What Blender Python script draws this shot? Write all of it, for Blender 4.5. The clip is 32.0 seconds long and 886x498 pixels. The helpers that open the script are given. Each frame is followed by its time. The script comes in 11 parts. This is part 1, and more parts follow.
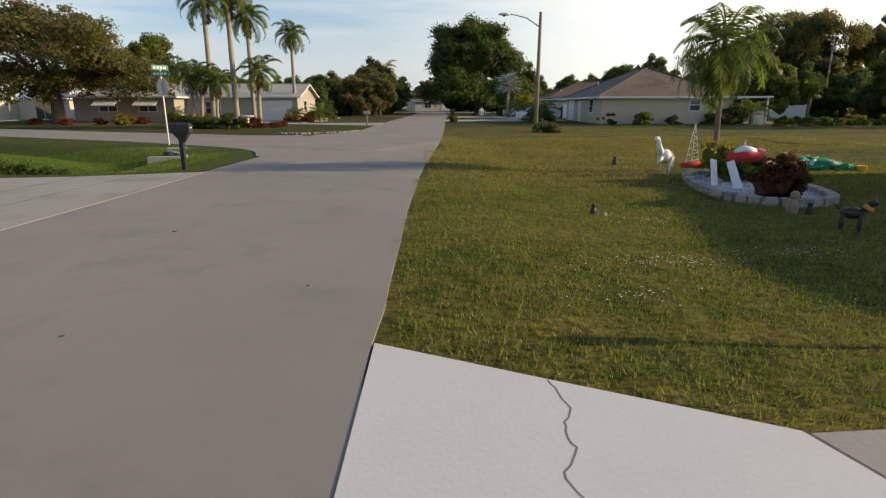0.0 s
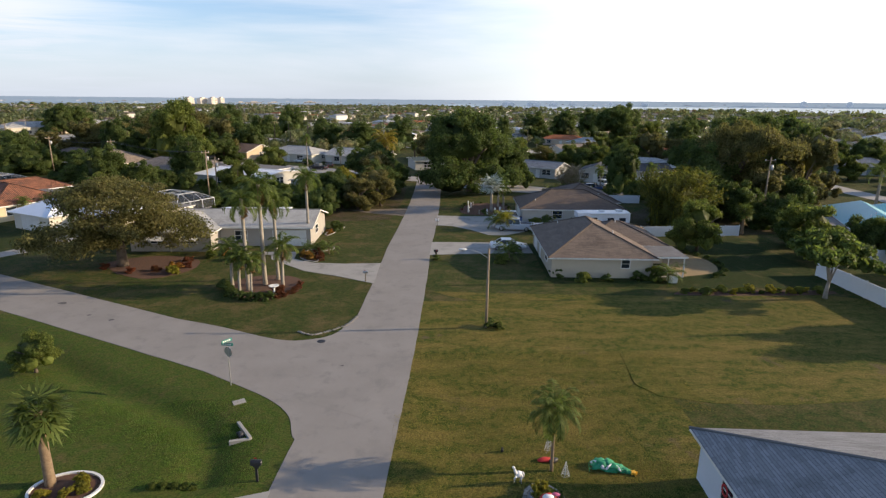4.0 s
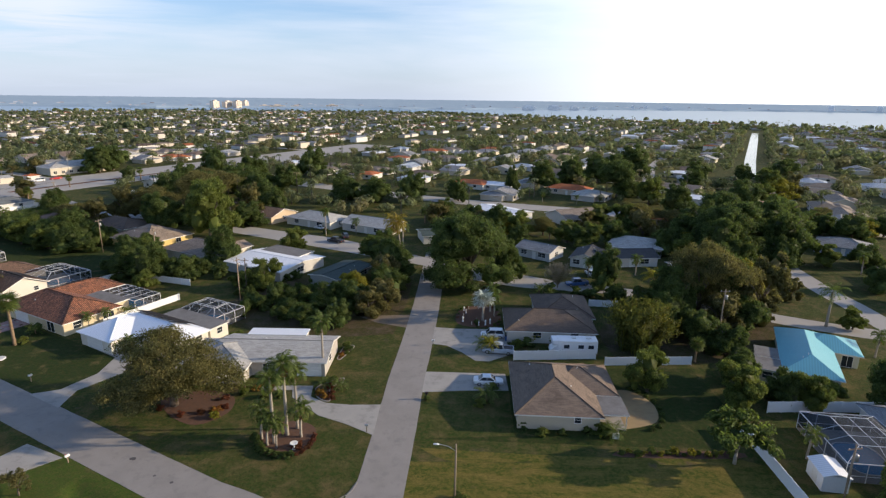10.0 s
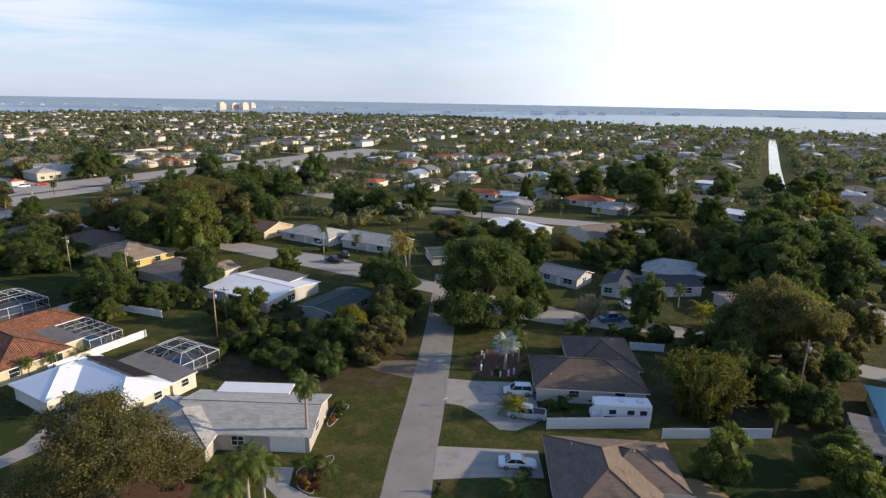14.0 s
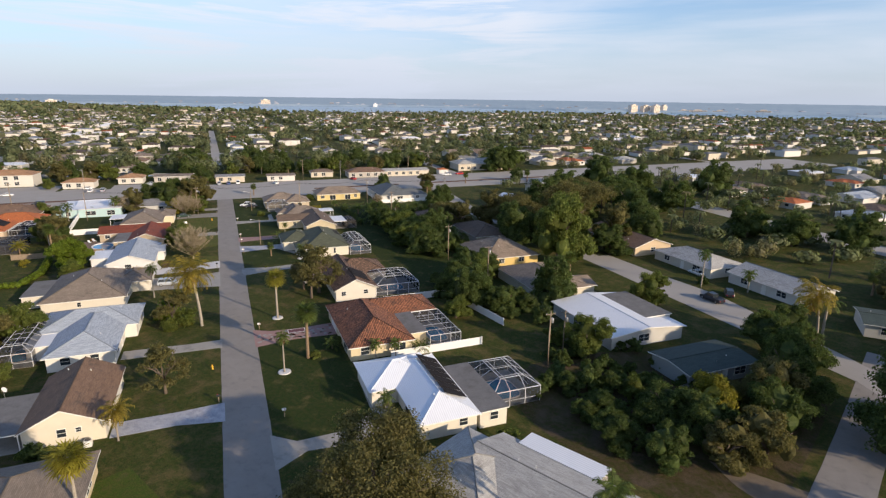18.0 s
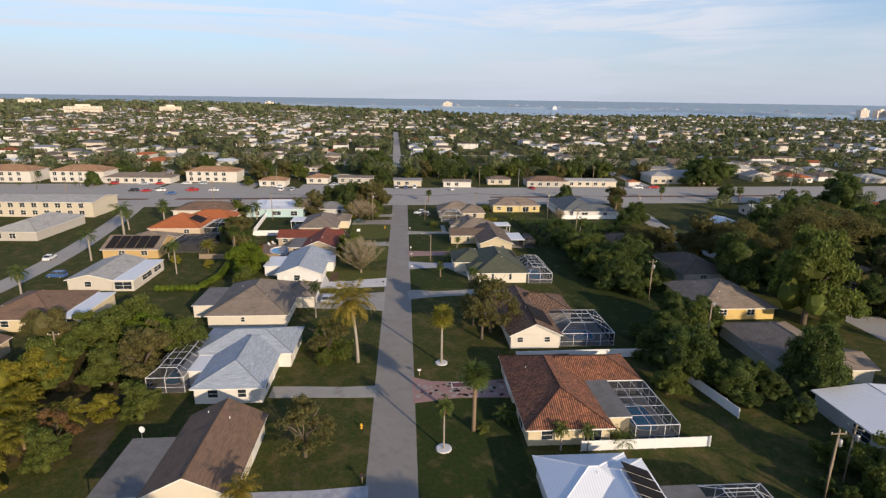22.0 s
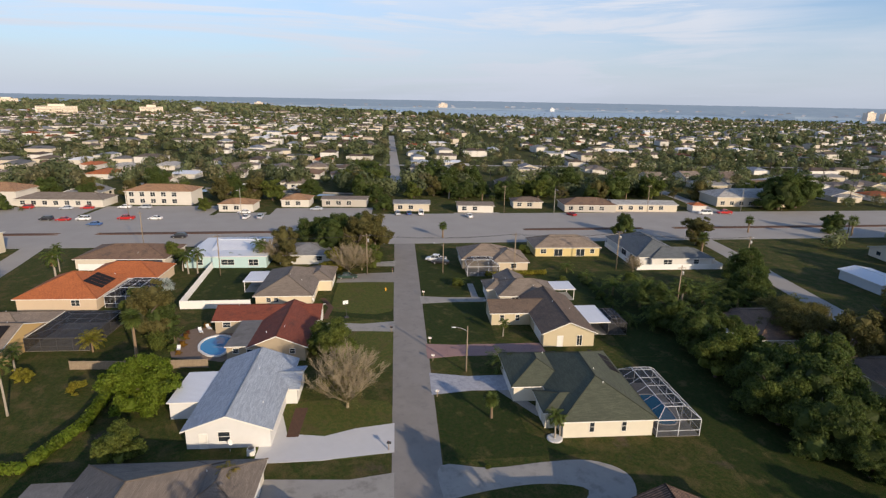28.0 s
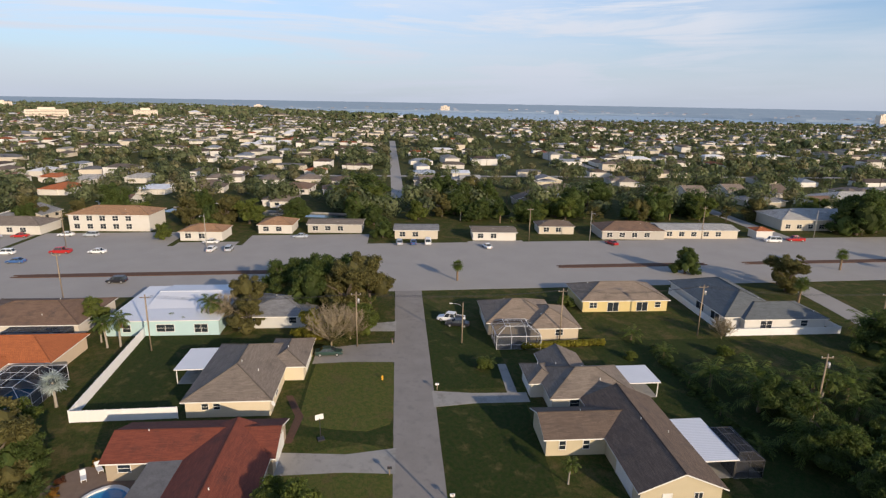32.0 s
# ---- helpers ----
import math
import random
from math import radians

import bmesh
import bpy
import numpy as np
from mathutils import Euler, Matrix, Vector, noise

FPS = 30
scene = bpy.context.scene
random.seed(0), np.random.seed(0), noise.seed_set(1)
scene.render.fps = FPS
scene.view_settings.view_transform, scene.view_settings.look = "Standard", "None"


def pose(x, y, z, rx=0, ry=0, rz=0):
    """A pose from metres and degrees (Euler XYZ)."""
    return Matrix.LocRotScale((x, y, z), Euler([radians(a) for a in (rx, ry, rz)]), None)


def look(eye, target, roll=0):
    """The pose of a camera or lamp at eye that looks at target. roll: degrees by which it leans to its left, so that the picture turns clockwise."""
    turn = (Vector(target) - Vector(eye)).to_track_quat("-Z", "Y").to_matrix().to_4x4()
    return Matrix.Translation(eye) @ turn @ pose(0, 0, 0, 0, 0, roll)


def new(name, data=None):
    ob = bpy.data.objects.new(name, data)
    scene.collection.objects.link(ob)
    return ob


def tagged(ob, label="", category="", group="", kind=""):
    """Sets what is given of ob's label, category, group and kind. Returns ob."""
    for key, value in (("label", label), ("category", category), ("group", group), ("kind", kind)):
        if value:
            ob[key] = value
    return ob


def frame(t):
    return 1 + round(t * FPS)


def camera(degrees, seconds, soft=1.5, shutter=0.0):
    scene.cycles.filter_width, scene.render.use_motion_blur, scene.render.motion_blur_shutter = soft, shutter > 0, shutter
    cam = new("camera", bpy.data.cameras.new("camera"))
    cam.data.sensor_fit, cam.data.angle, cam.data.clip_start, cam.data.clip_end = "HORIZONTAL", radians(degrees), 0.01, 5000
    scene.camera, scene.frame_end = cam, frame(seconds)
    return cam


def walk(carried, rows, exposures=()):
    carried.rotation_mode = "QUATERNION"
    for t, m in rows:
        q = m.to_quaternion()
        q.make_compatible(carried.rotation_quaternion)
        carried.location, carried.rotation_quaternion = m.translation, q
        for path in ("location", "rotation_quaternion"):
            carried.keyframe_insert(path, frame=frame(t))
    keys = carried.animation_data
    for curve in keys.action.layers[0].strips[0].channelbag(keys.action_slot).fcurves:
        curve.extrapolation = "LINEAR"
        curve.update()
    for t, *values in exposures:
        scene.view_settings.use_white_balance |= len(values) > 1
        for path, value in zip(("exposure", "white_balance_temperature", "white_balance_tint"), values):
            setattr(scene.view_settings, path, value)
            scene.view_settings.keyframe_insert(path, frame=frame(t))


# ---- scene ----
cam = camera(76.7, 32.0, 1.3)
PATH = [
    (0, -1.06, 4.17, 1.77, 75.52, 0.09, -2.39),
    (0.5, -0.81, 3.33, 3.07, 75.32, -0.11, -2.12),
    (1, -0.60, 2.38, 4.70, 75.32, -0.13, -1.94),
    (1.5, -0.42, 1.21, 6.75, 75.36, -0.11, -2.05),
    (2, -0.19, -0.02, 9.04, 75.27, -0.17, -1.96),
    (2.5, 0.08, -1.28, 11.46, 75.33, -0.25, -1.88),
    (3, 0.36, -2.51, 14.04, 75.48, -0.34, -1.92),
    (3.5, 0.70, -3.82, 16.67, 75.39, -0.40, -1.81),
    (5.5, 2.74, -9.60, 28.28, 74.74, -0.53, -1.18),
    (6, 3.04, -10.81, 30.99, 74.80, -0.57, -1.28),
    (6.5, 3.45, -12.16, 33.99, 74.76, -0.56, -1.31),
    (7, 3.89, -13.36, 36.85, 74.79, -0.50, -1.14),
    (7.5, 4.14, -14.33, 39.14, 74.81, -0.46, -0.91),
    (8, 4.51, -15.32, 40.76, 74.76, -0.49, -0.57),
    (8.5, 4.79, -15.83, 42.36, 74.78, -0.48, -0.28),
    (9, 5.01, -15.78, 43.58, 74.78, -0.50, -0.00),
    (9.5, 5.10, -15.28, 44.51, 74.82, -0.58, 0.25),
    (10, 5.10, -14.19, 45.01, 74.91, -0.68, 0.51),
    (10.5, 4.89, -12.75, 45.26, 74.96, -0.75, 0.64),
    (11, 4.84, -10.83, 45.10, 75.00, -0.80, 0.88),
    (11.5, 4.65, -8.31, 45.15, 75.05, -0.85, 1.03),
    (12, 4.36, -5.37, 45.34, 75.12, -0.90, 1.03),
    (12.5, 4.16, -2.33, 45.32, 75.19, -0.92, 1.12),
    (13, 3.77, 0.55, 45.24, 75.24, -0.99, 1.13),
    (13.5, 3.44, 3.28, 45.16, 75.25, -1.02, 1.17),
    (14, 3.31, 6.18, 44.95, 75.24, -1.03, 1.22),
    (14.5, 3.10, 8.66, 44.86, 75.26, -1.02, 1.28),
    (16.5, 1.89, 19.26, 44.75, 75.28, -1.07, 1.21),
    (17, 1.56, 21.81, 44.51, 75.27, -1.06, 1.16),
    (17.5, 1.56, 25.10, 44.44, 75.12, -0.94, 12.95),
    (18, 0.85, 27.69, 43.98, 74.84, -0.75, 40.55),
    (18.5, -0.42, 29.32, 43.97, 74.65, -0.52, 53.43),
    (19, -2.25, 30.93, 43.76, 74.65, -0.46, 56.63),
    (19.5, -4.50, 32.14, 43.64, 74.68, -0.49, 57.08),
    (20, -6.60, 33.54, 43.52, 74.70, -0.56, 57.31),
    (20.5, -9.28, 34.88, 43.50, 74.74, -0.61, 57.36),
    (21, -11.99, 36.53, 43.70, 74.77, -0.68, 57.62),
    (21.5, -15.48, 38.38, 43.94, 74.81, -0.72, 57.83),
    (22, -19.27, 40.46, 44.16, 74.85, -0.76, 58.08),
    (22.5, -22.95, 42.28, 44.76, 74.87, -0.80, 58.16),
    (23, -27.58, 44.48, 45.10, 74.90, -0.85, 58.18),
    (23.5, -32.78, 47.05, 45.21, 74.91, -0.87, 58.21),
    (24, -37.94, 49.34, 45.15, 74.92, -0.89, 58.12),
    (24.5, -44.21, 51.91, 44.70, 74.92, -0.89, 57.99),
    (25, -50.85, 53.91, 44.02, 74.90, -0.90, 57.42),
    (25.5, -56.02, 56.06, 43.93, 74.93, -0.91, 57.34),
    (27.5, -75.41, 65.87, 43.46, 74.95, -0.98, 57.42),
    (28, -79.90, 68.21, 43.32, 74.98, -1.00, 57.38),
    (28.5, -84.41, 70.66, 43.51, 75.01, -1.04, 57.42),
    (29, -88.77, 72.91, 43.91, 75.02, -1.04, 57.40),
    (29.5, -93.62, 75.55, 43.70, 75.05, -1.03, 57.43),
    (30, -98.50, 78.45, 43.37, 75.09, -1.03, 57.56),
    (30.5, -102.94, 80.87, 43.41, 75.11, -1.02, 57.59),
    (31, -107.30, 83.08, 43.64, 75.16, -1.00, 57.54),
    (31.5, -111.92, 85.43, 43.64, 75.19, -0.98, 57.50),
    (32, -116.44, 87.70, 43.56, 75.22, -0.95, 57.53),
]
EXPOSURES = [(0.0, 0.14, 7500, 5), (1.0, 0.72, 7450, 6), (2.0, 0.74, 7350, 6), (3.0, 0.5, 7100, 8), (6.0, 0.33, 6600, 8), (9.0, 0.3, 6450, 8), (17.0, 0.24, 6450, 9), (19.0, 0.08, 6650, 9), (32.0, -0.02, 6600, 9)]
walk(cam, [(row[0], pose(*row[1:])) for row in PATH], EXPOSURES)


# ---- light ----
SUN_AZ, SUN_EL = radians(87), radians(17)      # clockwise from +y, above the horizon
world = bpy.data.worlds.new("sky")
scene.world = world
world.use_nodes = True


def build_sky():
    nt = world.node_tree
    nt.nodes.clear()
    out = nt.nodes.new("ShaderNodeOutputWorld")
    bg = nt.nodes.new("ShaderNodeBackground")
    bg.inputs[1].default_value = SKY_STRENGTH
    sky = nt.nodes.new("ShaderNodeTexSky")
    sky.sky_type, sky.sun_disc = "NISHITA", False
    sky.sun_elevation, sky.sun_rotation = SUN_EL, SUN_AZ
    sky.air_density, sky.dust_density, sky.ozone_density = 1.0, 0.7, 3.5
    co = nt.nodes.new("ShaderNodeTexCoord")
    # streaks of cirrus, flattened towards the horizon
    sep = nt.nodes.new("ShaderNodeSeparateXYZ")
    nt.links.new(co.outputs["Generated"], sep.inputs[0])
    mp = nt.nodes.new("ShaderNodeMapping")
    mp.inputs["Location"].default_value = (3.1, 0.6, 0.2)
    mp.inputs["Rotation"].default_value = (0, radians(2.5), 0)
    mp.inputs["Scale"].default_value = (1.0, 1.0, 8.5)
    nt.links.new(co.outputs["Generated"], mp.inputs[0])
    nz = nt.nodes.new("ShaderNodeTexNoise")
    nz.inputs["Scale"].default_value, nz.inputs["Detail"].default_value, nz.inputs["Distortion"].default_value = 1.5, 8, 0.35
    nz.inputs["Roughness"].default_value = 0.55
    nt.links.new(mp.outputs[0], nz.inputs[0])
    rp = nt.nodes.new("ShaderNodeValToRGB")
    rp.color_ramp.elements[0].position, rp.color_ramp.elements[1].position = 0.42, 0.72
    nt.links.new(nz.outputs[0], rp.inputs[0])
    amt = nt.nodes.new("ShaderNodeMath"); amt.operation = "MULTIPLY"; amt.inputs[1].default_value = 0.8
    nt.links.new(rp.outputs[0], amt.inputs[0])
    # the veil thickens towards the sun
    veil = nt.nodes.new("ShaderNodeMapRange"); veil.interpolation_type = "SMOOTHSTEP"
    veil.inputs[1].default_value, veil.inputs[2].default_value, veil.inputs[3].default_value, veil.inputs[4].default_value = -0.12, 0.62, 0.0, 1.0
    nt.links.new(sep.outputs[0], veil.inputs[0])
    # overhead the cirrus thins out to clear sky
    clear = nt.nodes.new("ShaderNodeMapRange"); clear.interpolation_type = "SMOOTHSTEP"
    clear.inputs[1].default_value, clear.inputs[2].default_value, clear.inputs[3].default_value, clear.inputs[4].default_value = 0.18, 0.55, 1.0, 0.1
    nt.links.new(sep.outputs[2], clear.inputs[0])
    thin = []
    for src in (amt, veil):
        mul = nt.nodes.new("ShaderNodeMath"); mul.operation = "MULTIPLY"
        nt.links.new(src.outputs[0], mul.inputs[0]); nt.links.new(clear.outputs[0], mul.inputs[1])
        thin.append(mul)
    # thin haze low down
    hz = nt.nodes.new("ShaderNodeMapRange")
    hz.inputs[1].default_value, hz.inputs[2].default_value, hz.inputs[3].default_value, hz.inputs[4].default_value = 0.0, 0.20, 0.85, 0.0
    nt.links.new(sep.outputs[2], hz.inputs[0])
    tint = nt.nodes.new("ShaderNodeMixRGB"); tint.blend_type = "MULTIPLY"; tint.inputs[0].default_value = 1.0; tint.inputs[2].default_value = (1.0, 1.06, 1.2, 1)
    nt.links.new(sky.outputs[0], tint.inputs[1])
    mp2 = nt.nodes.new("ShaderNodeMapping")
    mp2.inputs["Location"].default_value, mp2.inputs["Rotation"].default_value, mp2.inputs["Scale"].default_value = (0.4, 2.2, 0.9), (0, radians(-2), 0), (1.0, 1.0, 13.0)
    nt.links.new(co.outputs["Generated"], mp2.inputs[0])
    nz2 = nt.nodes.new("ShaderNodeTexNoise")
    nz2.inputs["Scale"].default_value, nz2.inputs["Detail"].default_value, nz2.inputs["Roughness"].default_value, nz2.inputs["Distortion"].default_value = 1.9, 9, 0.6, 0.5
    nt.links.new(mp2.outputs[0], nz2.inputs[0])
    rp2 = nt.nodes.new("ShaderNodeMapRange"); rp2.interpolation_type = "SMOOTHSTEP"
    rp2.inputs[1].default_value, rp2.inputs[2].default_value, rp2.inputs[3].default_value, rp2.inputs[4].default_value = 0.42, 0.62, 0.0, 0.85
    nt.links.new(nz2.outputs[0], rp2.inputs[0])
    west = nt.nodes.new("ShaderNodeMapRange")
    west.inputs[1].default_value, west.inputs[2].default_value, west.inputs[3].default_value, west.inputs[4].default_value = -0.55, -0.35, 1.0, 0.0
    nt.links.new(sep.outputs[0], west.inputs[0])
    both = nt.nodes.new("ShaderNodeMath"); both.operation = "MULTIPLY"
    nt.links.new(rp2.outputs[0], both.inputs[0]); nt.links.new(west.outputs[0], both.inputs[1])
    most = nt.nodes.new("ShaderNodeMath"); most.operation = "MAXIMUM"
    nt.links.new(both.outputs[0], most.inputs[0]); nt.links.new(thin[0].outputs[0], most.inputs[1])
    fade = nt.nodes.new("ShaderNodeMath"); fade.operation = "MULTIPLY"
    nt.links.new(most.outputs[0], fade.inputs[0]); nt.links.new(clear.outputs[0], fade.inputs[1])
    mix = nt.nodes.new("ShaderNodeMixRGB"); mix.inputs[2].default_value = CLOUD
    nt.links.new(fade.outputs[0], mix.inputs[0]); nt.links.new(tint.outputs[0], mix.inputs[1])
    mix2 = nt.nodes.new("ShaderNodeMixRGB"); mix2.inputs[2].default_value = HAZE
    nt.links.new(hz.outputs[0], mix2.inputs[0]); nt.links.new(mix.outputs[0], mix2.inputs[1])
    mix3 = nt.nodes.new("ShaderNodeMixRGB"); mix3.inputs[2].default_value = VEIL
    nt.links.new(thin[1].outputs[0], mix3.inputs[0]); nt.links.new(mix2.outputs[0], mix3.inputs[1])
    nt.links.new(mix3.outputs[0], bg.inputs[0])
    nt.links.new(bg.outputs[0], out.inputs[0])


SKY_STRENGTH = 0.15
CLOUD = (5.7, 5.8, 6.3, 1)
VEIL = (7.6, 7.7, 7.8, 1)
HAZE = (3.5, 3.9, 4.85, 1)
build_sky()
sun_data = bpy.data.lights.new("sun", "SUN")
sun_data.energy, sun_data.angle, sun_data.color = 5.0, radians(0.6), (1.0, 0.80, 0.58)
sun_way = Vector((math.sin(SUN_AZ) * math.cos(SUN_EL), math.cos(SUN_AZ) * math.cos(SUN_EL), math.sin(SUN_EL)))
new("sun", sun_data).matrix_world = look(sun_way * 100, (0, 0, 0))


# ---- materials ----
def node(nt, kind, **kw):
    n = nt.nodes.new("ShaderNode" + kind)
    for k, v in kw.items():
        n.inputs[k].default_value = v
    return n


def mat(name, a, b=None, rough=0.8, scale=2.0, fine=40.0, bump=0.15, metal=0.0, space="Object", contrast=0.5,
        per_island=0.0, per_object=0.0, spec=0.4, stain=None, stain_scale=0.3, translucent=0.0):
    """Two colours mixed by coarse and fine noise, with relief, stains and a spread from piece to piece."""
    m = bpy.data.materials.new(name)
    m.use_nodes = True
    nt = m.node_tree
    bs = nt.nodes["Principled BSDF"]
    bs.inputs["Roughness"].default_value, bs.inputs["Metallic"].default_value = rough, metal
    bs.inputs["Specular IOR Level"].default_value = spec
    b = b or tuple(c * 0.75 for c in a)
    if space == "World":
        src = node(nt, "NewGeometry").outputs["Position"]
    else:
        src = node(nt, "TexCoord").outputs[space]
    n1 = node(nt, "TexNoise", Scale=scale, Detail=5.0, Roughness=0.6)
    n2 = node(nt, "TexNoise", Scale=fine, Detail=3.0, Roughness=0.65)
    nt.links.new(src, n1.inputs["Vector"]); nt.links.new(src, n2.inputs["Vector"])
    add = node(nt, "Math"); add.operation = "ADD"
    nt.links.new(n1.outputs[0], add.inputs[0]); nt.links.new(n2.outputs[0], add.inputs[1])
    mr = node(nt, "MapRange")
    mr.inputs[1].default_value, mr.inputs[2].default_value = 1 - contrast * 0.5, 1 + contrast * 0.5
    nt.links.new(add.outputs[0], mr.inputs[0])
    mix = node(nt, "MixRGB"); mix.inputs[1].default_value, mix.inputs[2].default_value = (*a, 1), (*b, 1)
    nt.links.new(mr.outputs[0], mix.inputs[0])
    col = mix.outputs[0]
    if stain:
        n3 = node(nt, "TexNoise", Scale=stain_scale, Detail=6.0, Roughness=0.7)
        nt.links.new(src, n3.inputs["Vector"])
        r3 = node(nt, "MapRange"); r3.inputs[1].default_value, r3.inputs[2].default_value = 0.52, 0.72
        nt.links.new(n3.outputs[0], r3.inputs[0])
        m3 = node(nt, "MixRGB"); m3.inputs[2].default_value = (*stain, 1)
        nt.links.new(r3.outputs[0], m3.inputs[0]); nt.links.new(col, m3.inputs[1])
        col = m3.outputs[0]
    if per_island or per_object:
        rnd = node(nt, "NewGeometry").outputs["Random Per Island"] if per_island else node(nt, "ObjectInfo").outputs["Random"]
        amount = per_island or per_object
        r4 = node(nt, "MapRange"); r4.inputs[3].default_value, r4.inputs[4].default_value = 1 - amount, 1 + amount
        nt.links.new(rnd, r4.inputs[0])
        hs = node(nt, "HueSaturation")
        nt.links.new(r4.outputs[0], hs.inputs["Value"]); nt.links.new(col, hs.inputs["Color"])
        col = hs.outputs[0]
    nt.links.new(col, bs.inputs["Base Color"])
    if bump:
        bp = node(nt, "Bump", Strength=bump, Distance=0.02)
        nt.links.new(n2.outputs[0], bp.inputs["Height"]); nt.links.new(bp.outputs[0], bs.inputs["Normal"])
    if translucent:
        tr = node(nt, "BsdfTranslucent"); ms = node(nt, "MixShader"); ms.inputs[0].default_value = translucent
        glow = node(nt, "MixRGB"); glow.blend_type = "MULTIPLY"; glow.inputs[0].default_value, glow.inputs[2].default_value = 1.0, (1.5, 1.6, 1.1, 1)
        nt.links.new(col, glow.inputs[1]); nt.links.new(glow.outputs[0], tr.inputs[0])
        nt.links.new(bs.outputs[0], ms.inputs[1]); nt.links.new(tr.outputs[0], ms.inputs[2])
        nt.links.new(ms.outputs[0], nt.nodes["Material Output"].inputs[0])
    return m


def roof_mat(name, a, b, course=0.16, tile=0.9, bump=0.5, rough=0.85, metal=0.0, barrel=False, stain=None):
    """Courses along the slope and joints along the eave, laid by the roof's own coordinates in metres."""
    m = mat(name, a, b, rough=rough, scale=0.6, fine=9, bump=0.0, contrast=0.8, stain=stain, stain_scale=0.35, metal=metal)
    nt = m.node_tree
    bs = nt.nodes["Principled BSDF"]
    col = bs.inputs["Base Color"].links[0].from_socket
    uv = node(nt, "UVMap")
    if barrel or metal:
        wv = node(nt, "TexWave", Scale=math.pi * 2 / (tile * 20)); wv.bands_direction = "X"; wv.wave_profile = "SIN"
        nt.links.new(uv.outputs[0], wv.inputs["Vector"])
        wc = node(nt, "TexWave", Scale=math.pi * 2 / (course * 20)); wc.bands_direction = "Y"; wc.wave_profile = "SAW"
        nt.links.new(uv.outputs[0], wc.inputs["Vector"])
        h = node(nt, "Math"); h.operation = "ADD"
        nt.links.new(wv.outputs["Fac"], h.inputs[0])
        half = node(nt, "Math"); half.operation = "MULTIPLY"; half.inputs[1].default_value = 0.5 if barrel else 0.0
        nt.links.new(wc.outputs["Fac"], half.inputs[0]); nt.links.new(half.outputs[0], h.inputs[1])
        height = h.outputs[0]
        # Same wave darkens troughs and lightens crests, putting rib shade into the colour.
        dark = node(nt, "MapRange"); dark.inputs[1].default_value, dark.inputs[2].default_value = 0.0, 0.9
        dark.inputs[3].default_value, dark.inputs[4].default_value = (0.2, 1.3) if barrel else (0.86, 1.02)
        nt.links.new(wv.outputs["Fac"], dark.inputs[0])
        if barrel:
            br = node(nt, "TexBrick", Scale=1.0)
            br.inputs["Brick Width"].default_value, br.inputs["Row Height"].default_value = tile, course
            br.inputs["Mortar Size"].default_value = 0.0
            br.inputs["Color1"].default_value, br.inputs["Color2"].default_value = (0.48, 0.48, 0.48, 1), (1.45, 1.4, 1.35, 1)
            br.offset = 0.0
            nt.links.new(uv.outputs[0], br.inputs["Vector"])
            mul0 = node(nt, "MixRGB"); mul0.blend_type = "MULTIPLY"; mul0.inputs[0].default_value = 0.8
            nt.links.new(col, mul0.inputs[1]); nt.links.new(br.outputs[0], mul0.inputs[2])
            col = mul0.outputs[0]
    else:
        br = node(nt, "TexBrick", Scale=1.0)
        br.inputs["Brick Width"].default_value, br.inputs["Row Height"].default_value = tile, course
        br.inputs["Mortar Size"].default_value = course * 0.09
        br.inputs["Color1"].default_value, br.inputs["Color2"].default_value = (0.82, 0.82, 0.82, 1), (1.12, 1.12, 1.12, 1)
        br.inputs["Mortar"].default_value = (0.55, 0.55, 0.55, 1)
        nt.links.new(uv.outputs[0], br.inputs["Vector"])
        dark = br
        height = br.outputs["Fac"]
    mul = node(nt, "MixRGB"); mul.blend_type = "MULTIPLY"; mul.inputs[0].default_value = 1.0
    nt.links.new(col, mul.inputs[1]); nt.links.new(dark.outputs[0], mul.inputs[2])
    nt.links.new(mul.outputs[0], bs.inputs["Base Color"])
    bp = node(nt, "Bump", Strength=bump, Distance=0.07 if barrel else 0.012)
    bp.invert = not (barrel or metal)
    nt.links.new(height, bp.inputs["Height"]); nt.links.new(bp.outputs[0], bs.inputs["Normal"])
    return m


def glass_mat(name, tint, rough=0.05, dark=True):
    m = bpy.data.materials.new(name)
    m.use_nodes = True
    bs = m.node_tree.nodes["Principled BSDF"]
    bs.inputs["Base Color"].default_value = (*tint, 1)
    bs.inputs["Roughness"].default_value = rough
    bs.inputs["Specular IOR Level"].default_value = 0.6
    return m


def screen_mat(name, tint, open_part):
    m = bpy.data.materials.new(name)
    m.use_nodes = True
    nt = m.node_tree
    bs = nt.nodes["Principled BSDF"]
    bs.inputs["Base Color"].default_value, bs.inputs["Roughness"].default_value = (*tint, 1), 0.7
    tr = node(nt, "BsdfTransparent"); ms = node(nt, "MixShader")
    ms.inputs[0].default_value = open_part
    nt.links.new(bs.outputs[0], ms.inputs[1]); nt.links.new(tr.outputs[0], ms.inputs[2])
    nt.links.new(ms.outputs[0], nt.nodes["Material Output"].inputs[0])
    return m


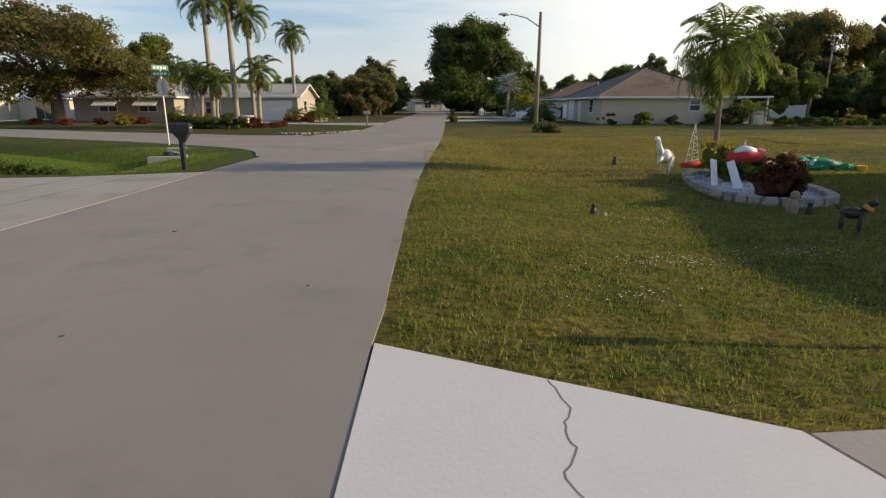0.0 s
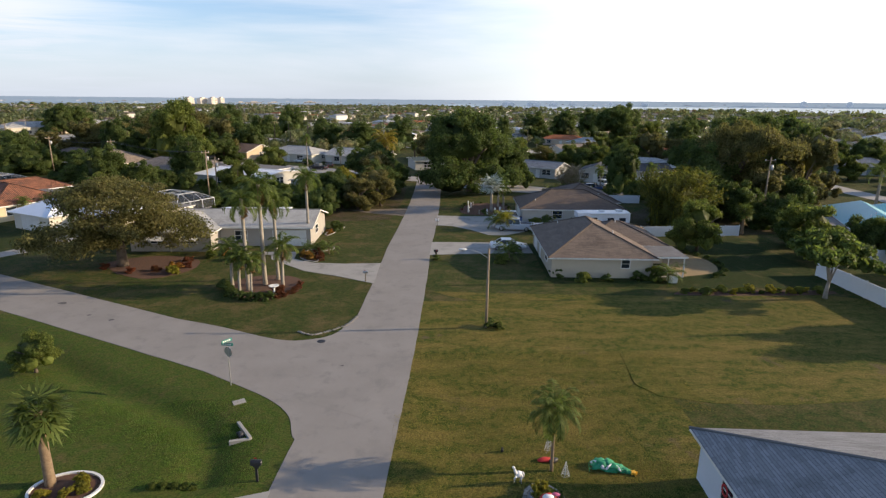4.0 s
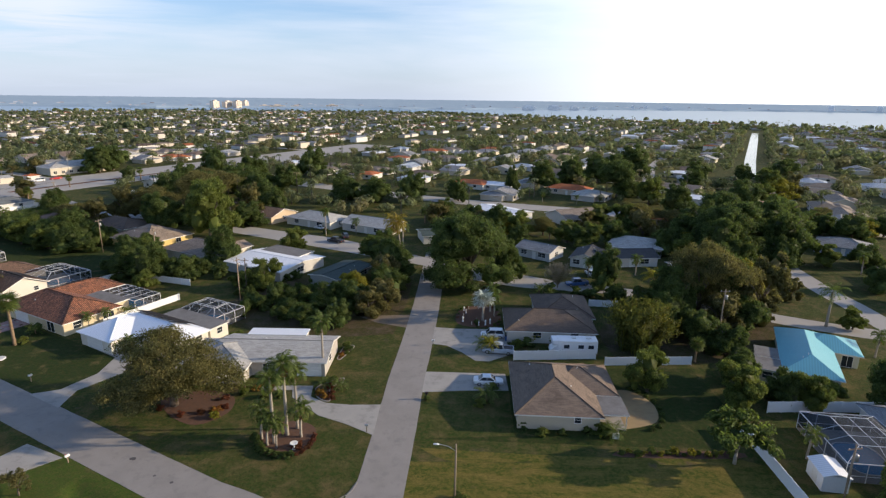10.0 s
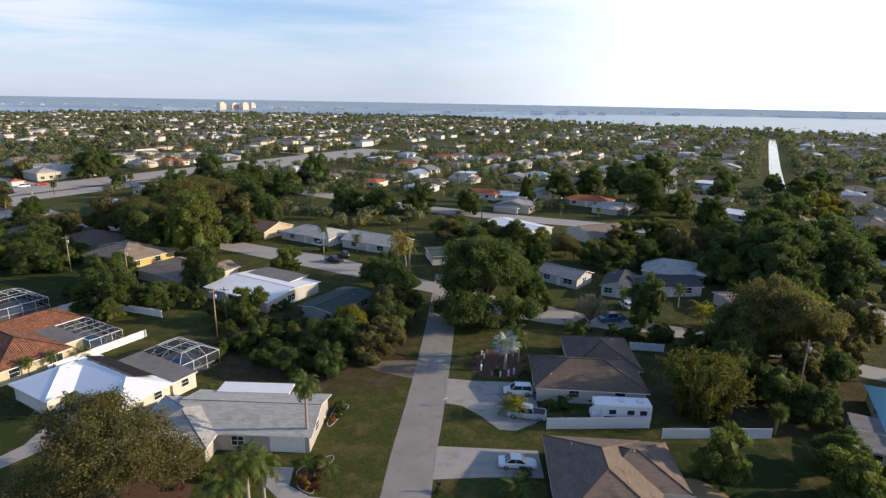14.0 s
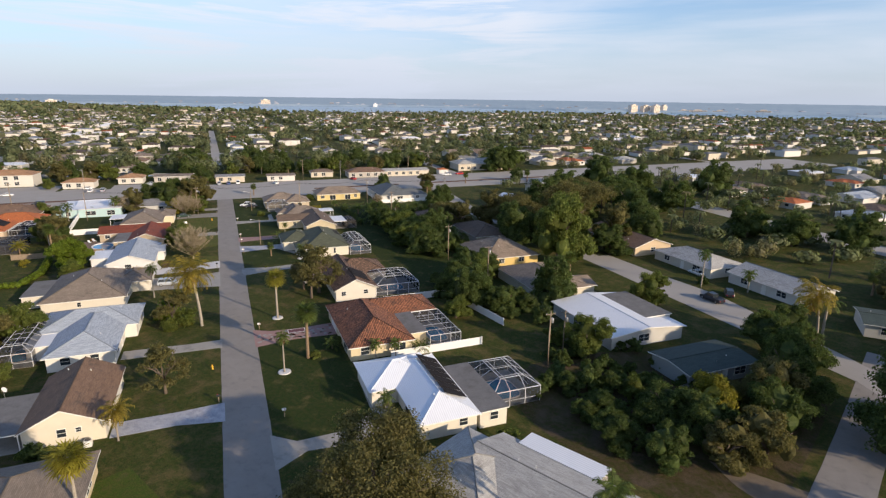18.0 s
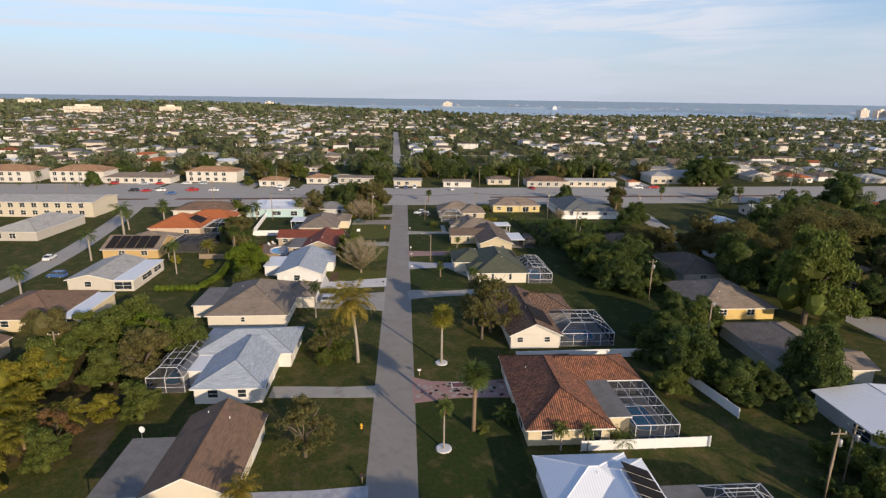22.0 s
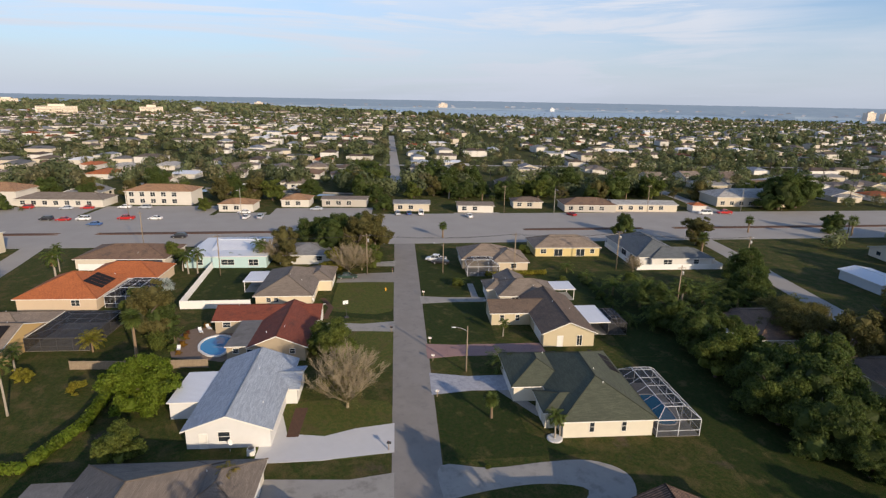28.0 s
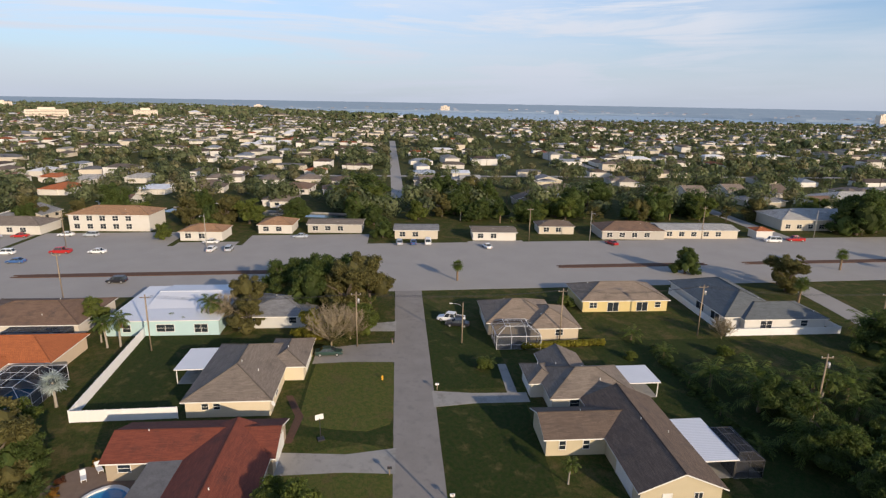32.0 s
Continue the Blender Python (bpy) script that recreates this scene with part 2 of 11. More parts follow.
M_ASPHALT = mat("asphalt", (0.222, 0.203, 0.182), (0.288, 0.264, 0.238), rough=0.93, scale=0.25, fine=150, bump=0.22, space="World", contrast=0.6,
                stain=(0.2, 0.185, 0.17), stain_scale=0.6)
M_AVENUE = mat("worn_asphalt", (0.302, 0.283, 0.258), (0.376, 0.351, 0.319), rough=0.93, scale=0.12, fine=8, bump=0.1, space="World", contrast=0.8)
M_CONCRETE = mat("concrete", (0.28, 0.265, 0.24), (0.37, 0.35, 0.315), rough=0.9, scale=0.5, fine=25, bump=0.12, space="World", contrast=0.9,
                 stain=(0.19, 0.18, 0.16), stain_scale=0.4)
M_WHITE_SLAB = mat("painted_concrete", (0.62, 0.61, 0.60), (0.55, 0.54, 0.53), rough=0.85, scale=0.6, fine=30, bump=0.08, space="World", contrast=0.8)
M_GREY_SLAB = mat("mottled_slab", (0.5, 0.5, 0.52), (0.24, 0.25, 0.29), rough=0.9, scale=1.1, fine=7, bump=0.1, space="World", contrast=0.6)
M_PINK_SLAB = mat("red_stained_slab", (0.36, 0.22, 0.19), (0.27, 0.17, 0.16), rough=0.9, scale=0.8, fine=12, bump=0.1, space="World", contrast=0.7)
M_STUCCO = {}


def stucco(c):
    c = tuple(c)
    if c not in M_STUCCO:
        M_STUCCO[c] = mat("stucco", c, tuple(v * 0.86 for v in c), rough=0.92, scale=0.7, fine=22, bump=0.25, contrast=1.0)
    return M_STUCCO[c]


M_TRIM = mat("white_trim", (0.78, 0.77, 0.74), (0.66, 0.65, 0.62), rough=0.5, scale=1.5, fine=14, bump=0.04)
M_VINYL = mat("white_vinyl", (0.80, 0.80, 0.80), (0.70, 0.71, 0.71), rough=0.45, scale=0.5, fine=6, bump=0.03, contrast=1.0)
M_ALU = mat("white_aluminium", (0.72, 0.73, 0.74), (0.62, 0.63, 0.65), rough=0.4, scale=2, fine=20, bump=0.0)
M_BRONZE = mat("dark_aluminium", (0.09, 0.085, 0.085), (0.06, 0.058, 0.06), rough=0.45, scale=2, fine=20, bump=0.0)
M_GLASS = glass_mat("window_glass", (0.025, 0.032, 0.04))
M_SCREEN = screen_mat("insect_screen", (0.028, 0.036, 0.05), 0.46)
M_DARK_SCREEN = screen_mat("dense_screen", (0.025, 0.025, 0.028), 0.35)
M_POOL = glass_mat("pool_water", (0.03, 0.22, 0.42), 0.06)
M_WATER = mat("bay_water", (0.13, 0.22, 0.31), (0.16, 0.25, 0.34), rough=0.28, scale=0.004, fine=0.05, bump=0.2, space="World", spec=0.5)
M_CANAL = glass_mat("canal_water", (0.05, 0.08, 0.09), 0.12)
M_SOLAR = mat("solar_mat", (0.014, 0.012, 0.013), (0.024, 0.021, 0.02), rough=0.75, spec=0.15, scale=1, fine=12, bump=0.1)
M_FLAT_GREY = mat("flat_roof", (0.20, 0.193, 0.185), (0.13, 0.125, 0.12), rough=0.9, scale=0.7, fine=6, bump=0.1, stain=(0.12, 0.11, 0.10))
M_FLAT_WHITE = roof_mat("white_pan_roof", (0.80, 0.81, 0.83), (0.72, 0.74, 0.77), course=3, tile=0.35, metal=0.01, rough=0.5, bump=0.3)
M_R_WHITE = roof_mat("white_metal_roof", (0.80, 0.83, 0.88), (0.74, 0.78, 0.84), course=0.4, tile=0.3, metal=0.02, rough=0.42, bump=0.5)
M_R_TAN = roof_mat("tan_shingles", (0.30, 0.235, 0.18), (0.22, 0.175, 0.135), stain=(0.17, 0.135, 0.105))
M_R_GREYTAN = roof_mat("greyish_tan_shingles", (0.25, 0.205, 0.165), (0.19, 0.155, 0.125), stain=(0.14, 0.115, 0.095))
M_R_BEIGE = roof_mat("weathered_brown_shingles", (0.215, 0.16, 0.12), (0.15, 0.112, 0.085), stain=(0.10, 0.075, 0.058))
M_R_BROWN = roof_mat("brown_shingles", (0.235, 0.145, 0.095), (0.165, 0.105, 0.07), stain=(0.10, 0.075, 0.06))
M_R_DARK = roof_mat("dark_brown_shingles", (0.17, 0.122, 0.09), (0.125, 0.09, 0.068), stain=(0.09, 0.072, 0.06))
M_R_CHAR = roof_mat("charcoal_shingles", (0.062, 0.064, 0.07), (0.045, 0.046, 0.05))
M_R_DKGREEN = roof_mat("dark_green_roof", (0.06, 0.085, 0.075), (0.045, 0.065, 0.058))
M_R_GREEN = roof_mat("green_shingles", (0.10, 0.11, 0.072), (0.072, 0.08, 0.055))
M_R_BLUE = roof_mat("pale_blue_shingles", (0.42, 0.47, 0.53), (0.34, 0.38, 0.44))
M_R_GREY = roof_mat("grey_shingles", (0.28, 0.28, 0.28), (0.21, 0.21, 0.215), stain=(0.15, 0.15, 0.15))
M_R_SLATE = roof_mat("slate_grey_shingles", (0.15, 0.165, 0.17), (0.115, 0.125, 0.13))
M_R_LIGHT = roof_mat("pale_grey_roof", (0.46, 0.45, 0.42), (0.38, 0.37, 0.35), stain=(0.27, 0.26, 0.24))
M_R_TEAL = roof_mat("turquoise_metal_roof", (0.2, 0.5, 0.55), (0.16, 0.43, 0.49), course=3, tile=0.4, metal=0.02, rough=0.45)
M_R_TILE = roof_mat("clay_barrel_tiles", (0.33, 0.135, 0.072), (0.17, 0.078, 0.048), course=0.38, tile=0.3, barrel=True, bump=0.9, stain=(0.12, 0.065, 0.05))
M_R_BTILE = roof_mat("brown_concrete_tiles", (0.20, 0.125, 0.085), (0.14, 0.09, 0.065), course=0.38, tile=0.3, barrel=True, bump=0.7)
M_R_ORANGE = roof_mat("orange_tiles", (0.50, 0.155, 0.05), (0.41, 0.122, 0.043), course=0.36, tile=0.3, bump=0.6)
M_R_RED = roof_mat("red_shingles", (0.235, 0.062, 0.034), (0.165, 0.046, 0.028), stain=(0.11, 0.04, 0.028))
M_SOIL = mat("mulch", (0.13, 0.065, 0.04), (0.08, 0.045, 0.03), rough=1, scale=2, fine=40, bump=0.6, space="World")
M_BARK = mat("bark", (0.16, 0.125, 0.095), (0.09, 0.07, 0.055), rough=0.95, scale=3, fine=16, bump=0.7)
M_PALE_BARK = mat("pale_bark", (0.36, 0.32, 0.27), (0.24, 0.21, 0.17), rough=0.95, scale=3, fine=16, bump=0.5)
M_FRAYED_BARK = mat("frayed_palm_bark", (0.26, 0.19, 0.12), (0.15, 0.10, 0.065), rough=0.95, scale=3, fine=14, bump=0.8)


def leaf_mat(name, a, b, t=0.45):
    return mat(name, a, b, rough=0.55, scale=0.35, fine=3, bump=0, per_island=0.45, translucent=t, space="World", spec=0.12)


M_LEAF = leaf_mat("broad_leaves", (0.085, 0.116, 0.029), (0.15, 0.168, 0.042))
M_LEAF_DARK = leaf_mat("dark_leaves", (0.056, 0.086, 0.027), (0.105, 0.132, 0.04))
M_LEAF_OAK = leaf_mat("oak_leaves", (0.10, 0.098, 0.04), (0.155, 0.136, 0.052))
M_LEAF_YELLOW = leaf_mat("yellow_green_leaves", (0.165, 0.165, 0.026), (0.26, 0.22, 0.036))
M_LEAF_LIME = leaf_mat("lime_leaves", (0.09, 0.14, 0.014), (0.15, 0.19, 0.028))
M_LEAF_PALM = leaf_mat("palm_leaves", (0.075, 0.11, 0.03), (0.12, 0.145, 0.04))
M_LEAF_COCO = leaf_mat("coconut_leaves", (0.15, 0.14, 0.025), (0.28, 0.2, 0.04))
M_LEAF_SILVER = leaf_mat("silver_palm_leaves", (0.34, 0.38, 0.36), (0.28, 0.32, 0.30), 0.15)
M_LEAF_BAMBOO = leaf_mat("bamboo_leaves", (0.075, 0.09, 0.022), (0.125, 0.12, 0.03), 0.4)
M_LEAF_DRY = leaf_mat("dry_leaves", (0.22, 0.13, 0.06), (0.15, 0.09, 0.045))
M_LEAF_ORANGE = leaf_mat("orange_leaves", (0.26, 0.11, 0.03), (0.22, 0.15, 0.03))
# Far foliage paled and greyed: haze put into the leaf colours.
M_HAZED_LEAVES = [leaf_mat("hazed_dark_canopy", (0.085, 0.105, 0.056), (0.135, 0.152, 0.078)), leaf_mat("hazed_green_canopy", (0.125, 0.145, 0.075), (0.18, 0.195, 0.10)),
                leaf_mat("hazed_olive_canopy", (0.15, 0.143, 0.08), (0.195, 0.178, 0.10)), leaf_mat("hazed_palms", (0.12, 0.143, 0.072), (0.165, 0.178, 0.088))]
M_LEAF_RED = leaf_mat("reddish_leaves", (0.16, 0.05, 0.03), (0.10, 0.05, 0.025))
M_TWIG = mat("bare_twigs", (0.34, 0.28, 0.19), (0.22, 0.18, 0.12), rough=0.95, scale=3, fine=10, bump=0.2)
M_WOOD = mat("weathered_wood", (0.30, 0.24, 0.17), (0.20, 0.155, 0.11), rough=0.9, scale=2, fine=20, bump=0.4)
M_BLACK = mat("black_plastic", (0.02, 0.02, 0.022), (0.03, 0.03, 0.032), rough=0.5, scale=4, fine=40, bump=0.05)
M_STEEL = mat("galvanised_steel", (0.48, 0.48, 0.48), (0.38, 0.38, 0.38), rough=0.45, scale=6, fine=50, bump=0.05, metal=0.7)
M_RUBBER = mat("tyre_rubber", (0.02, 0.02, 0.02), (0.03, 0.03, 0.03), rough=0.9, scale=6, fine=50, bump=0.1)


def paint(name, c, rough=0.28, b=None):
    return mat(name, c, b or tuple(v * 0.92 for v in c), rough=rough, scale=1.5, fine=20, bump=0.0, spec=0.6)


def ground_mat(name, green, olive, dry, earth, wear, patch=0.11, streak=False):
    """Grass at several scales: tufts, dry patches and bare earth. Each colour is a dark and a light one; wear from 0 to 1."""
    m = bpy.data.materials.new(name)
    m.use_nodes = True
    nt = m.node_tree
    bs = nt.nodes["Principled BSDF"]
    bs.inputs["Roughness"].default_value, bs.inputs["Specular IOR Level"].default_value = 0.95, 0.1
    src = node(nt, "NewGeometry").outputs["Position"]

    rows = node(nt, "Mapping")
    rows.inputs["Rotation"].default_value, rows.inputs["Scale"].default_value = (0, 0, radians(4)), (0.5, 1.7, 1) if streak else (1, 1, 1)
    nt.links.new(src, rows.inputs["Vector"])

    def noise_at(scale, lo, hi, detail=5.0, way=src):
        n = node(nt, "TexNoise", Scale=scale, Detail=detail, Roughness=0.68)
        nt.links.new(way, n.inputs["Vector"])
        r = node(nt, "MapRange"); r.inputs[1].default_value, r.inputs[2].default_value = lo, hi
        nt.links.new(n.outputs[0], r.inputs[0])
        return n, r.outputs[0]

    def blend(fac, c1, c2):
        x = node(nt, "MixRGB")
        nt.links.new(fac, x.inputs[0])
        for i, c in ((1, c1), (2, c2)):
            if isinstance(c, tuple):
                x.inputs[i].default_value = (*c, 1)
            else:
                nt.links.new(c, x.inputs[i])
        return x.outputs[0]
    n3, fine = noise_at(9.0, 0.39, 0.61, 8.0)
    _, tuft = noise_at(1.6, 0.44, 0.56, 8.0)
    _, mid = noise_at(0.32, 0.60 - 0.16 * wear, 0.74 - 0.12 * wear, 8.0, rows.outputs[0])
    _, bare = noise_at(patch, 0.66 - 0.06 * wear, 0.76 - 0.06 * wear, 9.0)
    turf = blend(tuft, blend(fine, *green), blend(fine, *olive))
    nt.links.new(blend(bare, blend(mid, turf, blend(fine, *dry)), blend(fine, *earth)), bs.inputs["Base Color"])
    bp = node(nt, "Bump", Strength=0.9, Distance=0.06)
    nt.links.new(n3.outputs[0], bp.inputs["Height"]); nt.links.new(bp.outputs[0], bs.inputs["Normal"])
    return m


OLIVE, DRY = ((0.033, 0.038, 0.01), (0.092, 0.088, 0.026)), ((0.062, 0.05, 0.02), (0.15, 0.12, 0.048))
EARTH = ((0.055, 0.041, 0.028), (0.13, 0.097, 0.065))
M_GROUND = ground_mat("grass_land", ((0.015, 0.032, 0.006), (0.054, 0.078, 0.017)), OLIVE, DRY, EARTH, 0.75)
M_LAWN = ground_mat("watered_lawn", ((0.011, 0.026, 0.005), (0.038, 0.060, 0.014)), ((0.021, 0.029, 0.008), (0.056, 0.063, 0.019)), DRY, EARTH, 0.35)
M_LUSH = ground_mat("lush_lawn", ((0.026, 0.052, 0.008), (0.08, 0.115, 0.02)), ((0.04, 0.054, 0.011), (0.10, 0.108, 0.026)), DRY, EARTH, 0.15)
M_LITTER = ground_mat("leaf_litter", ((0.025, 0.03, 0.008), (0.07, 0.07, 0.02)), ((0.04, 0.032, 0.016), (0.10, 0.075, 0.038)), EARTH, EARTH, 0.8, 0.3)
# Olive grass lifted in colour to stand for low sun on it.
M_SUNLIT_LAWN = ground_mat("sunlit_olive_lawn", ((0.034, 0.05, 0.010), (0.10, 0.125, 0.03)), ((0.06, 0.062, 0.016), (0.145, 0.138, 0.04)), DRY, EARTH, 0.5)
M_FIELD = ground_mat("dry_field", ((0.023, 0.038, 0.006), (0.09, 0.105, 0.018)), ((0.064, 0.060, 0.013), (0.165, 0.145, 0.034)), ((0.09, 0.068, 0.019), (0.225, 0.17, 0.046)), EARTH, 0.9, 0.2, True)


# ---- small mesh tools ----
def part(name, bm, material, parent=None, label="", matrix=None):
    me = bpy.data.meshes.new(name)
    bm.to_mesh(me)
    bm.free()
    for one in (material if isinstance(material, (list, tuple)) else [material]):
        me.materials.append(one)
    ob = new(name, me)
    if parent:
        ob.parent = parent
    if matrix is not None:
        ob.matrix_basis = matrix
    if label:
        ob["label"] = label
    return ob


def share(name, me, parent=None, matrix=None):
    ob = new(name, me)
    if parent:
        ob.parent = parent
    if matrix is not None:
        ob.matrix_basis = matrix
    return ob


def thing(name, m, label, category, group="", kind=""):
    ob = new(name)
    ob.empty_display_size = 0.3
    ob.matrix_basis = m
    return tagged(ob, label, category, group, kind)


def box(bm, x0, x1, y0, y1, z0, z1, bevel=0.0):
    vs = [bm.verts.new(c) for c in ((x0, y0, z0), (x1, y0, z0), (x1, y1, z0), (x0, y1, z0), (x0, y0, z1), (x1, y0, z1), (x1, y1, z1), (x0, y1, z1))]
    fs = [bm.faces.new([vs[i] for i in f]) for f in ((3, 2, 1, 0), (4, 5, 6, 7), (0, 1, 5, 4), (1, 2, 6, 5), (2, 3, 7, 6), (3, 0, 4, 7))]
    if bevel:
        bmesh.ops.bevel(bm, geom=list({e for f in fs for e in f.edges}), offset=bevel, segments=2, affect="EDGES", profile=0.6)
    return bm


def boxes(*rows, bevel=0.0):
    bm = bmesh.new()
    for r in rows:
        box(bm, *r, bevel=bevel)
    return bm


def bar(bm, a, b, r, sides=4, r2=None):
    """A straight bar or tapered limb from a to b."""
    a, b = Vector(a), Vector(b)
    d = b - a
    if d.length < 1e-6:
        return bm
    q = d.to_track_quat("Z", "Y").to_matrix()
    r2 = r if r2 is None else r2
    rings = []
    for p, rr in ((a, r), (b, r2)):
        rings.append([bm.verts.new(p + q @ Vector((rr * math.cos(2 * math.pi * (i + 0.5) / sides), rr * math.sin(2 * math.pi * (i + 0.5) / sides), 0))) for i in range(sides)])
    for i in range(sides):
        j = (i + 1) % sides
        bm.faces.new((rings[0][i], rings[0][j], rings[1][j], rings[1][i]))
    bm.faces.new(rings[0][::-1])
    bm.faces.new(rings[1])
    return bm


def limb(bm, pts, radii, sides=7):
    """A bent, tapered tube through pts."""
    rings = []
    for i, p in enumerate(pts):
        p = Vector(p)
        d = Vector(pts[min(i + 1, len(pts) - 1)]) - Vector(pts[max(i - 1, 0)])
        q = d.to_track_quat("Z", "Y").to_matrix()
        rings.append([bm.verts.new(p + q @ Vector((radii[i] * math.cos(2 * math.pi * k / sides), radii[i] * math.sin(2 * math.pi * k / sides), 0))) for k in range(sides)])
    for a, b in zip(rings, rings[1:]):
        for k in range(sides):
            j = (k + 1) % sides
            f = bm.faces.new((a[k], a[j], b[j], b[k]))
            f.smooth = True
    bm.faces.new(rings[0][::-1])
    bm.faces.new(rings[-1])
    return bm


def lathe(bm, profile, sides=16, at=(0, 0, 0), squash=1.0):
    rings = [[bm.verts.new((at[0] + r * math.cos(2 * math.pi * k / sides), at[1] + r * squash * math.sin(2 * math.pi * k / sides), at[2] + z)) for k in range(sides)] for r, z in profile]
    for a, b in zip(rings, rings[1:]):
        for k in range(sides):
            j = (k + 1) % sides
            f = bm.faces.new((a[k], a[j], b[j], b[k]))
            f.smooth = True
    bm.faces.new(rings[0][::-1])
    bm.faces.new(rings[-1])
    return bm


def blob(bm, at, r, squash=(1, 1, 1), bumpy=0.12, seed=0.0, sub=2):
    made = bmesh.ops.create_icosphere(bm, subdivisions=sub, radius=1.0)["verts"]
    for v in made:
        n = 1 + bumpy * noise.noise(v.co * 2.3 + Vector((seed, seed * 0.7, 3)))
        v.co = Vector((v.co.x * r * squash[0], v.co.y * r * squash[1], v.co.z * r * squash[2])) * n + Vector(at)
    for f in bm.faces:
        f.smooth = True
    return bm


def slab(name, pts, z, material, depth=0.25, parent=None, label="", category="", kind="structure"):
    """A flat piece of ground with an outline, as thick as depth, its top at z."""
    bm = bmesh.new()
    top = [bm.verts.new((x, y, z)) for x, y in pts]
    low = [bm.verts.new((x, y, z - depth)) for x, y in pts]
    f = bm.faces.new(top)
    f.normal_update()
    if f.normal.z < 0:
        f.normal_flip()
    n = len(pts)
    for i in range(n):
        j = (i + 1) % n
        bm.faces.new((top[i], top[j], low[j], low[i]))
    bmesh.ops.triangulate(bm, faces=[f])
    bmesh.ops.recalc_face_normals(bm, faces=bm.faces)
    ob = part(name, bm, material, parent)
    return tagged(ob, label, category, "", kind)


def smooth_line(pts, steps=5):
    """A curve through pts (Catmull-Rom)."""
    out = []
    p = [pts[0]] + list(pts) + [pts[-1]]
    for i in range(1, len(p) - 2):
        for s in range(steps):
            t = s / steps
            a, b, c, d = (Vector((*q[:2], 0)) for q in p[i - 1 : i + 3])
            v = 0.5 * ((2 * b) + (c - a) * t + (2 * a - 5 * b + 4 * c - d) * t * t + (3 * b - a - 3 * c + d) * t ** 3)
            out.append((v.x, v.y))
    out.append(tuple(pts[-1][:2]))
    return out


def ribbon(name, centre, width, z, material, label, category, kind="structure", depth=0.25):
    """A road along a centre line, with slightly wandering edges."""
    left, right = [], []
    for i, p in enumerate(centre):
        a, b = Vector(centre[max(i - 1, 0)]), Vector(centre[min(i + 1, len(centre) - 1)])
        d = (b - a).normalized()
        n = Vector((-d.y, d.x))
        w = width / 2 + 0.06 * noise.noise(Vector((p[0] * 0.7, p[1] * 0.7, 1)))
        left.append(tuple(Vector(p) + n * w))
        right.append(tuple(Vector(p) - n * w))
    return slab(name, left + right[::-1], z, material, depth, None, label, category, kind)


def dense(a, b, step=2.0):
    n = max(1, int((Vector(b) - Vector(a)).length / step))
    return [tuple(Vector(a).lerp(Vector(b), i / n)) for i in range(n + 1)]


# second street's own grid: v to its right, u along it
B_TURN = 62.0
def street(v, u):
    v += 25.1
    return (-0.8829 * u + 0.4695 * v, 0.4695 * u + 0.8829 * v)


def street_pose(v, u, z=0.0, turn=0.0):
    x, y = street(v, u)
    return pose(x, y, z, 0, 0, B_TURN + turn)

# ---- ground and roads ----
def disc(name, r, z, material, label, kind="structure"):
    bm = bmesh.new()
    ring = [bm.verts.new((r * math.cos(2 * math.pi * k / 96), r * math.sin(2 * math.pi * k / 96), z)) for k in range(96)]
    f = bm.faces.new(ring)
    return tagged(part(name, bm, material), label, name, "", kind)


disc("water", 4950, -1.2, M_WATER, "wide grey-blue bay water reaching the far shore").location.z = 0
SHORE = [(4000, -3800), (2300, -500), (1250, 480), (720, 1000), (400, 1290), (60, 1580), (-190, 1740), (-480, 1720), (-760, 1600), (-960, 1440), (-1080, 1180), (-1300, 860),
         (-1560, 800), (-2300, 720), (-3500, 560), (-4600, 500), (-4650, -1500), (-3000, -3900), (0, -4800)]
# the lawn reaches the shore; round the junction it is laid as a finer sheet with roadside dips
X0, X1, Y0, Y1 = -66.0, 18.0, 2.0, 48.0
GROUND_Z = -0.02
DITCH = [(-40, 42.4), (-31, 37.4), (-22.4, 31.6), (-17.8, 29.0), (-13.4, 26.2), (-11.3, 23.6), (-10.8, 20.2)]


def lawn_z(x, y):
    """Height of the grass: a dip beside the first road, a ditch on the corner."""
    def step(a, b, t):
        t = min(1.0, max(0.0, (t - a) / (b - a)))
        return t * t * (3 - 2 * t)
    if not (X0 < x < X1 and Y0 < y < Y1):
        return GROUND_Z
    z = GROUND_Z - 0.23 * step(-0.8, 3.4, x) * (1 - step(24, 40, y)) * step(5.0, 8.5, y + 0.1 * x) * (1 - step(12, 18, x))
    if x < -6:
        p = Vector((x, y))
        near = min((p - (Vector(a) + (Vector(b) - Vector(a)) * max(0.0, min(1.0, (p - Vector(a)).dot(Vector(b) - Vector(a)) / (Vector(b) - Vector(a)).length_squared)))).length for a, b in zip(DITCH, DITCH[1:]))
        z -= 0.42 * math.exp(-((near / 1.25) ** 2)) * step(-40, -38, x) * step(19.4, 20.6, y)
    return z


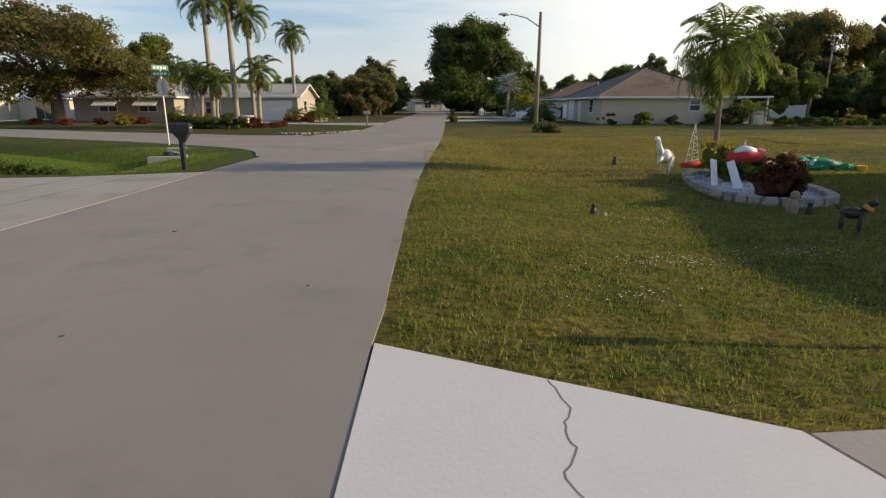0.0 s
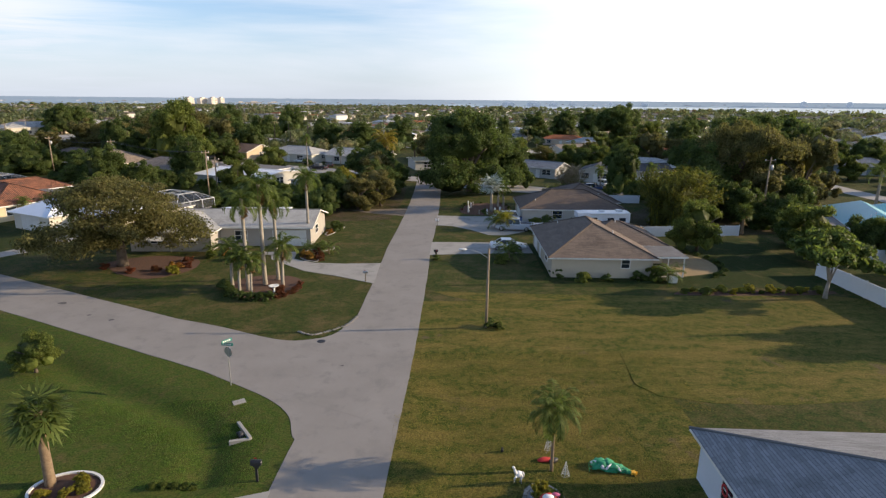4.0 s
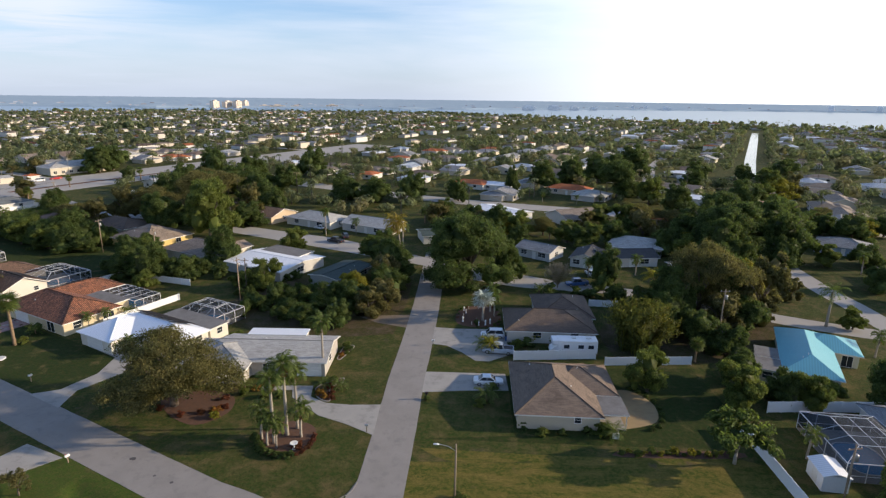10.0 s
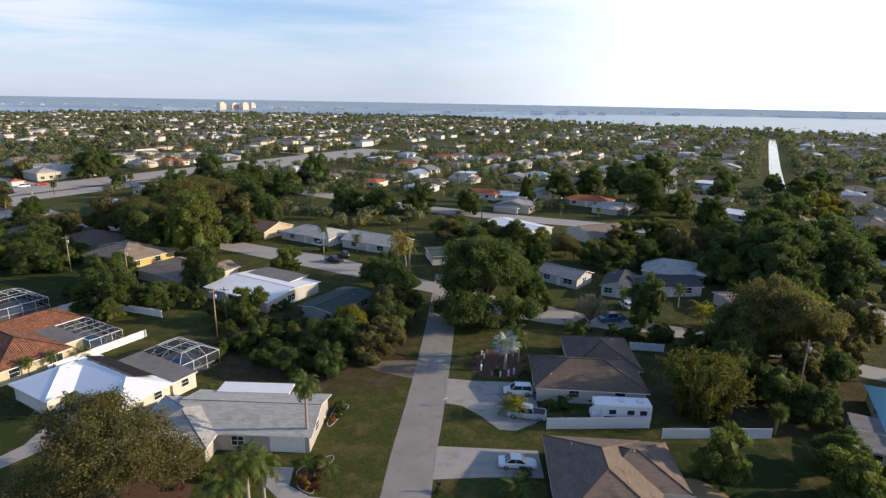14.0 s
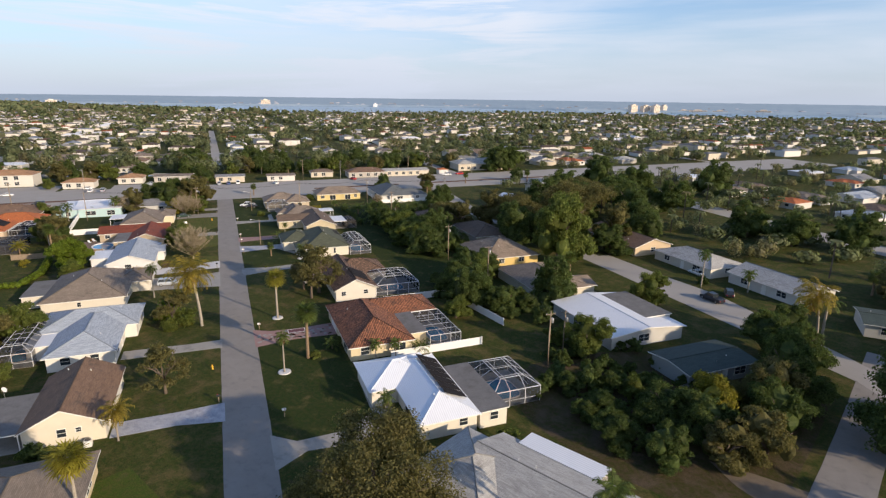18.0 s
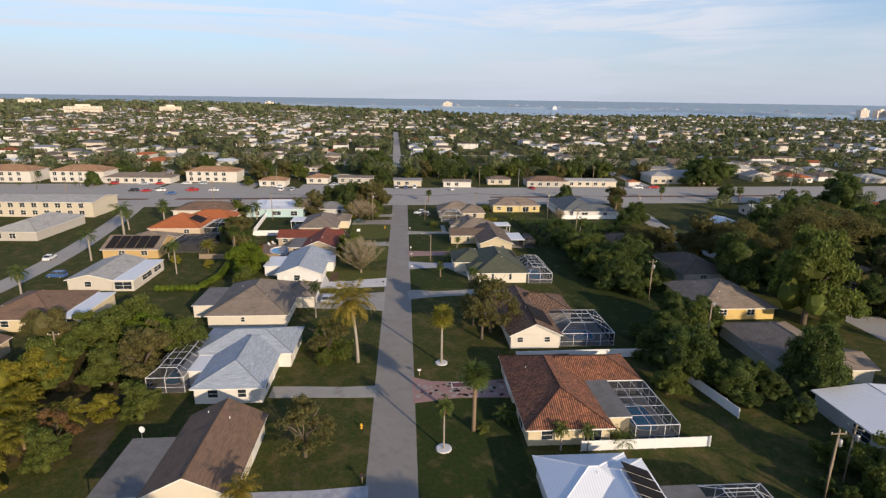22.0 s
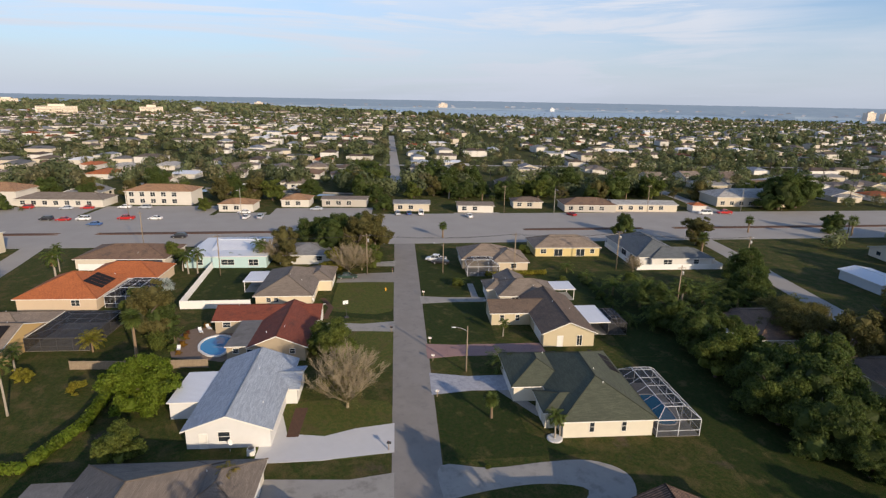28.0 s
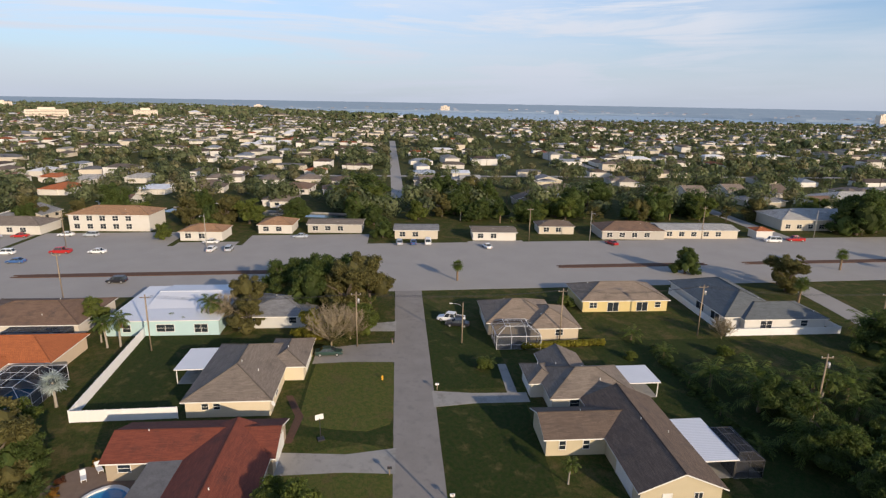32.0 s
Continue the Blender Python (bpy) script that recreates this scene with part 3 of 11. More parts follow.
def ground_sheet():
    shore = smooth_line(SHORE + SHORE[:1], 4)[:-1]
    bm = bmesh.new()
    outer = [bm.verts.new((x, y, GROUND_Z)) for x, y in shore]
    inner = [bm.verts.new((x, y, GROUND_Z)) for x, y in ((X0, Y0), (X1, Y0), (X1, Y1), (X0, Y1))]
    edges = [bm.edges.new((r[i], r[(i + 1) % len(r)])) for r in (outer, inner) for i in range(len(r))]
    bmesh.ops.triangle_fill(bm, edges=edges, use_beauty=True, use_dissolve=False)
    for f in bm.faces:
        f.normal_update()
        if f.normal.z < 0:
            f.normal_flip()
    nx, ny = 168, 92
    grid = [[bm.verts.new((X0 + (X1 - X0) * i / nx, Y0 + (Y1 - Y0) * j / ny, lawn_z(X0 + (X1 - X0) * i / nx, Y0 + (Y1 - Y0) * j / ny))) for j in range(ny + 1)] for i in range(nx + 1)]
    for i in range(nx):
        for j in range(ny):
            f = bm.faces.new((grid[i][j], grid[i + 1][j], grid[i + 1][j + 1], grid[i][j + 1]))
            f.smooth = True
            x, y = X0 + (X1 - X0) * (i + 0.5) / nx, Y0 + (Y1 - Y0) * (j + 0.5) / ny
            wob = 2.5 * noise.noise(Vector((x * 0.25, y * 0.25, 0))) + noise.noise(Vector((x, y, 2)))
            f.material_index = 1 if x < -6 and 8 + wob < y < 24.8 - x * 0.555 else 2 if x > -4 else 0
    return tagged(part("ground", bm, [M_GROUND, M_LUSH, M_FIELD]), "flat suburban land of green and straw-coloured grass", "ground", "", "structure")


ground_sheet()

ROAD_A = [(-4.6, -40), (-4.45, 0), (-4.35, 10), (-3.95, 20), (-3.2, 30), (-2.55, 40), (-1.75, 55), (-1.15, 70), (-0.45, 80), (0.65, 100), (1.4, 120), (1.85, 139), (2.1, 150)]
ribbon("road", smooth_line(ROAD_A, 8), 5.95, 0.0, M_ASPHALT, "worn pale grey asphalt street with ragged edges", "road")
ROAD_B = dense(street(0, 15), street(0, 272), 2)
ribbon("road", ROAD_B, 6.2, 0.006, M_ASPHALT, "long straight pale grey asphalt street", "road")
# flared mouth of the junction
slab("road", smooth_line([(-5.5, 25), (-6.7, 24.3), (-7.6, 26.8), (-9.4, 28.9), (-12.6, 31.2), (-19, 35.4), (-26, 39.2), (-27.5, 45), (-18.6, 42.2), (-11.6, 38.8),
      (-8.6, 38.7), (-6.6, 40.1), (-5.5, 43.5), (-3.5, 46), (-1.5, 33)], 4), 0.003, M_ASPHALT, 0.25, None, "flared asphalt mouth of the street junction", "road")
ribbon("road", smooth_line([street(96, 20), street(97, 112), street(96, 175), street(92, 205), street(97, 256), street(98, 275)], 8), 6.2, 0.0, M_AVENUE, "parallel back street of pale asphalt", "road")
ribbon("road", smooth_line([street(-95, 60), street(-94, 130), street(-93, 185), street(-100, 236), street(-108, 275)], 8), 6.2, 0.0, M_AVENUE, "pale asphalt side street", "road")
ribbon("road", smooth_line([(-66, 177), (-47, 168), (-33, 162), (-20, 153), (-2, 140), (10, 128), (24, 120.5), (39, 117.8), (48, 115), (62, 108), (77, 98.5), (87, 93.2), (95, 89.5), (110, 79), (130, 40)], 6), 6.0, 0.004, M_AVENUE, "curving cross street of pale asphalt", "road")
ribbon("road", smooth_line([(97, 90), (98.6, 105), (99.2, 120.6), (102.8, 153), (105, 180), (107, 202)], 6), 6.0, 0.002, M_AVENUE, "pale asphalt street between houses", "road")


def avenue(v, u):
    return street(v, u + 0.04 * v)


slab("road", [avenue(-420, 270), avenue(420, 270), avenue(420, 316), avenue(-420, 316)], 0.009, M_AVENUE, 0.25, None, "wide pale avenue with turning lanes and forecourts", "road")
for a, b in ((-200, -112), (-95, -28), (42, 84), (100, 190)):
    ob = slab("median", smooth_line([avenue(a, 287.2), avenue(a + 3, 286), avenue(b - 3, 286), avenue(b, 287.2), avenue(b - 3, 288.6), avenue(a + 3, 288.6), avenue(a, 287.2)], 4), 0.14, M_SOIL, 0.3, None,
              "raised planted median strip with a pale kerb", "median")
ROAD_H = [(330, 112), (230, 150), (160, 182), (130, 196), (92, 206), (64, 216), (28, 229), (0, 241), (-40, 263), (-90, 295), (-150, 337)]
ribbon("road", smooth_line([(118, 300), (132, 338), (165, 416), (273, 617), (330, 733)], 6), 6, 0.002, M_AVENUE, "straight street leading to the bay", "road")
ribbon("road", smooth_line(ROAD_H, 6), 12, 0.0, M_AVENUE, "wide avenue behind the trees", "road")
ribbon("road", dense(street(-2.4, 402), street(-8.5, 780), 20), 6.2, 0.0, M_AVENUE, "street running on beyond the avenue", "road")
for dv in (-300, 130, 340):
    ribbon("road", dense(street(dv, 318), street(dv * 1.05, 760), 20), 6.0, 0.0, M_AVENUE, "distant suburban street", "road")
for du in (470,):
    ribbon("road", dense(street(-600, du), street(620, du + 20), 30), 6.0, 0.002, M_AVENUE, "distant suburban cross street", "road")
for a, b, far in ((-215, -118, 334), (-116, -72, 335), (-70, -52, 320.6), (-50, -12, 329), (20, 38, 317.6), (84, 134, 317.4)):
    slab("forecourt", [avenue(a, 315.9), avenue(b, 315.9), avenue(b, far), avenue(a, far)], 0.005, M_AVENUE, 0.25, None, "pale paved forecourt beside the avenue", "forecourt")
# canal
slab("canal", [(190.5, 337), (196.5, 334), (244.5, 425), (400, 713.5), (466, 837), (459, 841), (391, 715.5), (238.5, 430.5)], 0.0, M_CANAL, 0.5, None, "narrow boat canal running out to the bay", "canal")


# ---- houses ----
def roof_shape(kind, x0, x1, y0, y1, z, pitch, over=0.5, thick=0.16):
    """A hip, gable or flat roof over a rectangle, with eaves, fascia and its own coordinates in metres."""
    bm = bmesh.new()
    uvl = bm.loops.layers.uv.new("UVMap")
    x0, x1, y0, y1 = x0 - over, x1 + over, y0 - over, y1 + over
    w, d = x1 - x0, y1 - y0
    z0 = z - over * math.tan(radians(pitch)) * 0.5

    def face(pts, along):
        vs = [bm.verts.new(p) for p in pts]
        f = bm.faces.new(vs)
        f.normal_update()
        n = f.normal
        up_slope = Vector((-n.x * n.z, -n.y * n.z, 1 - n.z * n.z))
        up_slope = up_slope.normalized() if up_slope.length > 1e-4 else Vector((0, 1, 0))
        side = up_slope.cross(n)
        for lp in f.loops:
            lp[uvl].uv = (lp.vert.co.dot(side), lp.vert.co.dot(up_slope))
        return f
    ridges = []
    a, b, c, e = (x0, y0, z0), (x1, y0, z0), (x1, y1, z0), (x0, y1, z0)
    if kind == "flat":
        zt = z + 0.05
        face(((x0, y0, zt), (x1, y0, zt + 0.05), (x1, y1, zt + 0.05), (x0, y1, zt)), 0)
    elif kind == "hip":
        h = min(w, d) / 2 * math.tan(radians(pitch))
        if w >= d:
            r0, r1 = (x0 + d / 2, (y0 + y1) / 2, z0 + h), (x1 - d / 2, (y0 + y1) / 2, z0 + h)
            face((a, b, r1, r0), 0); face((c, e, r0, r1), 0); face((b, c, r1), 0); face((e, a, r0), 0)
            ridges = [(a, r0), (e, r0), (b, r1), (c, r1), (r0, r1)]
        else:
            r0, r1 = ((x0 + x1) / 2, y0 + w / 2, z0 + h), ((x0 + x1) / 2, y1 - w / 2, z0 + h)
            face((b, c, r1, r0), 0); face((e, a, r0, r1), 0); face((a, b, r0), 0); face((c, e, r1), 0)
            ridges = [(a, r0), (b, r0), (c, r1), (e, r1), (r0, r1)]
    elif kind == "gable_y":      # ridge along y
        h = w / 2 * math.tan(radians(pitch))
        r0, r1 = ((x0 + x1) / 2, y0, z0 + h), ((x0 + x1) / 2, y1, z0 + h)
        face((b, c, r1, r0), 0); face((e, a, r0, r1), 0)
        ridges = [(r0, r1)]
    else:                        # ridge along x
        h = d / 2 * math.tan(radians(pitch))
        r0, r1 = (x0, (y0 + y1) / 2, z0 + h), (x1, (y0 + y1) / 2, z0 + h)
        face((a, b, r1, r0), 0); face((c, e, r0, r1), 0)
        ridges = [(r0, r1)]
    # thickness and soffit
    tops = list(bm.faces)
    for f in tops:
        vs = [bm.verts.new(v.co - Vector((0, 0, thick))) for v in f.verts]
        bm.faces.new(vs[::-1])
        n = len(vs)
        for i in range(n):
            p, q = f.verts[i].co, f.verts[(i + 1) % n].co
            rim = all(min(abs(t.x - x0), abs(t.x - x1)) < 1e-4 or min(abs(t.y - y0), abs(t.y - y1)) < 1e-4 for t in (p, q))
            if rim:
                g = bm.faces.new((vs[i], vs[(i + 1) % n], f.verts[(i + 1) % n], f.verts[i]))
                g.material_index = 1
    return bm, ridges, (x0, x1, y0, y1, z0)


def gable_fill(x0, x1, y0, y1, z, pitch, over, along_y, end=None):
    """The wall triangles under a gable roof."""
    bm = bmesh.new()
    z0 = z - 0.02
    if along_y:
        h = (x1 - x0) / 2 * math.tan(radians(pitch))
        for y, s in ((y0, 1), (y1, -1))[slice(*((None,) if end is None else (end, end + 1)))]:
            vs = [bm.verts.new(p) for p in ((x0, y, z0), (x1, y, z0), ((x0 + x1) / 2, y, z0 + h))]
            ws = [bm.verts.new(v.co + Vector((0, 0.15 * s, 0))) for v in vs]
            bm.faces.new(vs); bm.faces.new(ws[::-1])
    else:
        h = (y1 - y0) / 2 * math.tan(radians(pitch))
        for x, s in ((x0, 1), (x1, -1))[slice(*((None,) if end is None else (end, end + 1)))]:
            vs = [bm.verts.new(p) for p in ((x, y0, z0), (x, y1, z0), (x, (y0 + y1) / 2, z0 + h))]
            ws = [bm.verts.new(v.co + Vector((0.15 * s, 0, 0))) for v in vs]
            bm.faces.new(vs); bm.faces.new(ws[::-1])
    bmesh.ops.recalc_face_normals(bm, faces=bm.faces)
    return bm


def lattice(xs, zs, gaps, deep):
    """A frame in one piece: bars between the lines xs and zs, open at the cells in gaps."""
    bm = bmesh.new()
    vs = {}

    def at(i, k, back):
        if (i, k, back) not in vs:
            vs[i, k, back] = bm.verts.new((xs[i], 0.0 if back else -deep, zs[k]))
        return vs[i, k, back]
    solid = {(i, k) for i in range(len(xs) - 1) for k in range(len(zs) - 1)} - set(gaps)
    for i, k in solid:
        bm.faces.new([at(i, k, 0), at(i + 1, k, 0), at(i + 1, k + 1, 0), at(i, k + 1, 0)])
        for (di, dk), (a, b) in (((0, -1), ((i, k), (i + 1, k))), ((0, 1), ((i + 1, k + 1), (i, k + 1))), ((-1, 0), ((i, k + 1), (i, k))), ((1, 0), ((i + 1, k), (i + 1, k + 1)))):
            if (i + di, k + dk) not in solid:
                bm.faces.new([at(*b, 0), at(*a, 0), at(*a, 1), at(*b, 1)])
    return bm


def opening(parent, side, rect, at, w, h, sill, kind="window", frame_mat=None):
    """A window, door or garage door set in one side (S, N, E, W) of a wall rectangle."""
    x0, x1, y0, y1 = rect
    frame_mat = frame_mat or M_TRIM
    m = {"S": pose(at, y0, 0), "N": pose(at, y1, 0, 0, 0, 180), "E": pose(x1, at, 0, 0, 0, 90), "W": pose(x0, at, 0, 0, 0, -90)}[side]
    f = 0.07
    if kind == "garage":
        ob = part("garage_door", lattice([-w / 2 - 0.1, -w / 2, w / 2, w / 2 + 0.1], [sill, sill + h, sill + h + 0.1], {(1, 0)}, 0.06), M_TRIM, parent, "white panelled garage door", m)
        for i in range(4):
            part("panel", boxes((-w / 2, w / 2, -0.035, 0.0, sill + i * h / 4 + 0.02, sill + (i + 1) * h / 4)), M_TRIM, ob)
        return ob
    xs, zs = [-w / 2 - f, -w / 2, w / 2, w / 2 + f], [sill - f, sill, sill + h, sill + h + f]
    if kind == "slider" or (kind == "window" and w > 1.5):
        xs[2:2] = [-0.03, 0.03]
    if kind == "window":
        zs[2:2] = [sill + h * 0.5 - 0.025, sill + h * 0.5 + 0.025]
    gaps = {(a, b) for a in range(1, len(xs) - 1, 2) for b in range(1, len(zs) - 1, 2)}
    ob = part({"window": "window", "slider": "sliding_door"}.get(kind, "door"), lattice(xs, zs, gaps, 0.06), frame_mat, parent, "", m)
    if kind in ("window", "slider"):
        part("pane", boxes((-w / 2, w / 2, -0.025, 0.02, sill, sill + h)), M_GLASS, ob)
    else:
        part("door_leaf", boxes((-w / 2, w / 2, -0.03, 0.02, sill, sill + h)), M_TRIM, ob)
    return ob


def house(m, label, blocks, wall, roof, opens=(), fascia=None, solar=(), group="houses along the streets", vents=2, seed=0, ac=None):
    """blocks: kind, x0, x1, y0, y1, eave height, pitch. opens: block number, side, place along it, width, height, sill, kind."""
    rnd = random.Random(seed)
    cx = sum(b[1] + b[2] for b in blocks) / 2 / len(blocks)
    cy = sum(b[3] + b[4] for b in blocks) / 2 / len(blocks)
    root = thing("house", m @ pose(cx, cy, 0), label, "house", group)
    fascia = fascia or M_TRIM
    wall_m = stucco(wall)
    rects = []
    for n, blk in enumerate(blocks):
        kind, x0, x1, y0, y1, z, pitch = blk[:7]
        mat_r = blk[7] if len(blk) > 7 else roof
        x0, x1, y0, y1 = x0 - cx, x1 - cx, y0 - cy, y1 - cy
        ov = 0.5 if kind != "flat" else 0.25
        rects.append((x0 + ov, x1 - ov, y0 + ov, y1 - ov))
        zz = z + 0.013 * n
        open_sides = len(blk) > 8 and blk[8] == "porch"
        if open_sides:      # a roof on posts
            for px, py in ((x0 + 0.3, y0 + 0.3), (x1 - 0.3, y0 + 0.3), (x0 + 0.3, y1 - 0.3), (x1 - 0.3, y1 - 0.3)):
                part("post", boxes((px - 0.06, px + 0.06, py - 0.06, py + 0.06, -0.05, zz)), M_TRIM, root)
            part("slab", boxes((x0 + 0.2, x1 - 0.2, y0 + 0.2, y1 - 0.2, -0.2, 0.03 + 0.002 * n)), M_CONCRETE, root)
        else:
            part("wall", boxes((x0 + ov, x1 - ov, y0 + ov, y1 - ov, -0.5, zz + 0.02)), wall_m, root)
        bm, ridges, _ = roof_shape(kind, x0 + ov, x1 - ov, y0 + ov, y1 - ov, zz, pitch, ov)
        r = part("roof", bm, [mat_r, fascia], root)
        if kind.startswith("gable") and not open_sides:
            for end in (0, 1):
                part("gable", gable_fill(x0 + ov, x1 - ov, y0 + ov, y1 - ov, zz, pitch, ov, kind == "gable_y", end), wall_m, root)
        if ridges and mat_r is not M_R_TEAL:
            bm = bmesh.new()
            for a, b in ridges:
                bar(bm, Vector(a) + Vector((0, 0, 0.0)), Vector(b), 0.09, 6)
            part("ridge_cap", bm, mat_r, r)
        if kind != "flat":
            for _ in range(vents if n == 0 else 1):
                sx, sy = rnd.uniform(x0 + 2, x1 - 2), rnd.uniform(y0 + 2, y1 - 2)
                run = min(sx - x0, x1 - sx, sy - y0, y1 - sy) if kind == "hip" else (min(sx - x0, x1 - sx) if kind == "gable_y" else min(sy - y0, y1 - sy))
                hz = zz + run * math.tan(radians(pitch)) - 0.35
                part("vent_pipe", bar(bmesh.new(), (sx, sy, hz), (sx, sy, hz + 0.5), 0.06, 8), M_TRIM, r)
    for n, side, at, w, h, sill, kind in opens:
        off = cx if side in "SN" else cy
        opening(root, side, rects[n], at - off, w, h, sill, kind)
    for q in solar:      # x0, x1, y0, y1, z at x0, z at x1 (slope across x), strips
        x0, x1, y0, y1, za, zb, strips = q[:7]
        for i in range(strips):
            ya = y0 + (y1 - y0) * i / strips - cy
            yb = ya + (y1 - y0) / strips * 0.86
            bm = bmesh.new()
            vs = [bm.verts.new(p) for p in ((x0 - cx, ya, za), (x1 - cx, ya, zb), (x1 - cx, yb, zb), (x0 - cx, yb, za))]
            if len(q) > 7:      # sloping along y instead
                xa = x0 + (x1 - x0) * i / strips - cx
                xb = xa + (x1 - x0) / strips * 0.92
                for w, p in zip(vs, ((xa, y0 - cy, za), (xb, y0 - cy, za), (xb, y1 - cy, zb), (xa, y1 - cy, zb))):
                    w.co = p
            ws = [bm.verts.new(v.co + Vector((0, 0, 0.08))) for v in vs]
            bm.faces.new(ws); bm.faces.new(vs[::-1])
            for k in range(4):
                bm.faces.new((vs[k], vs[(k + 1) % 4], ws[(k + 1) % 4], ws[k]))
            part("solar_panel", bm, M_SOLAR, root, "black solar heating panel")
    if ac:
        x, y = ac[0] - cx, ac[1] - cy
        unit = part("air_conditioner", boxes((x - 0.45, x + 0.45, y - 0.45, y + 0.45, 0.0, 0.85), bevel=0.05), M_TRIM, root, "pale outdoor cooling unit")
        bm = lathe(bmesh.new(), [(0.36, 0.85), (0.36, 0.89), (0.1, 0.9)], 14, (x, y, 0))
        part("fan_grille", bm, M_BRONZE, unit)
    return root


def cage(m, x0, x1, y0, y1, h, rise, frame_m, screen, label, pool=None, style="mansard", step=2.4, deck=True):
    """A screened pool enclosure: posts, rails, roof bars, screens, deck and pool. Coordinates in the frame m."""
    cx, cy = (x0 + x1) / 2, (y0 + y1) / 2
    root = thing("pool_enclosure", m @ pose(cx, cy, 0), label, "pool enclosure", "screened enclosures")
    X0, X1, Y0, Y1 = x0 - cx, x1 - cx, y0 - cy, y1 - cy
    r = 0.05
    nx, ny = max(2, round((X1 - X0) / step)), max(2, round((Y1 - Y0) / step))
    xs = [X0 + (X1 - X0) * i / nx for i in range(nx + 1)]
    ys = [Y0 + (Y1 - Y0) * i / ny for i in range(ny + 1)]

    def beam(a, b, rr=r, name="roof_bar"):
        part(name, bar(bmesh.new(), a, b, rr, 4), frame_m, root)
    for x in xs:
        for y in (Y0, Y1):
            beam((x, y, -0.05), (x, y, h), r, "post")
    for y in ys[1:-1]:
        for x in (X0, X1):
            beam((x, y, -0.05), (x, y, h), r, "post")
    for z in (0.9, h):
        for a, b in (((X0, Y0, z), (X1, Y0, z)), ((X1, Y0, z), (X1, Y1, z)), ((X1, Y1, z), (X0, Y1, z)), ((X0, Y1, z), (X0, Y0, z))):
            beam(a, b, r * (1.2 if z == h else 0.7), "rail")
    bm = bmesh.new()

    def sheet(*pts):
        bm.faces.new([bm.verts.new(p) for p in pts])
    for a, b in (((X0, Y0), (X1, Y0)), ((X1, Y0), (X1, Y1)), ((X1, Y1), (X0, Y1)), ((X0, Y1), (X0, Y0))):
        sheet((*a, 0), (*b, 0), (*b, h), (*a, h))
    if style == "flat":
        for y in ys[1:-1]:
            beam((X0, y, h), (X1, y, h))
        for x in xs[1:-1]:
            beam((x, Y0, h), (x, Y1, h), r * 0.6)
        sheet((X0, Y0, h + 0.02), (X1, Y0, h + 0.02), (X1, Y1, h + 0.02), (X0, Y1, h + 0.02))
    else:
        k = min(X1 - X0, Y1 - Y0) * 0.26
        I0, I1, J0, J1, t = X0 + k, X1 - k, Y0 + k, Y1 - k, h + rise
        for a, b in (((I0, J0, t), (I1, J0, t)), ((I1, J0, t), (I1, J1, t)), ((I1, J1, t), (I0, J1, t)), ((I0, J1, t), (I0, J0, t)),
                     ((X0, Y0, h), (I0, J0, t)), ((X1, Y0, h), (I1, J0, t)), ((X1, Y1, h), (I1, J1, t)), ((X0, Y1, h), (I0, J1, t))):
            beam(a, b)
        for x in xs[1:-1]:
            if I0 < x < I1:
                beam((x, Y0, h), (x, J0, t), r * 0.7); beam((x, Y1, h), (x, J1, t), r * 0.7); beam((x, J0, t), (x, J1, t), r * 0.7)
        for y in ys[1:-1]:
            if J0 < y < J1:
                beam((X0, y, h), (I0, y, t), r * 0.7); beam((X1, y, h), (I1, y, t), r * 0.7); beam((I0, y, t), (I1, y, t), r * 0.7)
        sheet((I0, J0, t), (I1, J0, t), (I1, J1, t), (I0, J1, t))
        sheet((X0, Y0, h), (X1, Y0, h), (I1, J0, t), (I0, J0, t)); sheet((X1, Y0, h), (X1, Y1, h), (I1, J1, t), (I1, J0, t))
        sheet((X1, Y1, h), (X0, Y1, h), (I0, J1, t), (I1, J1, t)); sheet((X0, Y1, h), (X0, Y0, h), (I0, J0, t), (I0, J1, t))
    part("screen", bm, screen, root, "fine dark insect screen")
    if deck:
        part("deck", boxes((X0, X1, Y0, Y1, -0.2, 0.04)), M_CONCRETE, root)
    if pool:
        a, b, c, d = pool
        a, b, c, d = a - cx, b - cx, c - cy, d - cy
        pts = []
        for k in range(28):
            th = 2 * math.pi * k / 28
            s = 0.62
            pts.append(((a + b) / 2 + (b - a) / 2 * math.copysign(abs(math.cos(th)) ** s, math.cos(th)), (c + d) / 2 + (d - c) / 2 * math.copysign(abs(math.sin(th)) ** s, math.sin(th))))
        ob = slab("pool", pts, 0.055, M_POOL, 0.3, root, "", "", "")
        bm = bmesh.new()
        for i in range(28):
            p, q = pts[i], pts[(i + 1) % 28]
            bar(bm, (*p, 0.06), (*q, 0.06), 0.11, 4)
        part("coping", bm, M_TRIM, ob)
    return root


ID = Matrix.Identity(4)
KEPT = []      # places kept clear of scattered houses
BM = street_pose(0, 0)      # house plans along the second street: x is v, y is u
CREAM, WHITE, YELLOW, BEIGE, GREYW = (0.62, 0.55, 0.42), (0.68, 0.66, 0.63), (0.60, 0.47, 0.22), (0.46, 0.41, 0.34), (0.42, 0.41, 0.39)
W = "window"
# first street, far side of the field
AM = pose(0, 0, 0, 0, 0, -3)


def in_a(x, y):
    c, s = math.cos(radians(3)), math.sin(radians(3))
    return (x * c - y * s, x * s + y * c)


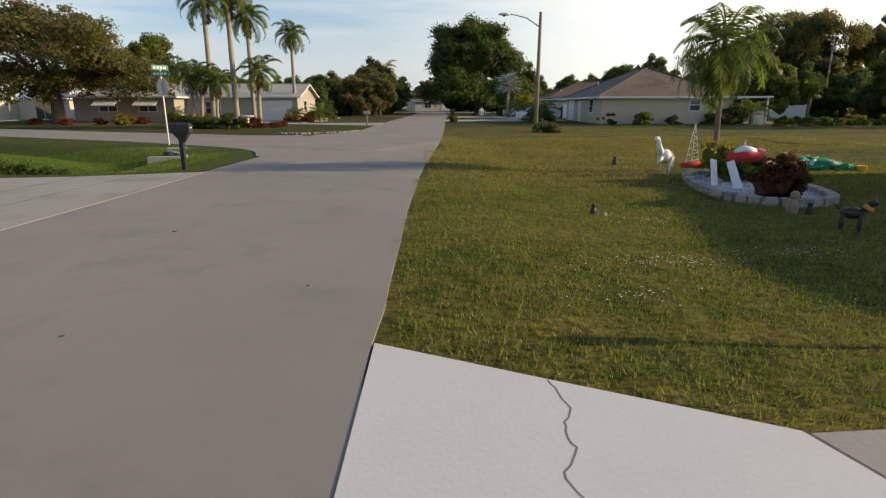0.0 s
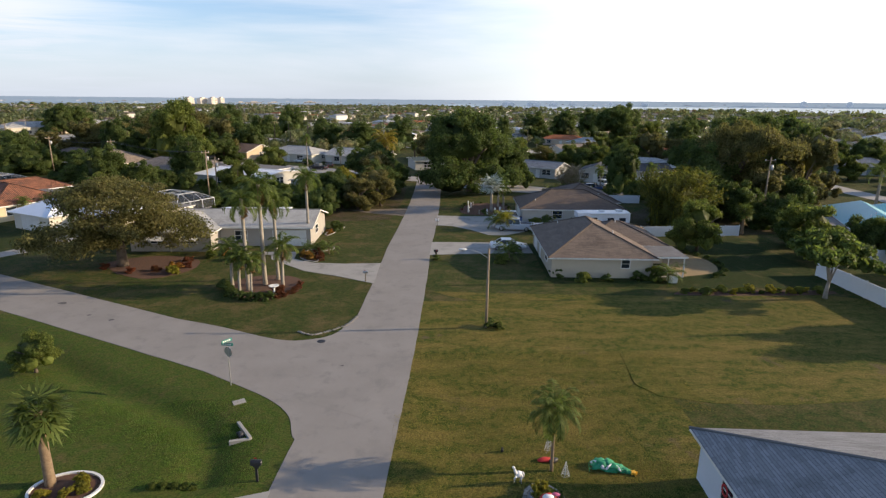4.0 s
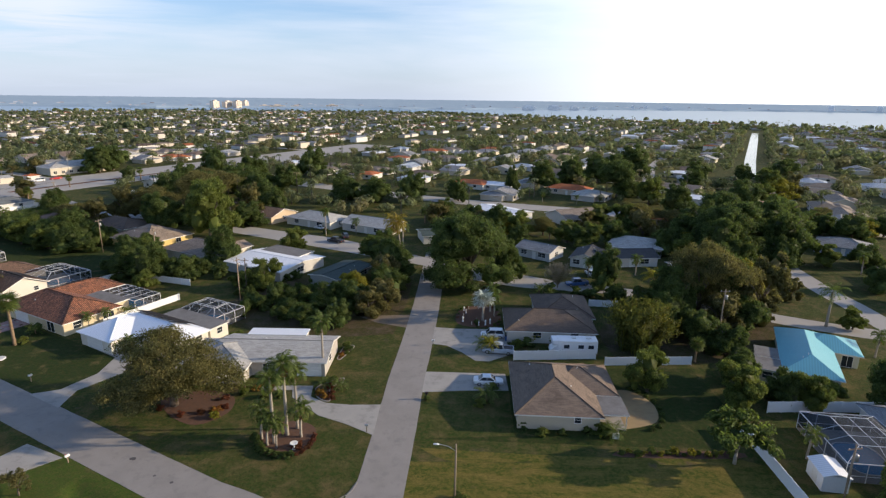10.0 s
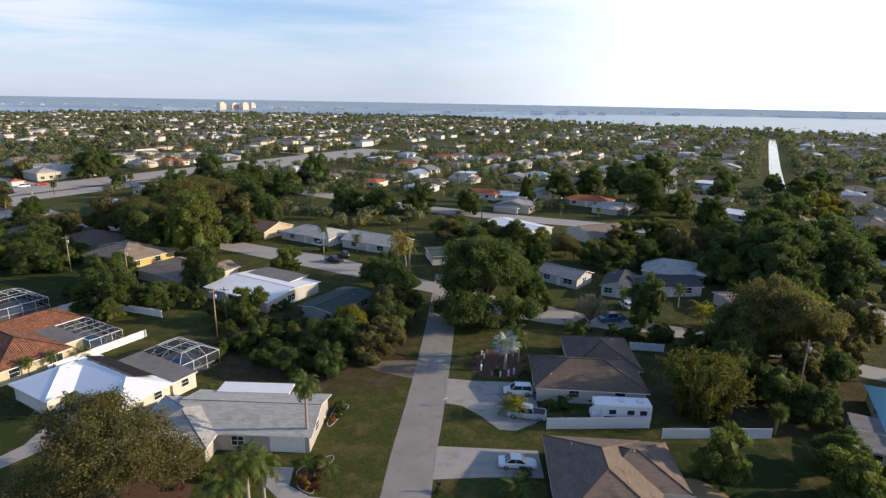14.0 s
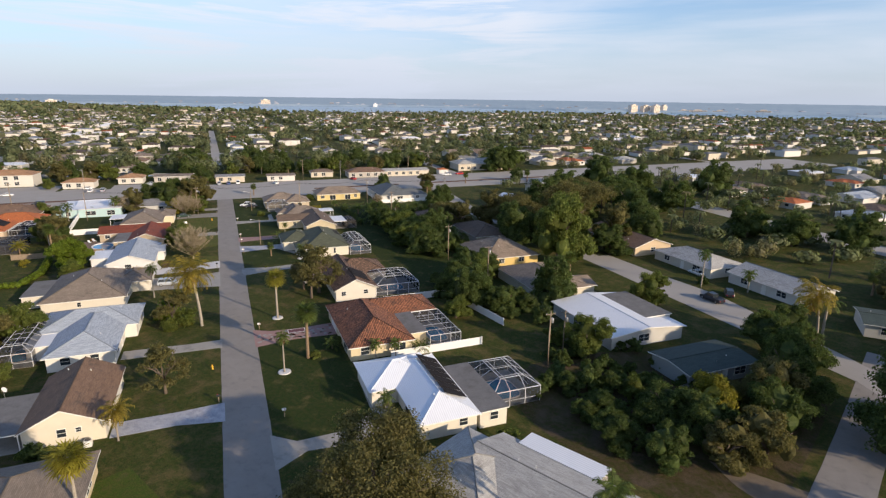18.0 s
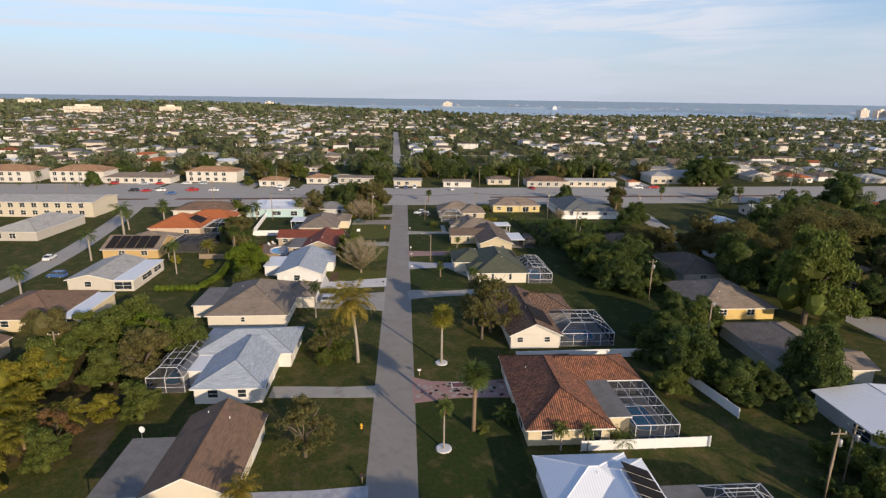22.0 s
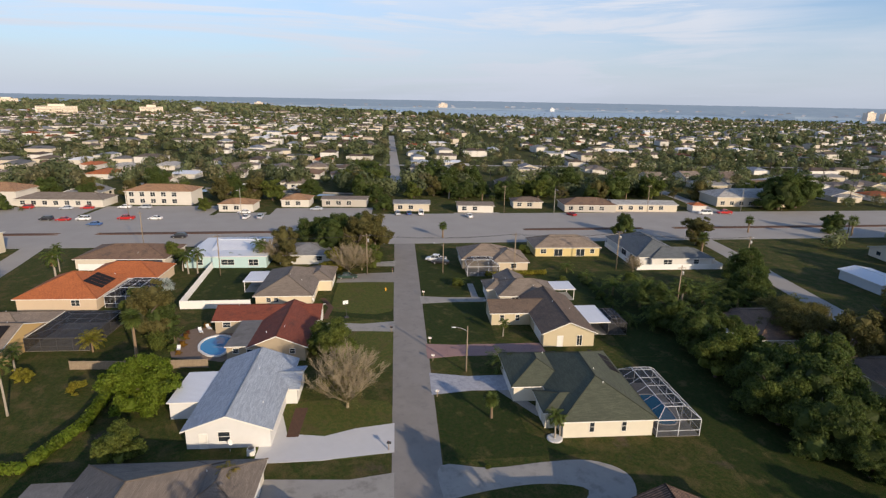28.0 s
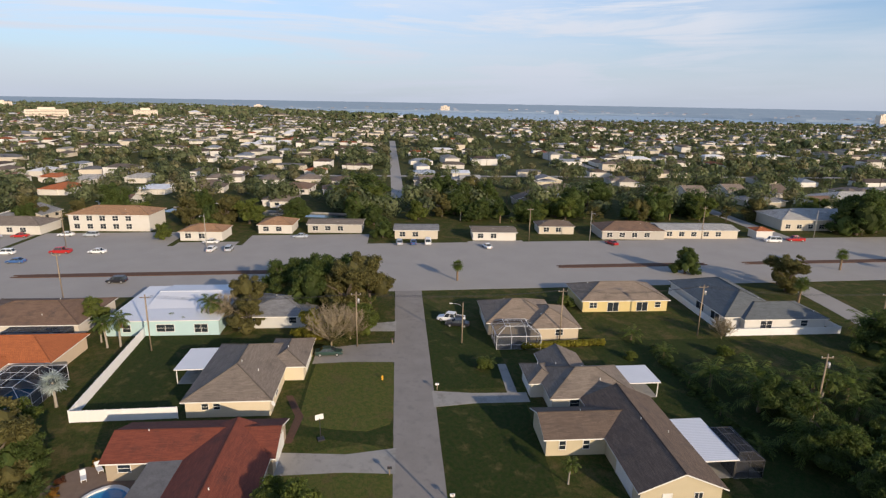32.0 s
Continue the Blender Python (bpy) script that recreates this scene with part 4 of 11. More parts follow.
house(pose(23.3, 63.3, 0, 0, 0, -3), "beige bungalow with a weathered brown hip roof beside the field",
      [("hip", -7.9, 4.6, -8.3, 8.3, 2.55, 24), ("hip", -3.0, 8.0, -2.0, 8.2, 2.5, 22), ("flat", 3.6, 8.2, -7.4, -2.2, 2.35, 0, M_FLAT_GREY, "porch")], (0.5, 0.44, 0.34), M_R_BEIGE,
      [(0, "S", 1.0, 0.9, 1.0, 1.2, W), (0, "W", -4, 1.5, 1.2, 1.0, W), (0, "W", 1, 1.0, 2.05, 0, "door"), (0, "W", 5, 2.4, 2.1, 0, "garage"), (1, "E", 4, 1.4, 1.2, 1.0, W)], ac=(6, -9), seed=1)
house(pose(26.2, 94.6, 0, 0, 0, -3), "long low house with a dark brown shingle roof",
      [("hip", -9.2, 8.4, -10.6, 1.5, 2.6, 22), ("hip", -2.6, 9.4, -3, 10.8, 2.55, 22)], (0.56, 0.53, 0.47), M_R_DARK,
      [(0, "S", -3, 1.5, 1.2, 1.0, W), (0, "S", 4, 1.5, 1.2, 1.0, W), (0, "W", -5, 4.6, 2.1, 0, "garage"), (1, "W", 7, 1.5, 1.2, 1, W)], seed=2)
house(pose(-25.6, 72.2, 0, 0, 0, -1), "grey-beige corner bungalow with a pale flat-pitched roof and white awnings",
      [("gable_x", -8.4, 11.4, -2.4, 8.7, 2.75, 15), ("hip", -12.6, -1.0, -5.6, 6.6, 2.7, 17), ("flat", -5.4, 5.4, 7.6, 10.6, 3.0, 0, M_FLAT_WHITE)], (0.40, 0.37, 0.33), M_R_LIGHT,
      [(1, "S", -8.5, 1.8, 1.1, 1.1, W), (1, "S", -4.3, 1.8, 1.1, 1.1, W), (0, "S", 1.4, 1.6, 1.3, 0.8, W), (0, "S", 8.0, 4.4, 2.1, 0, "garage"), (0, "E", 2, 1.5, 1.1, 1.1, W)], seed=3)
house(pose(60.5, 69.9, 0, 0, 0, -26), "cream house with a turquoise metal roof and flat grey addition",
      [("hip", 0, 8.8, 0, 20.6, 2.65, 24), ("hip", 3.4, 13.2, 12.2, 20.4, 2.6, 23), ("flat", -3.8, 0.4, -1.0, 4.2, 2.45, 0, M_FLAT_GREY), ("flat", -3.8, 0.4, 4.6, 9.4, 2.35, 0, M_FLAT_GREY, "porch")], (0.62, 0.58, 0.42), M_R_TEAL,
      [(0, "S", 2, 1.2, 1.2, 1.0, W), (0, "S", 6.2, 1.6, 1.2, 1.0, W), (0, "W", 14, 1.6, 1.2, 1.0, W), (2, "S", -2, 1.4, 1.1, 1.0, W), (1, "S", 11, 1.6, 2.0, 0.05, "slider")], seed=4)
house(pose(22.0, 13.3, 0, 0, 0, -4), "white-walled house with a grey shingle roof beside the decorated lawn",
      [("hip", -7.2, 9.0, -9.0, 7.2, 2.75, 21)], (0.66, 0.69, 0.74), M_R_GREY,
      [(0, "W", 3.4, 1.1, 1.3, 0.9, W), (0, "W", -3, 1.6, 1.3, 0.9, W), (0, "N", -1, 1.4, 1.2, 1, W)], seed=5)
house(pose(68.0, 50.4, 0, 0, 0, -6), "house with a grey shingle roof behind a long white fence", [("hip", -3.5, 12, -9, 9, 2.6, 20)], WHITE, M_R_GREY, [(0, "W", 0, 2, 1.2, 1, W)], seed=6)
# right-hand side of the second street
house(BM, "white house with a bright white metal hip roof and solar panels",
      [("hip", 20.9, 29.9, 73.0, 92.6, 2.7, 23), ("hip", 16.9, 28.2, 83.6, 93.8, 2.68, 22), ("flat", 29.6, 34.2, 73.2, 87.6, 2.55, 0, M_FLAT_GREY)], (0.67, 0.63, 0.54), M_R_WHITE,
      [(0, "S", 27.4, 1.2, 1.1, 1.1, W), (0, "W", 78.6, 3.6, 2.1, 0.1, "slider"), (1, "W", 89, 4.4, 2.1, 0, "garage"), (2, "S", 32, 1.2, 1.1, 1.1, W)], solar=[(25.9, 29.2, 76.6, 89.6, 4.66, 3.25, 7)], seed=7)
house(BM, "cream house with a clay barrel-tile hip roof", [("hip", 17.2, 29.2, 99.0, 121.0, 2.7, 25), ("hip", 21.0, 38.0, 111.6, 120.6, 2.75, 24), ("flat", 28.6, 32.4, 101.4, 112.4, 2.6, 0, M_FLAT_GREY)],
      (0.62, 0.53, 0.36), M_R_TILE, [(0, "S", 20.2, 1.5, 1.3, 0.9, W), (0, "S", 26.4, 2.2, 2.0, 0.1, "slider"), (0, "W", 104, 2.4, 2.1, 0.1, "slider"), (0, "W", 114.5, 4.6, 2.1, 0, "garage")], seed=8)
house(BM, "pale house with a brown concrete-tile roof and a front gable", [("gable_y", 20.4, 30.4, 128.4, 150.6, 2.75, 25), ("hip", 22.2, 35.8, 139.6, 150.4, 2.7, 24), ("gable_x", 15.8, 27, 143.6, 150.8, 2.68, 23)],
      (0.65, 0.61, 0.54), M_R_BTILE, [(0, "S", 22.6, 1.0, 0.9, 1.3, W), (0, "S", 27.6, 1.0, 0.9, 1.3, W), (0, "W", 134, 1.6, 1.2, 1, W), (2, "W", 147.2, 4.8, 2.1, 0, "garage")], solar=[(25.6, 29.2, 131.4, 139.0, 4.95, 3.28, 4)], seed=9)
house(BM, "cream house with a dark green shingle hip roof", [("hip", 19.0, 32.3, 166.0, 187.0, 2.75, 25), ("hip", 14.3, 24, 175.6, 187.2, 2.7, 24), ("hip", 17.2, 26, 168.4, 174.6, 2.65, 22)],
      (0.67, 0.63, 0.53), M_R_GREEN, [(0, "S", 23.4, 0.6, 1.5, 0.8, W), (0, "S", 27.8, 0.6, 1.5, 0.8, W), (1, "W", 181.4, 4.8, 2.1, 0, "garage"), (2, "W", 171.6, 1.2, 2.1, 0.05, "door")], solar=[(28.4, 31.8, 178.6, 184.6, 4.3, 2.85, 3)], seed=10)
house(BM, "cream house with a long brown shingle gable roof", [("gable_y", 23.6, 34.0, 194.2, 214.6, 2.75, 23), ("gable_x", 15.8, 27.5, 204.6, 212.4, 2.7, 22), ("flat", 33.6, 38.4, 199.4, 208.6, 2.5, 0, M_FLAT_WHITE, "porch")],
      (0.53, 0.46, 0.32), M_R_DARK, [(0, "S", 27.2, 1.0, 2.0, 0.05, "door"), (0, "S", 30.8, 0.9, 1.9, 0.2, "slider"), (1, "S", 18.4, 0.8, 1.2, 0.9, W), (1, "S", 21.5, 0.8, 1.2, 0.9, W), (0, "W", 199, 4.6, 2.1, 0, "garage")], seed=11)
house(BM, "cream house with a tan shingle roof of several hips", [("hip", 19.2, 32.6, 214.4, 224.6, 2.75, 25), ("gable_y", 20.4, 27.6, 219.0, 229.4, 2.8, 25), ("hip", 17.2, 22.5, 219.2, 226.2, 2.6, 24), ("flat", 32, 37.6, 218.6, 224.4, 2.5, 0, M_FLAT_WHITE, "porch")],
      (0.58, 0.53, 0.45), M_R_GREYTAN, [(0, "S", 23, 1.4, 1.1, 1.1, W), (0, "S", 27.6, 0.9, 2.0, 0.05, "door"), (2, "W", 222.7, 4.6, 2.1, 0, "garage")], ac=(30, 213.4), seed=12)
house(BM, "tan house with a brown shingle roof near the avenue", [("hip", 14.4, 29.0, 243.0, 255.6, 2.75, 23), ("hip", 22, 32.2, 240.0, 252, 2.7, 24)], (0.52, 0.44, 0.33), M_R_TAN, [(1, "S", 28, 1.4, 1.2, 1, W), (0, "W", 250, 4.6, 2.1, 0, "garage")], seed=13)
house(BM, "yellow house with a tan hip roof", [("hip", 36.8, 56.6, 254.4, 266.4, 2.75, 22)], (0.62, 0.50, 0.24), M_R_TAN, [(0, "S", 39.6, 1.6, 1.2, 0.9, W), (0, "S", 44, 2.4, 2.0, 0.1, "slider"), (0, "S", 50.5, 2.4, 2.0, 0.1, "slider"), (0, "S", 54, 1.2, 1.2, 0.9, W)], seed=14)
house(BM, "large pale house with a slate-grey hip roof and white fence", [("hip", 62.6, 77.6, 244.0, 268.0, 2.8, 23), ("hip", 66.0, 84.0, 242.6, 253, 2.75, 20)], (0.66, 0.65, 0.62), M_R_SLATE, [(0, "W", 248, 3, 2, 0.3, "slider"), (0, "W", 254, 3, 2, 0.3, "slider"), (1, "S", 71, 2.4, 1.6, 0.6, W), (1, "S", 79, 1.4, 1.2, 1, W)], seed=15)
house(BM, "low house with a flat white metal roof", [("gable_y", 62.2, 79.6, 87.2, 107.4, 2.7, 6), ("flat", 72, 80.4, 92, 106, 3.2, 0, M_FLAT_GREY)], (0.5, 0.49, 0.46), M_FLAT_WHITE, [(0, "S", 70, 2.4, 1.4, 0.8, W), (0, "W", 98, 3, 1.6, 0.5, W)], seed=16)
house(BM, "house with a tan hip roof and cream walls", [("hip", 62.4, 76.2, 113.6, 133.6, 2.7, 20), ("gable_x", 68, 78.4, 113.2, 121.4, 2.65, 17)], (0.6, 0.56, 0.46), M_R_TAN, [(0, "S", 72, 1.4, 1.2, 1, W)], seed=17)
house(BM, "yellow-walled house with a brown hip roof", [("hip", 62.8, 79.6, 140.6, 158.6, 2.7, 23)], (0.66, 0.48, 0.18), M_R_TAN, [(0, "S", 74, 1.6, 1.2, 1, W), (0, "S", 68, 1.6, 1.2, 1, W)], seed=18)
house(BM, "house with a dark brown hip roof among trees", [("hip", 70.6, 83, 163.6, 183.2, 2.7, 20)], (0.5, 0.46, 0.4), M_R_DARK, [(0, "S", 76, 1.6, 1.2, 1, W)], seed=19)
house(BM, "house with a brown shingle roof and a white porch", [("hip", 62, 80, 190, 206, 2.7, 18), ("flat", 58, 62.5, 192, 200, 2.5, 0, M_FLAT_WHITE)], (0.5, 0.46, 0.4), M_R_BROWN, [], seed=20)
house(BM, "low house with a pale blue-white roof", [("gable_y", 111.6, 121, 219, 233, 2.6, 10)], (0.55, 0.58, 0.6), M_FLAT_WHITE, [], seed=22)
# left-hand side of the second street
house(BM, "house with a brown-grey shingle hip roof and a white flat addition", [("hip", -30.0, -16.6, 60.0, 81.6, 2.7, 22), ("flat", -35, -29.6, 58, 75, 2.5, 0, M_FLAT_WHITE)], (0.58, 0.48, 0.30), M_R_GREYTAN,
      [(0, "N", -20, 1.4, 1.2, 1, W), (0, "E", 76.5, 2.6, 1.2, 0.9, W), (0, "E", 68, 4.6, 2.1, 0, "garage")], seed=23)
house(BM, "cream gabled house with a brown shingle roof", [("gable_y", -27.0, -16.8, 88.2, 104.6, 2.8, 26), ("flat", -32.2, -26.6, 88.6, 99.6, 2.6, 0, M_FLAT_GREY, "porch")], (0.67, 0.61, 0.5), M_R_BROWN,
      [(0, "S", -22.2, 1.0, 1.1, 1.2, W), (0, "S", -20.3, 0.6, 0.6, 1.6, W), (0, "E", 93, 2.4, 2.1, 0.1, "slider"), (0, "E", 100, 4.6, 2.1, 0, "garage")], ac=(-19.2, 87.5), seed=24)
house(BM, "white house with a pale blue shingle roof", [("hip", -29.8, -19.0, 111.6, 131.6, 2.72, 20), ("hip", -33.4, -17.0, 123.0, 134.4, 2.75, 20), ("flat", -33.6, -29.2, 117.4, 124.0, 2.5, 0, M_FLAT_WHITE)], (0.68, 0.66, 0.62), M_R_BLUE,
      [(0, "S", -22.4, 1.2, 1.2, 1, W), (0, "S", -26.6, 1.4, 1.2, 1, W), (0, "E", 115, 1.6, 1.3, 0.9, W), (0, "E", 119.6, 1.0, 2.05, 0.0, "door"), (1, "E", 128.6, 4.6, 2.1, 0, "garage")], seed=25)
house(BM, "pale house with a grey-brown hip roof and garage wing", [("hip", -37.2, -21.2, 140.2, 160.4, 2.75, 24), ("hip", -25.4, -17.4, 150.6, 160.6, 2.65, 22), ("flat", -41.6, -36.4, 146.0, 157.4, 2.55, 0, M_FLAT_GREY)], (0.64, 0.60, 0.52), M_R_GREYTAN,
      [(0, "S", -30, 0.7, 0.9, 1.2, W), (1, "E", 155.6, 4.8, 2.1, 0, "garage"), (0, "E", 145.5, 1.6, 1.4, 0.8, W), (2, "W", 152, 6, 1.4, 0.7, W)], seed=26)
house(BM, "white gabled house with a pale blue shingle roof", [("gable_y", -29.4, -18.0, 166.2, 186.4, 2.8, 20), ("gable_x", -22, -16.4, 176.6, 184.0, 2.6, 14), ("flat", -33.8, -28.8, 173.6, 182.6, 2.5, 0, M_FLAT_WHITE)], (0.66, 0.66, 0.66), M_R_BLUE,
      [(0, "S", -24.2, 1.4, 1.3, 1.0, W), (0, "S", -26.8, 0.9, 2.0, 0.05, "door"), (1, "E", 180.4, 4.2, 2.1, 0, "garage")], ac=(-20.6, 165.2), seed=27)
house(BM, "low house with a rust-red shingle roof beside a curved pool", [("gable_y", -27.6, -17.4, 190.6, 208.6, 2.75, 22), ("gable_x", -36.8, -16.8, 202.6, 211.4, 2.7, 20), ("flat", -31.2, -26.4, 191.2, 203.4, 2.6, 0, M_FLAT_GREY)], (0.40, 0.33, 0.24), M_R_RED,
      [(0, "S", -26.4, 2.2, 1.0, 1.2, W), (0, "S", -20, 0.8, 0.8, 1.4, W), (2, "S", -29.4, 0.9, 0.8, 1.4, W), (1, "S", -34.2, 1.4, 1.0, 1.2, W), (1, "E", 207, 4.6, 2.1, 0, "garage")], seed=28)
house(BM, "cream house with a tan hip roof beside a fenced yard", [("hip", -32.6, -20.0, 216.0, 235.4, 2.75, 23), ("hip", -24, -17.0, 226.4, 237.6, 2.65, 22), ("flat", -37.2, -32.2, 226.2, 234, 2.5, 0, M_FLAT_WHITE, "porch")], (0.66, 0.57, 0.42), M_R_GREYTAN,
      [(0, "S", -29.4, 0.9, 0.9, 1.2, W), (0, "S", -27.8, 0.9, 0.9, 1.2, W), (1, "E", 232, 4.6, 2.1, 0, "garage"), (0, "E", 221, 1.6, 1.3, 0.9, W)], seed=29)
house(BM, "pale turquoise house with a flat white roof", [("flat", -57, -36, 245.4, 266, 3.0, 0, M_FLAT_WHITE), ("gable_x", -52, -37, 252, 266.6, 3.1, 8)], (0.42, 0.58, 0.60), M_FLAT_WHITE, [(0, "S", -53, 1.4, 1.4, 0.8, W), (0, "S", -46, 3.2, 1.4, 0.8, W), (0, "S", -39.5, 2.4, 1.6, 0.6, W)], seed=30)
house(BM, "small grey house under the avenue trees", [("hip", -34, -19, 248, 262, 2.6, 14)], (0.55, 0.55, 0.53), M_R_GREY, [(0, "S", -30, 1.4, 1.2, 1, W), (0, "S", -23, 1.4, 1.2, 1, W)], seed=31)
# back row beyond the left-hand gardens
house(BM, "cream house with a rusty brown roof and a white screen porch", [("hip", -79.6, -64.4, 139.6, 156.2, 2.7, 20), ("flat", -65.2, -60.6, 140.4, 155, 2.5, 0, M_FLAT_WHITE)], (0.62, 0.52, 0.34), M_R_BROWN, [(0, "S", -74, 1.4, 1.2, 1, W), (1, "S", -63, 3, 1.8, 0.4, W)], seed=32)
house(BM, "pale pink house with a white and tan roof and porch windows", [("gable_y", -76, -65.2, 163, 181, 2.75, 14), ("flat", -65.6, -60.4, 162.8, 180, 2.6, 0, M_FLAT_WHITE)], (0.56, 0.52, 0.46), M_R_LIGHT, [(1, "S", -63, 3.8, 1.7, 0.5, W), (1, "E", 170, 5, 1.2, 1, W), (1, "E", 176, 4, 1.2, 1, W), (0, "S", -71, 1.4, 1.2, 1, W)], seed=33)
house(BM, "house with a red-brown gable roof at the end of the gardens", [("gable_y", -86, -67, 112, 131.8, 2.7, 18)], (0.58, 0.46, 0.3), M_R_BROWN, [(0, "E", 125, 1.4, 1.2, 1, W)], seed=34)
house(BM, "ochre house with a tan roof and black solar panels", [("gable_x", -81.6, -65.8, 189.8, 203.6, 2.75, 20), ("hip", -80, -66, 197, 209, 2.7, 20)], (0.52, 0.36, 0.16), M_R_TAN, [(0, "S", -76, 1.6, 1.2, 1, W), (0, "S", -70, 1.6, 1.2, 1, W)], solar=[(-80.4, -67.2, 190.4, 196.0, 2.98, 5.02, 5, "y")], seed=35)
house(BM, "house with a bright orange tile hip roof", [("hip", -80.0, -63.4, 215.6, 232, 2.75, 23), ("hip", -74, -57, 229.4, 241, 2.7, 22)], (0.58, 0.46, 0.34), M_R_ORANGE, [(0, "S", -68, 1.6, 1.2, 1, W)], solar=[(-68.4, -64.8, 220.6, 227, 4.87, 3.34, 4)], seed=36)
house(BM, "low house with a brown flat-pitched roof near the avenue", [("hip", -84, -61, 245, 260, 2.7, 16)], (0.6, 0.55, 0.48), M_R_BROWN, [(0, "S", -66, 2.4, 1.6, 0.4, W)], seed=37)
# houses beyond the cross street
for x, y, turn, w, d, kind, colour, roof, words in ((-41.6, 185.9, -28, 21, 12.6, "hip", (0.6, 0.57, 0.5), M_R_LIGHT, "pale bungalow with a grey roof beyond the cross street"), (-20.2, 177.3, -28, 20, 12.4, "gable_x", (0.6, 0.58, 0.54), M_R_LIGHT, "long pale bungalow with a grey roof beyond the cross street"),
                                                    (-66.2, 195, -28, 26, 14, "gable_x", (0.56, 0.44, 0.3), M_R_BROWN, "low house with a rusty brown gable roof"), (56, 140.4, 6, 17, 9.5, "gable_x", (0.62, 0.60, 0.56), M_R_CHAR, "bungalow wing with a dark charcoal roof and garage door"), (45.6, 139.8, -24, 8.6, 12.4, "gable_y", (0.62, 0.60, 0.56), M_R_CHAR, "bungalow with a dark charcoal roof and white trim"), (73.6, 128, 3, 17, 11, "gable_x", (0.5, 0.46, 0.4), M_R_TAN, "low house with a tan flat-pitched roof"),
                                                    (53.7, 196, 24, 17, 15, "gable_x", (0.62, 0.56, 0.48), M_R_GREYTAN, "pale house with a pinkish tan roof"), (66, 263, -30, 21, 12, "hip", (0.6, 0.5, 0.38), M_R_ORANGE, "house with an orange tile roof along the far avenue"),
                                                    (27, 204, -47, 22, 13, "gable_x", (0.6, 0.6, 0.58), M_FLAT_WHITE, "low house with a white metal roof"), (33, 273, -34, 18, 13, "gable_x", (0.6, 0.6, 0.58), M_FLAT_WHITE, "small white-roofed house along the far avenue"), (121, 239, -45, 20, 13, "gable_x", (0.62, 0.62, 0.6), M_FLAT_WHITE, "white-roofed house near the canal"),
                                                    (-21.4, 121.6, 62, 15, 9.4, "gable_x", (0.30, 0.32, 0.31), M_R_DKGREEN, "small house with a grey-green roof under trees"), (4, 165, 14, 16, 11, "gable_x", (0.56, 0.55, 0.5), M_R_DKGREEN, "long house with a dark grey-green roof behind the fig tree"), (129, 156, -37, 15, 12, "hip", (0.30, 0.37, 0.45), M_R_GREY, "blue-grey bungalow with a grey hip roof"), (127, 123, -12, 17, 12, "hip", (0.56, 0.54, 0.48), M_R_GREYTAN, "low house with a brown-grey roof beside the side street"), (133, 92, -8, 16, 12, "hip", (0.56, 0.54, 0.48), M_R_GREY, "pale house with a grey hip roof by the corner"), (33, 146.6, -40, 12, 9, "gable_x", (0.5, 0.5, 0.48), M_R_GREY, "grey-roofed house with a carport beyond the lawn")):
    pitch = 7 if roof in (M_FLAT_WHITE, M_R_TAN, M_R_DKGREEN) else 18
    house(pose(x, y, 0, 0, 0, turn), words, [(kind, -w / 2, w / 2, -d / 2, d / 2, 2.7, pitch)], colour, roof,
          [(0, "S", -w / 4, 1.8, 1.3, 0.9, W), (0, "S", 0.4, 1.0, 2.05, 0.0, "door"), (0, "S", w / 4, 2.4, 1.3, 0.9, W), (0, "E", 0, 1.6, 1.2, 1.0, W)], seed=int(w * d))
    KEPT.append((x, y))

# ---- plants ----
def leaf_cards(name, centres, normals, sizes, aspect, rng, material, blobs=()):
    """Many small leaf-shaped quads round given places, and rough inner masses."""
    n = len(centres)
    nrm = normals / (np.linalg.norm(normals, axis=1, keepdims=True) + 1e-9)
    nrm = nrm + rng.normal(0, 0.55, (n, 3))
    nrm /= np.linalg.norm(nrm, axis=1, keepdims=True) + 1e-9
    ref = rng.normal(0, 1, (n, 3))
    a = np.cross(nrm, ref)
    a /= np.linalg.norm(a, axis=1, keepdims=True) + 1e-9
    b = np.cross(nrm, a)
    s = sizes[:, None]
    p = np.stack([centres - a * s, centres - b * s * aspect * 0.9 + a * s * 0.1, centres + a * s, centres + b * s * aspect + nrm * s * 0.25], 1).reshape(-1, 3)
    faces = [tuple(range(4 * i, 4 * i + 4)) for i in range(n)]
    verts = [tuple(v) for v in p]
    for (c, r, sq) in blobs:
        bm = bmesh.new()
        blob(bm, c, r, sq, 0.35, float(rng.random() * 9), 2)
        k = len(verts)
        bm.verts.ensure_lookup_table()
        verts += [tuple(v.co) for v in bm.verts]
        faces += [tuple(k + v.index for v in f.verts) for f in bm.faces]
        bm.free()
    me = bpy.data.meshes.new(name)
    me.from_pydata(verts, [], faces)
    me.materials.append(material)
    return me


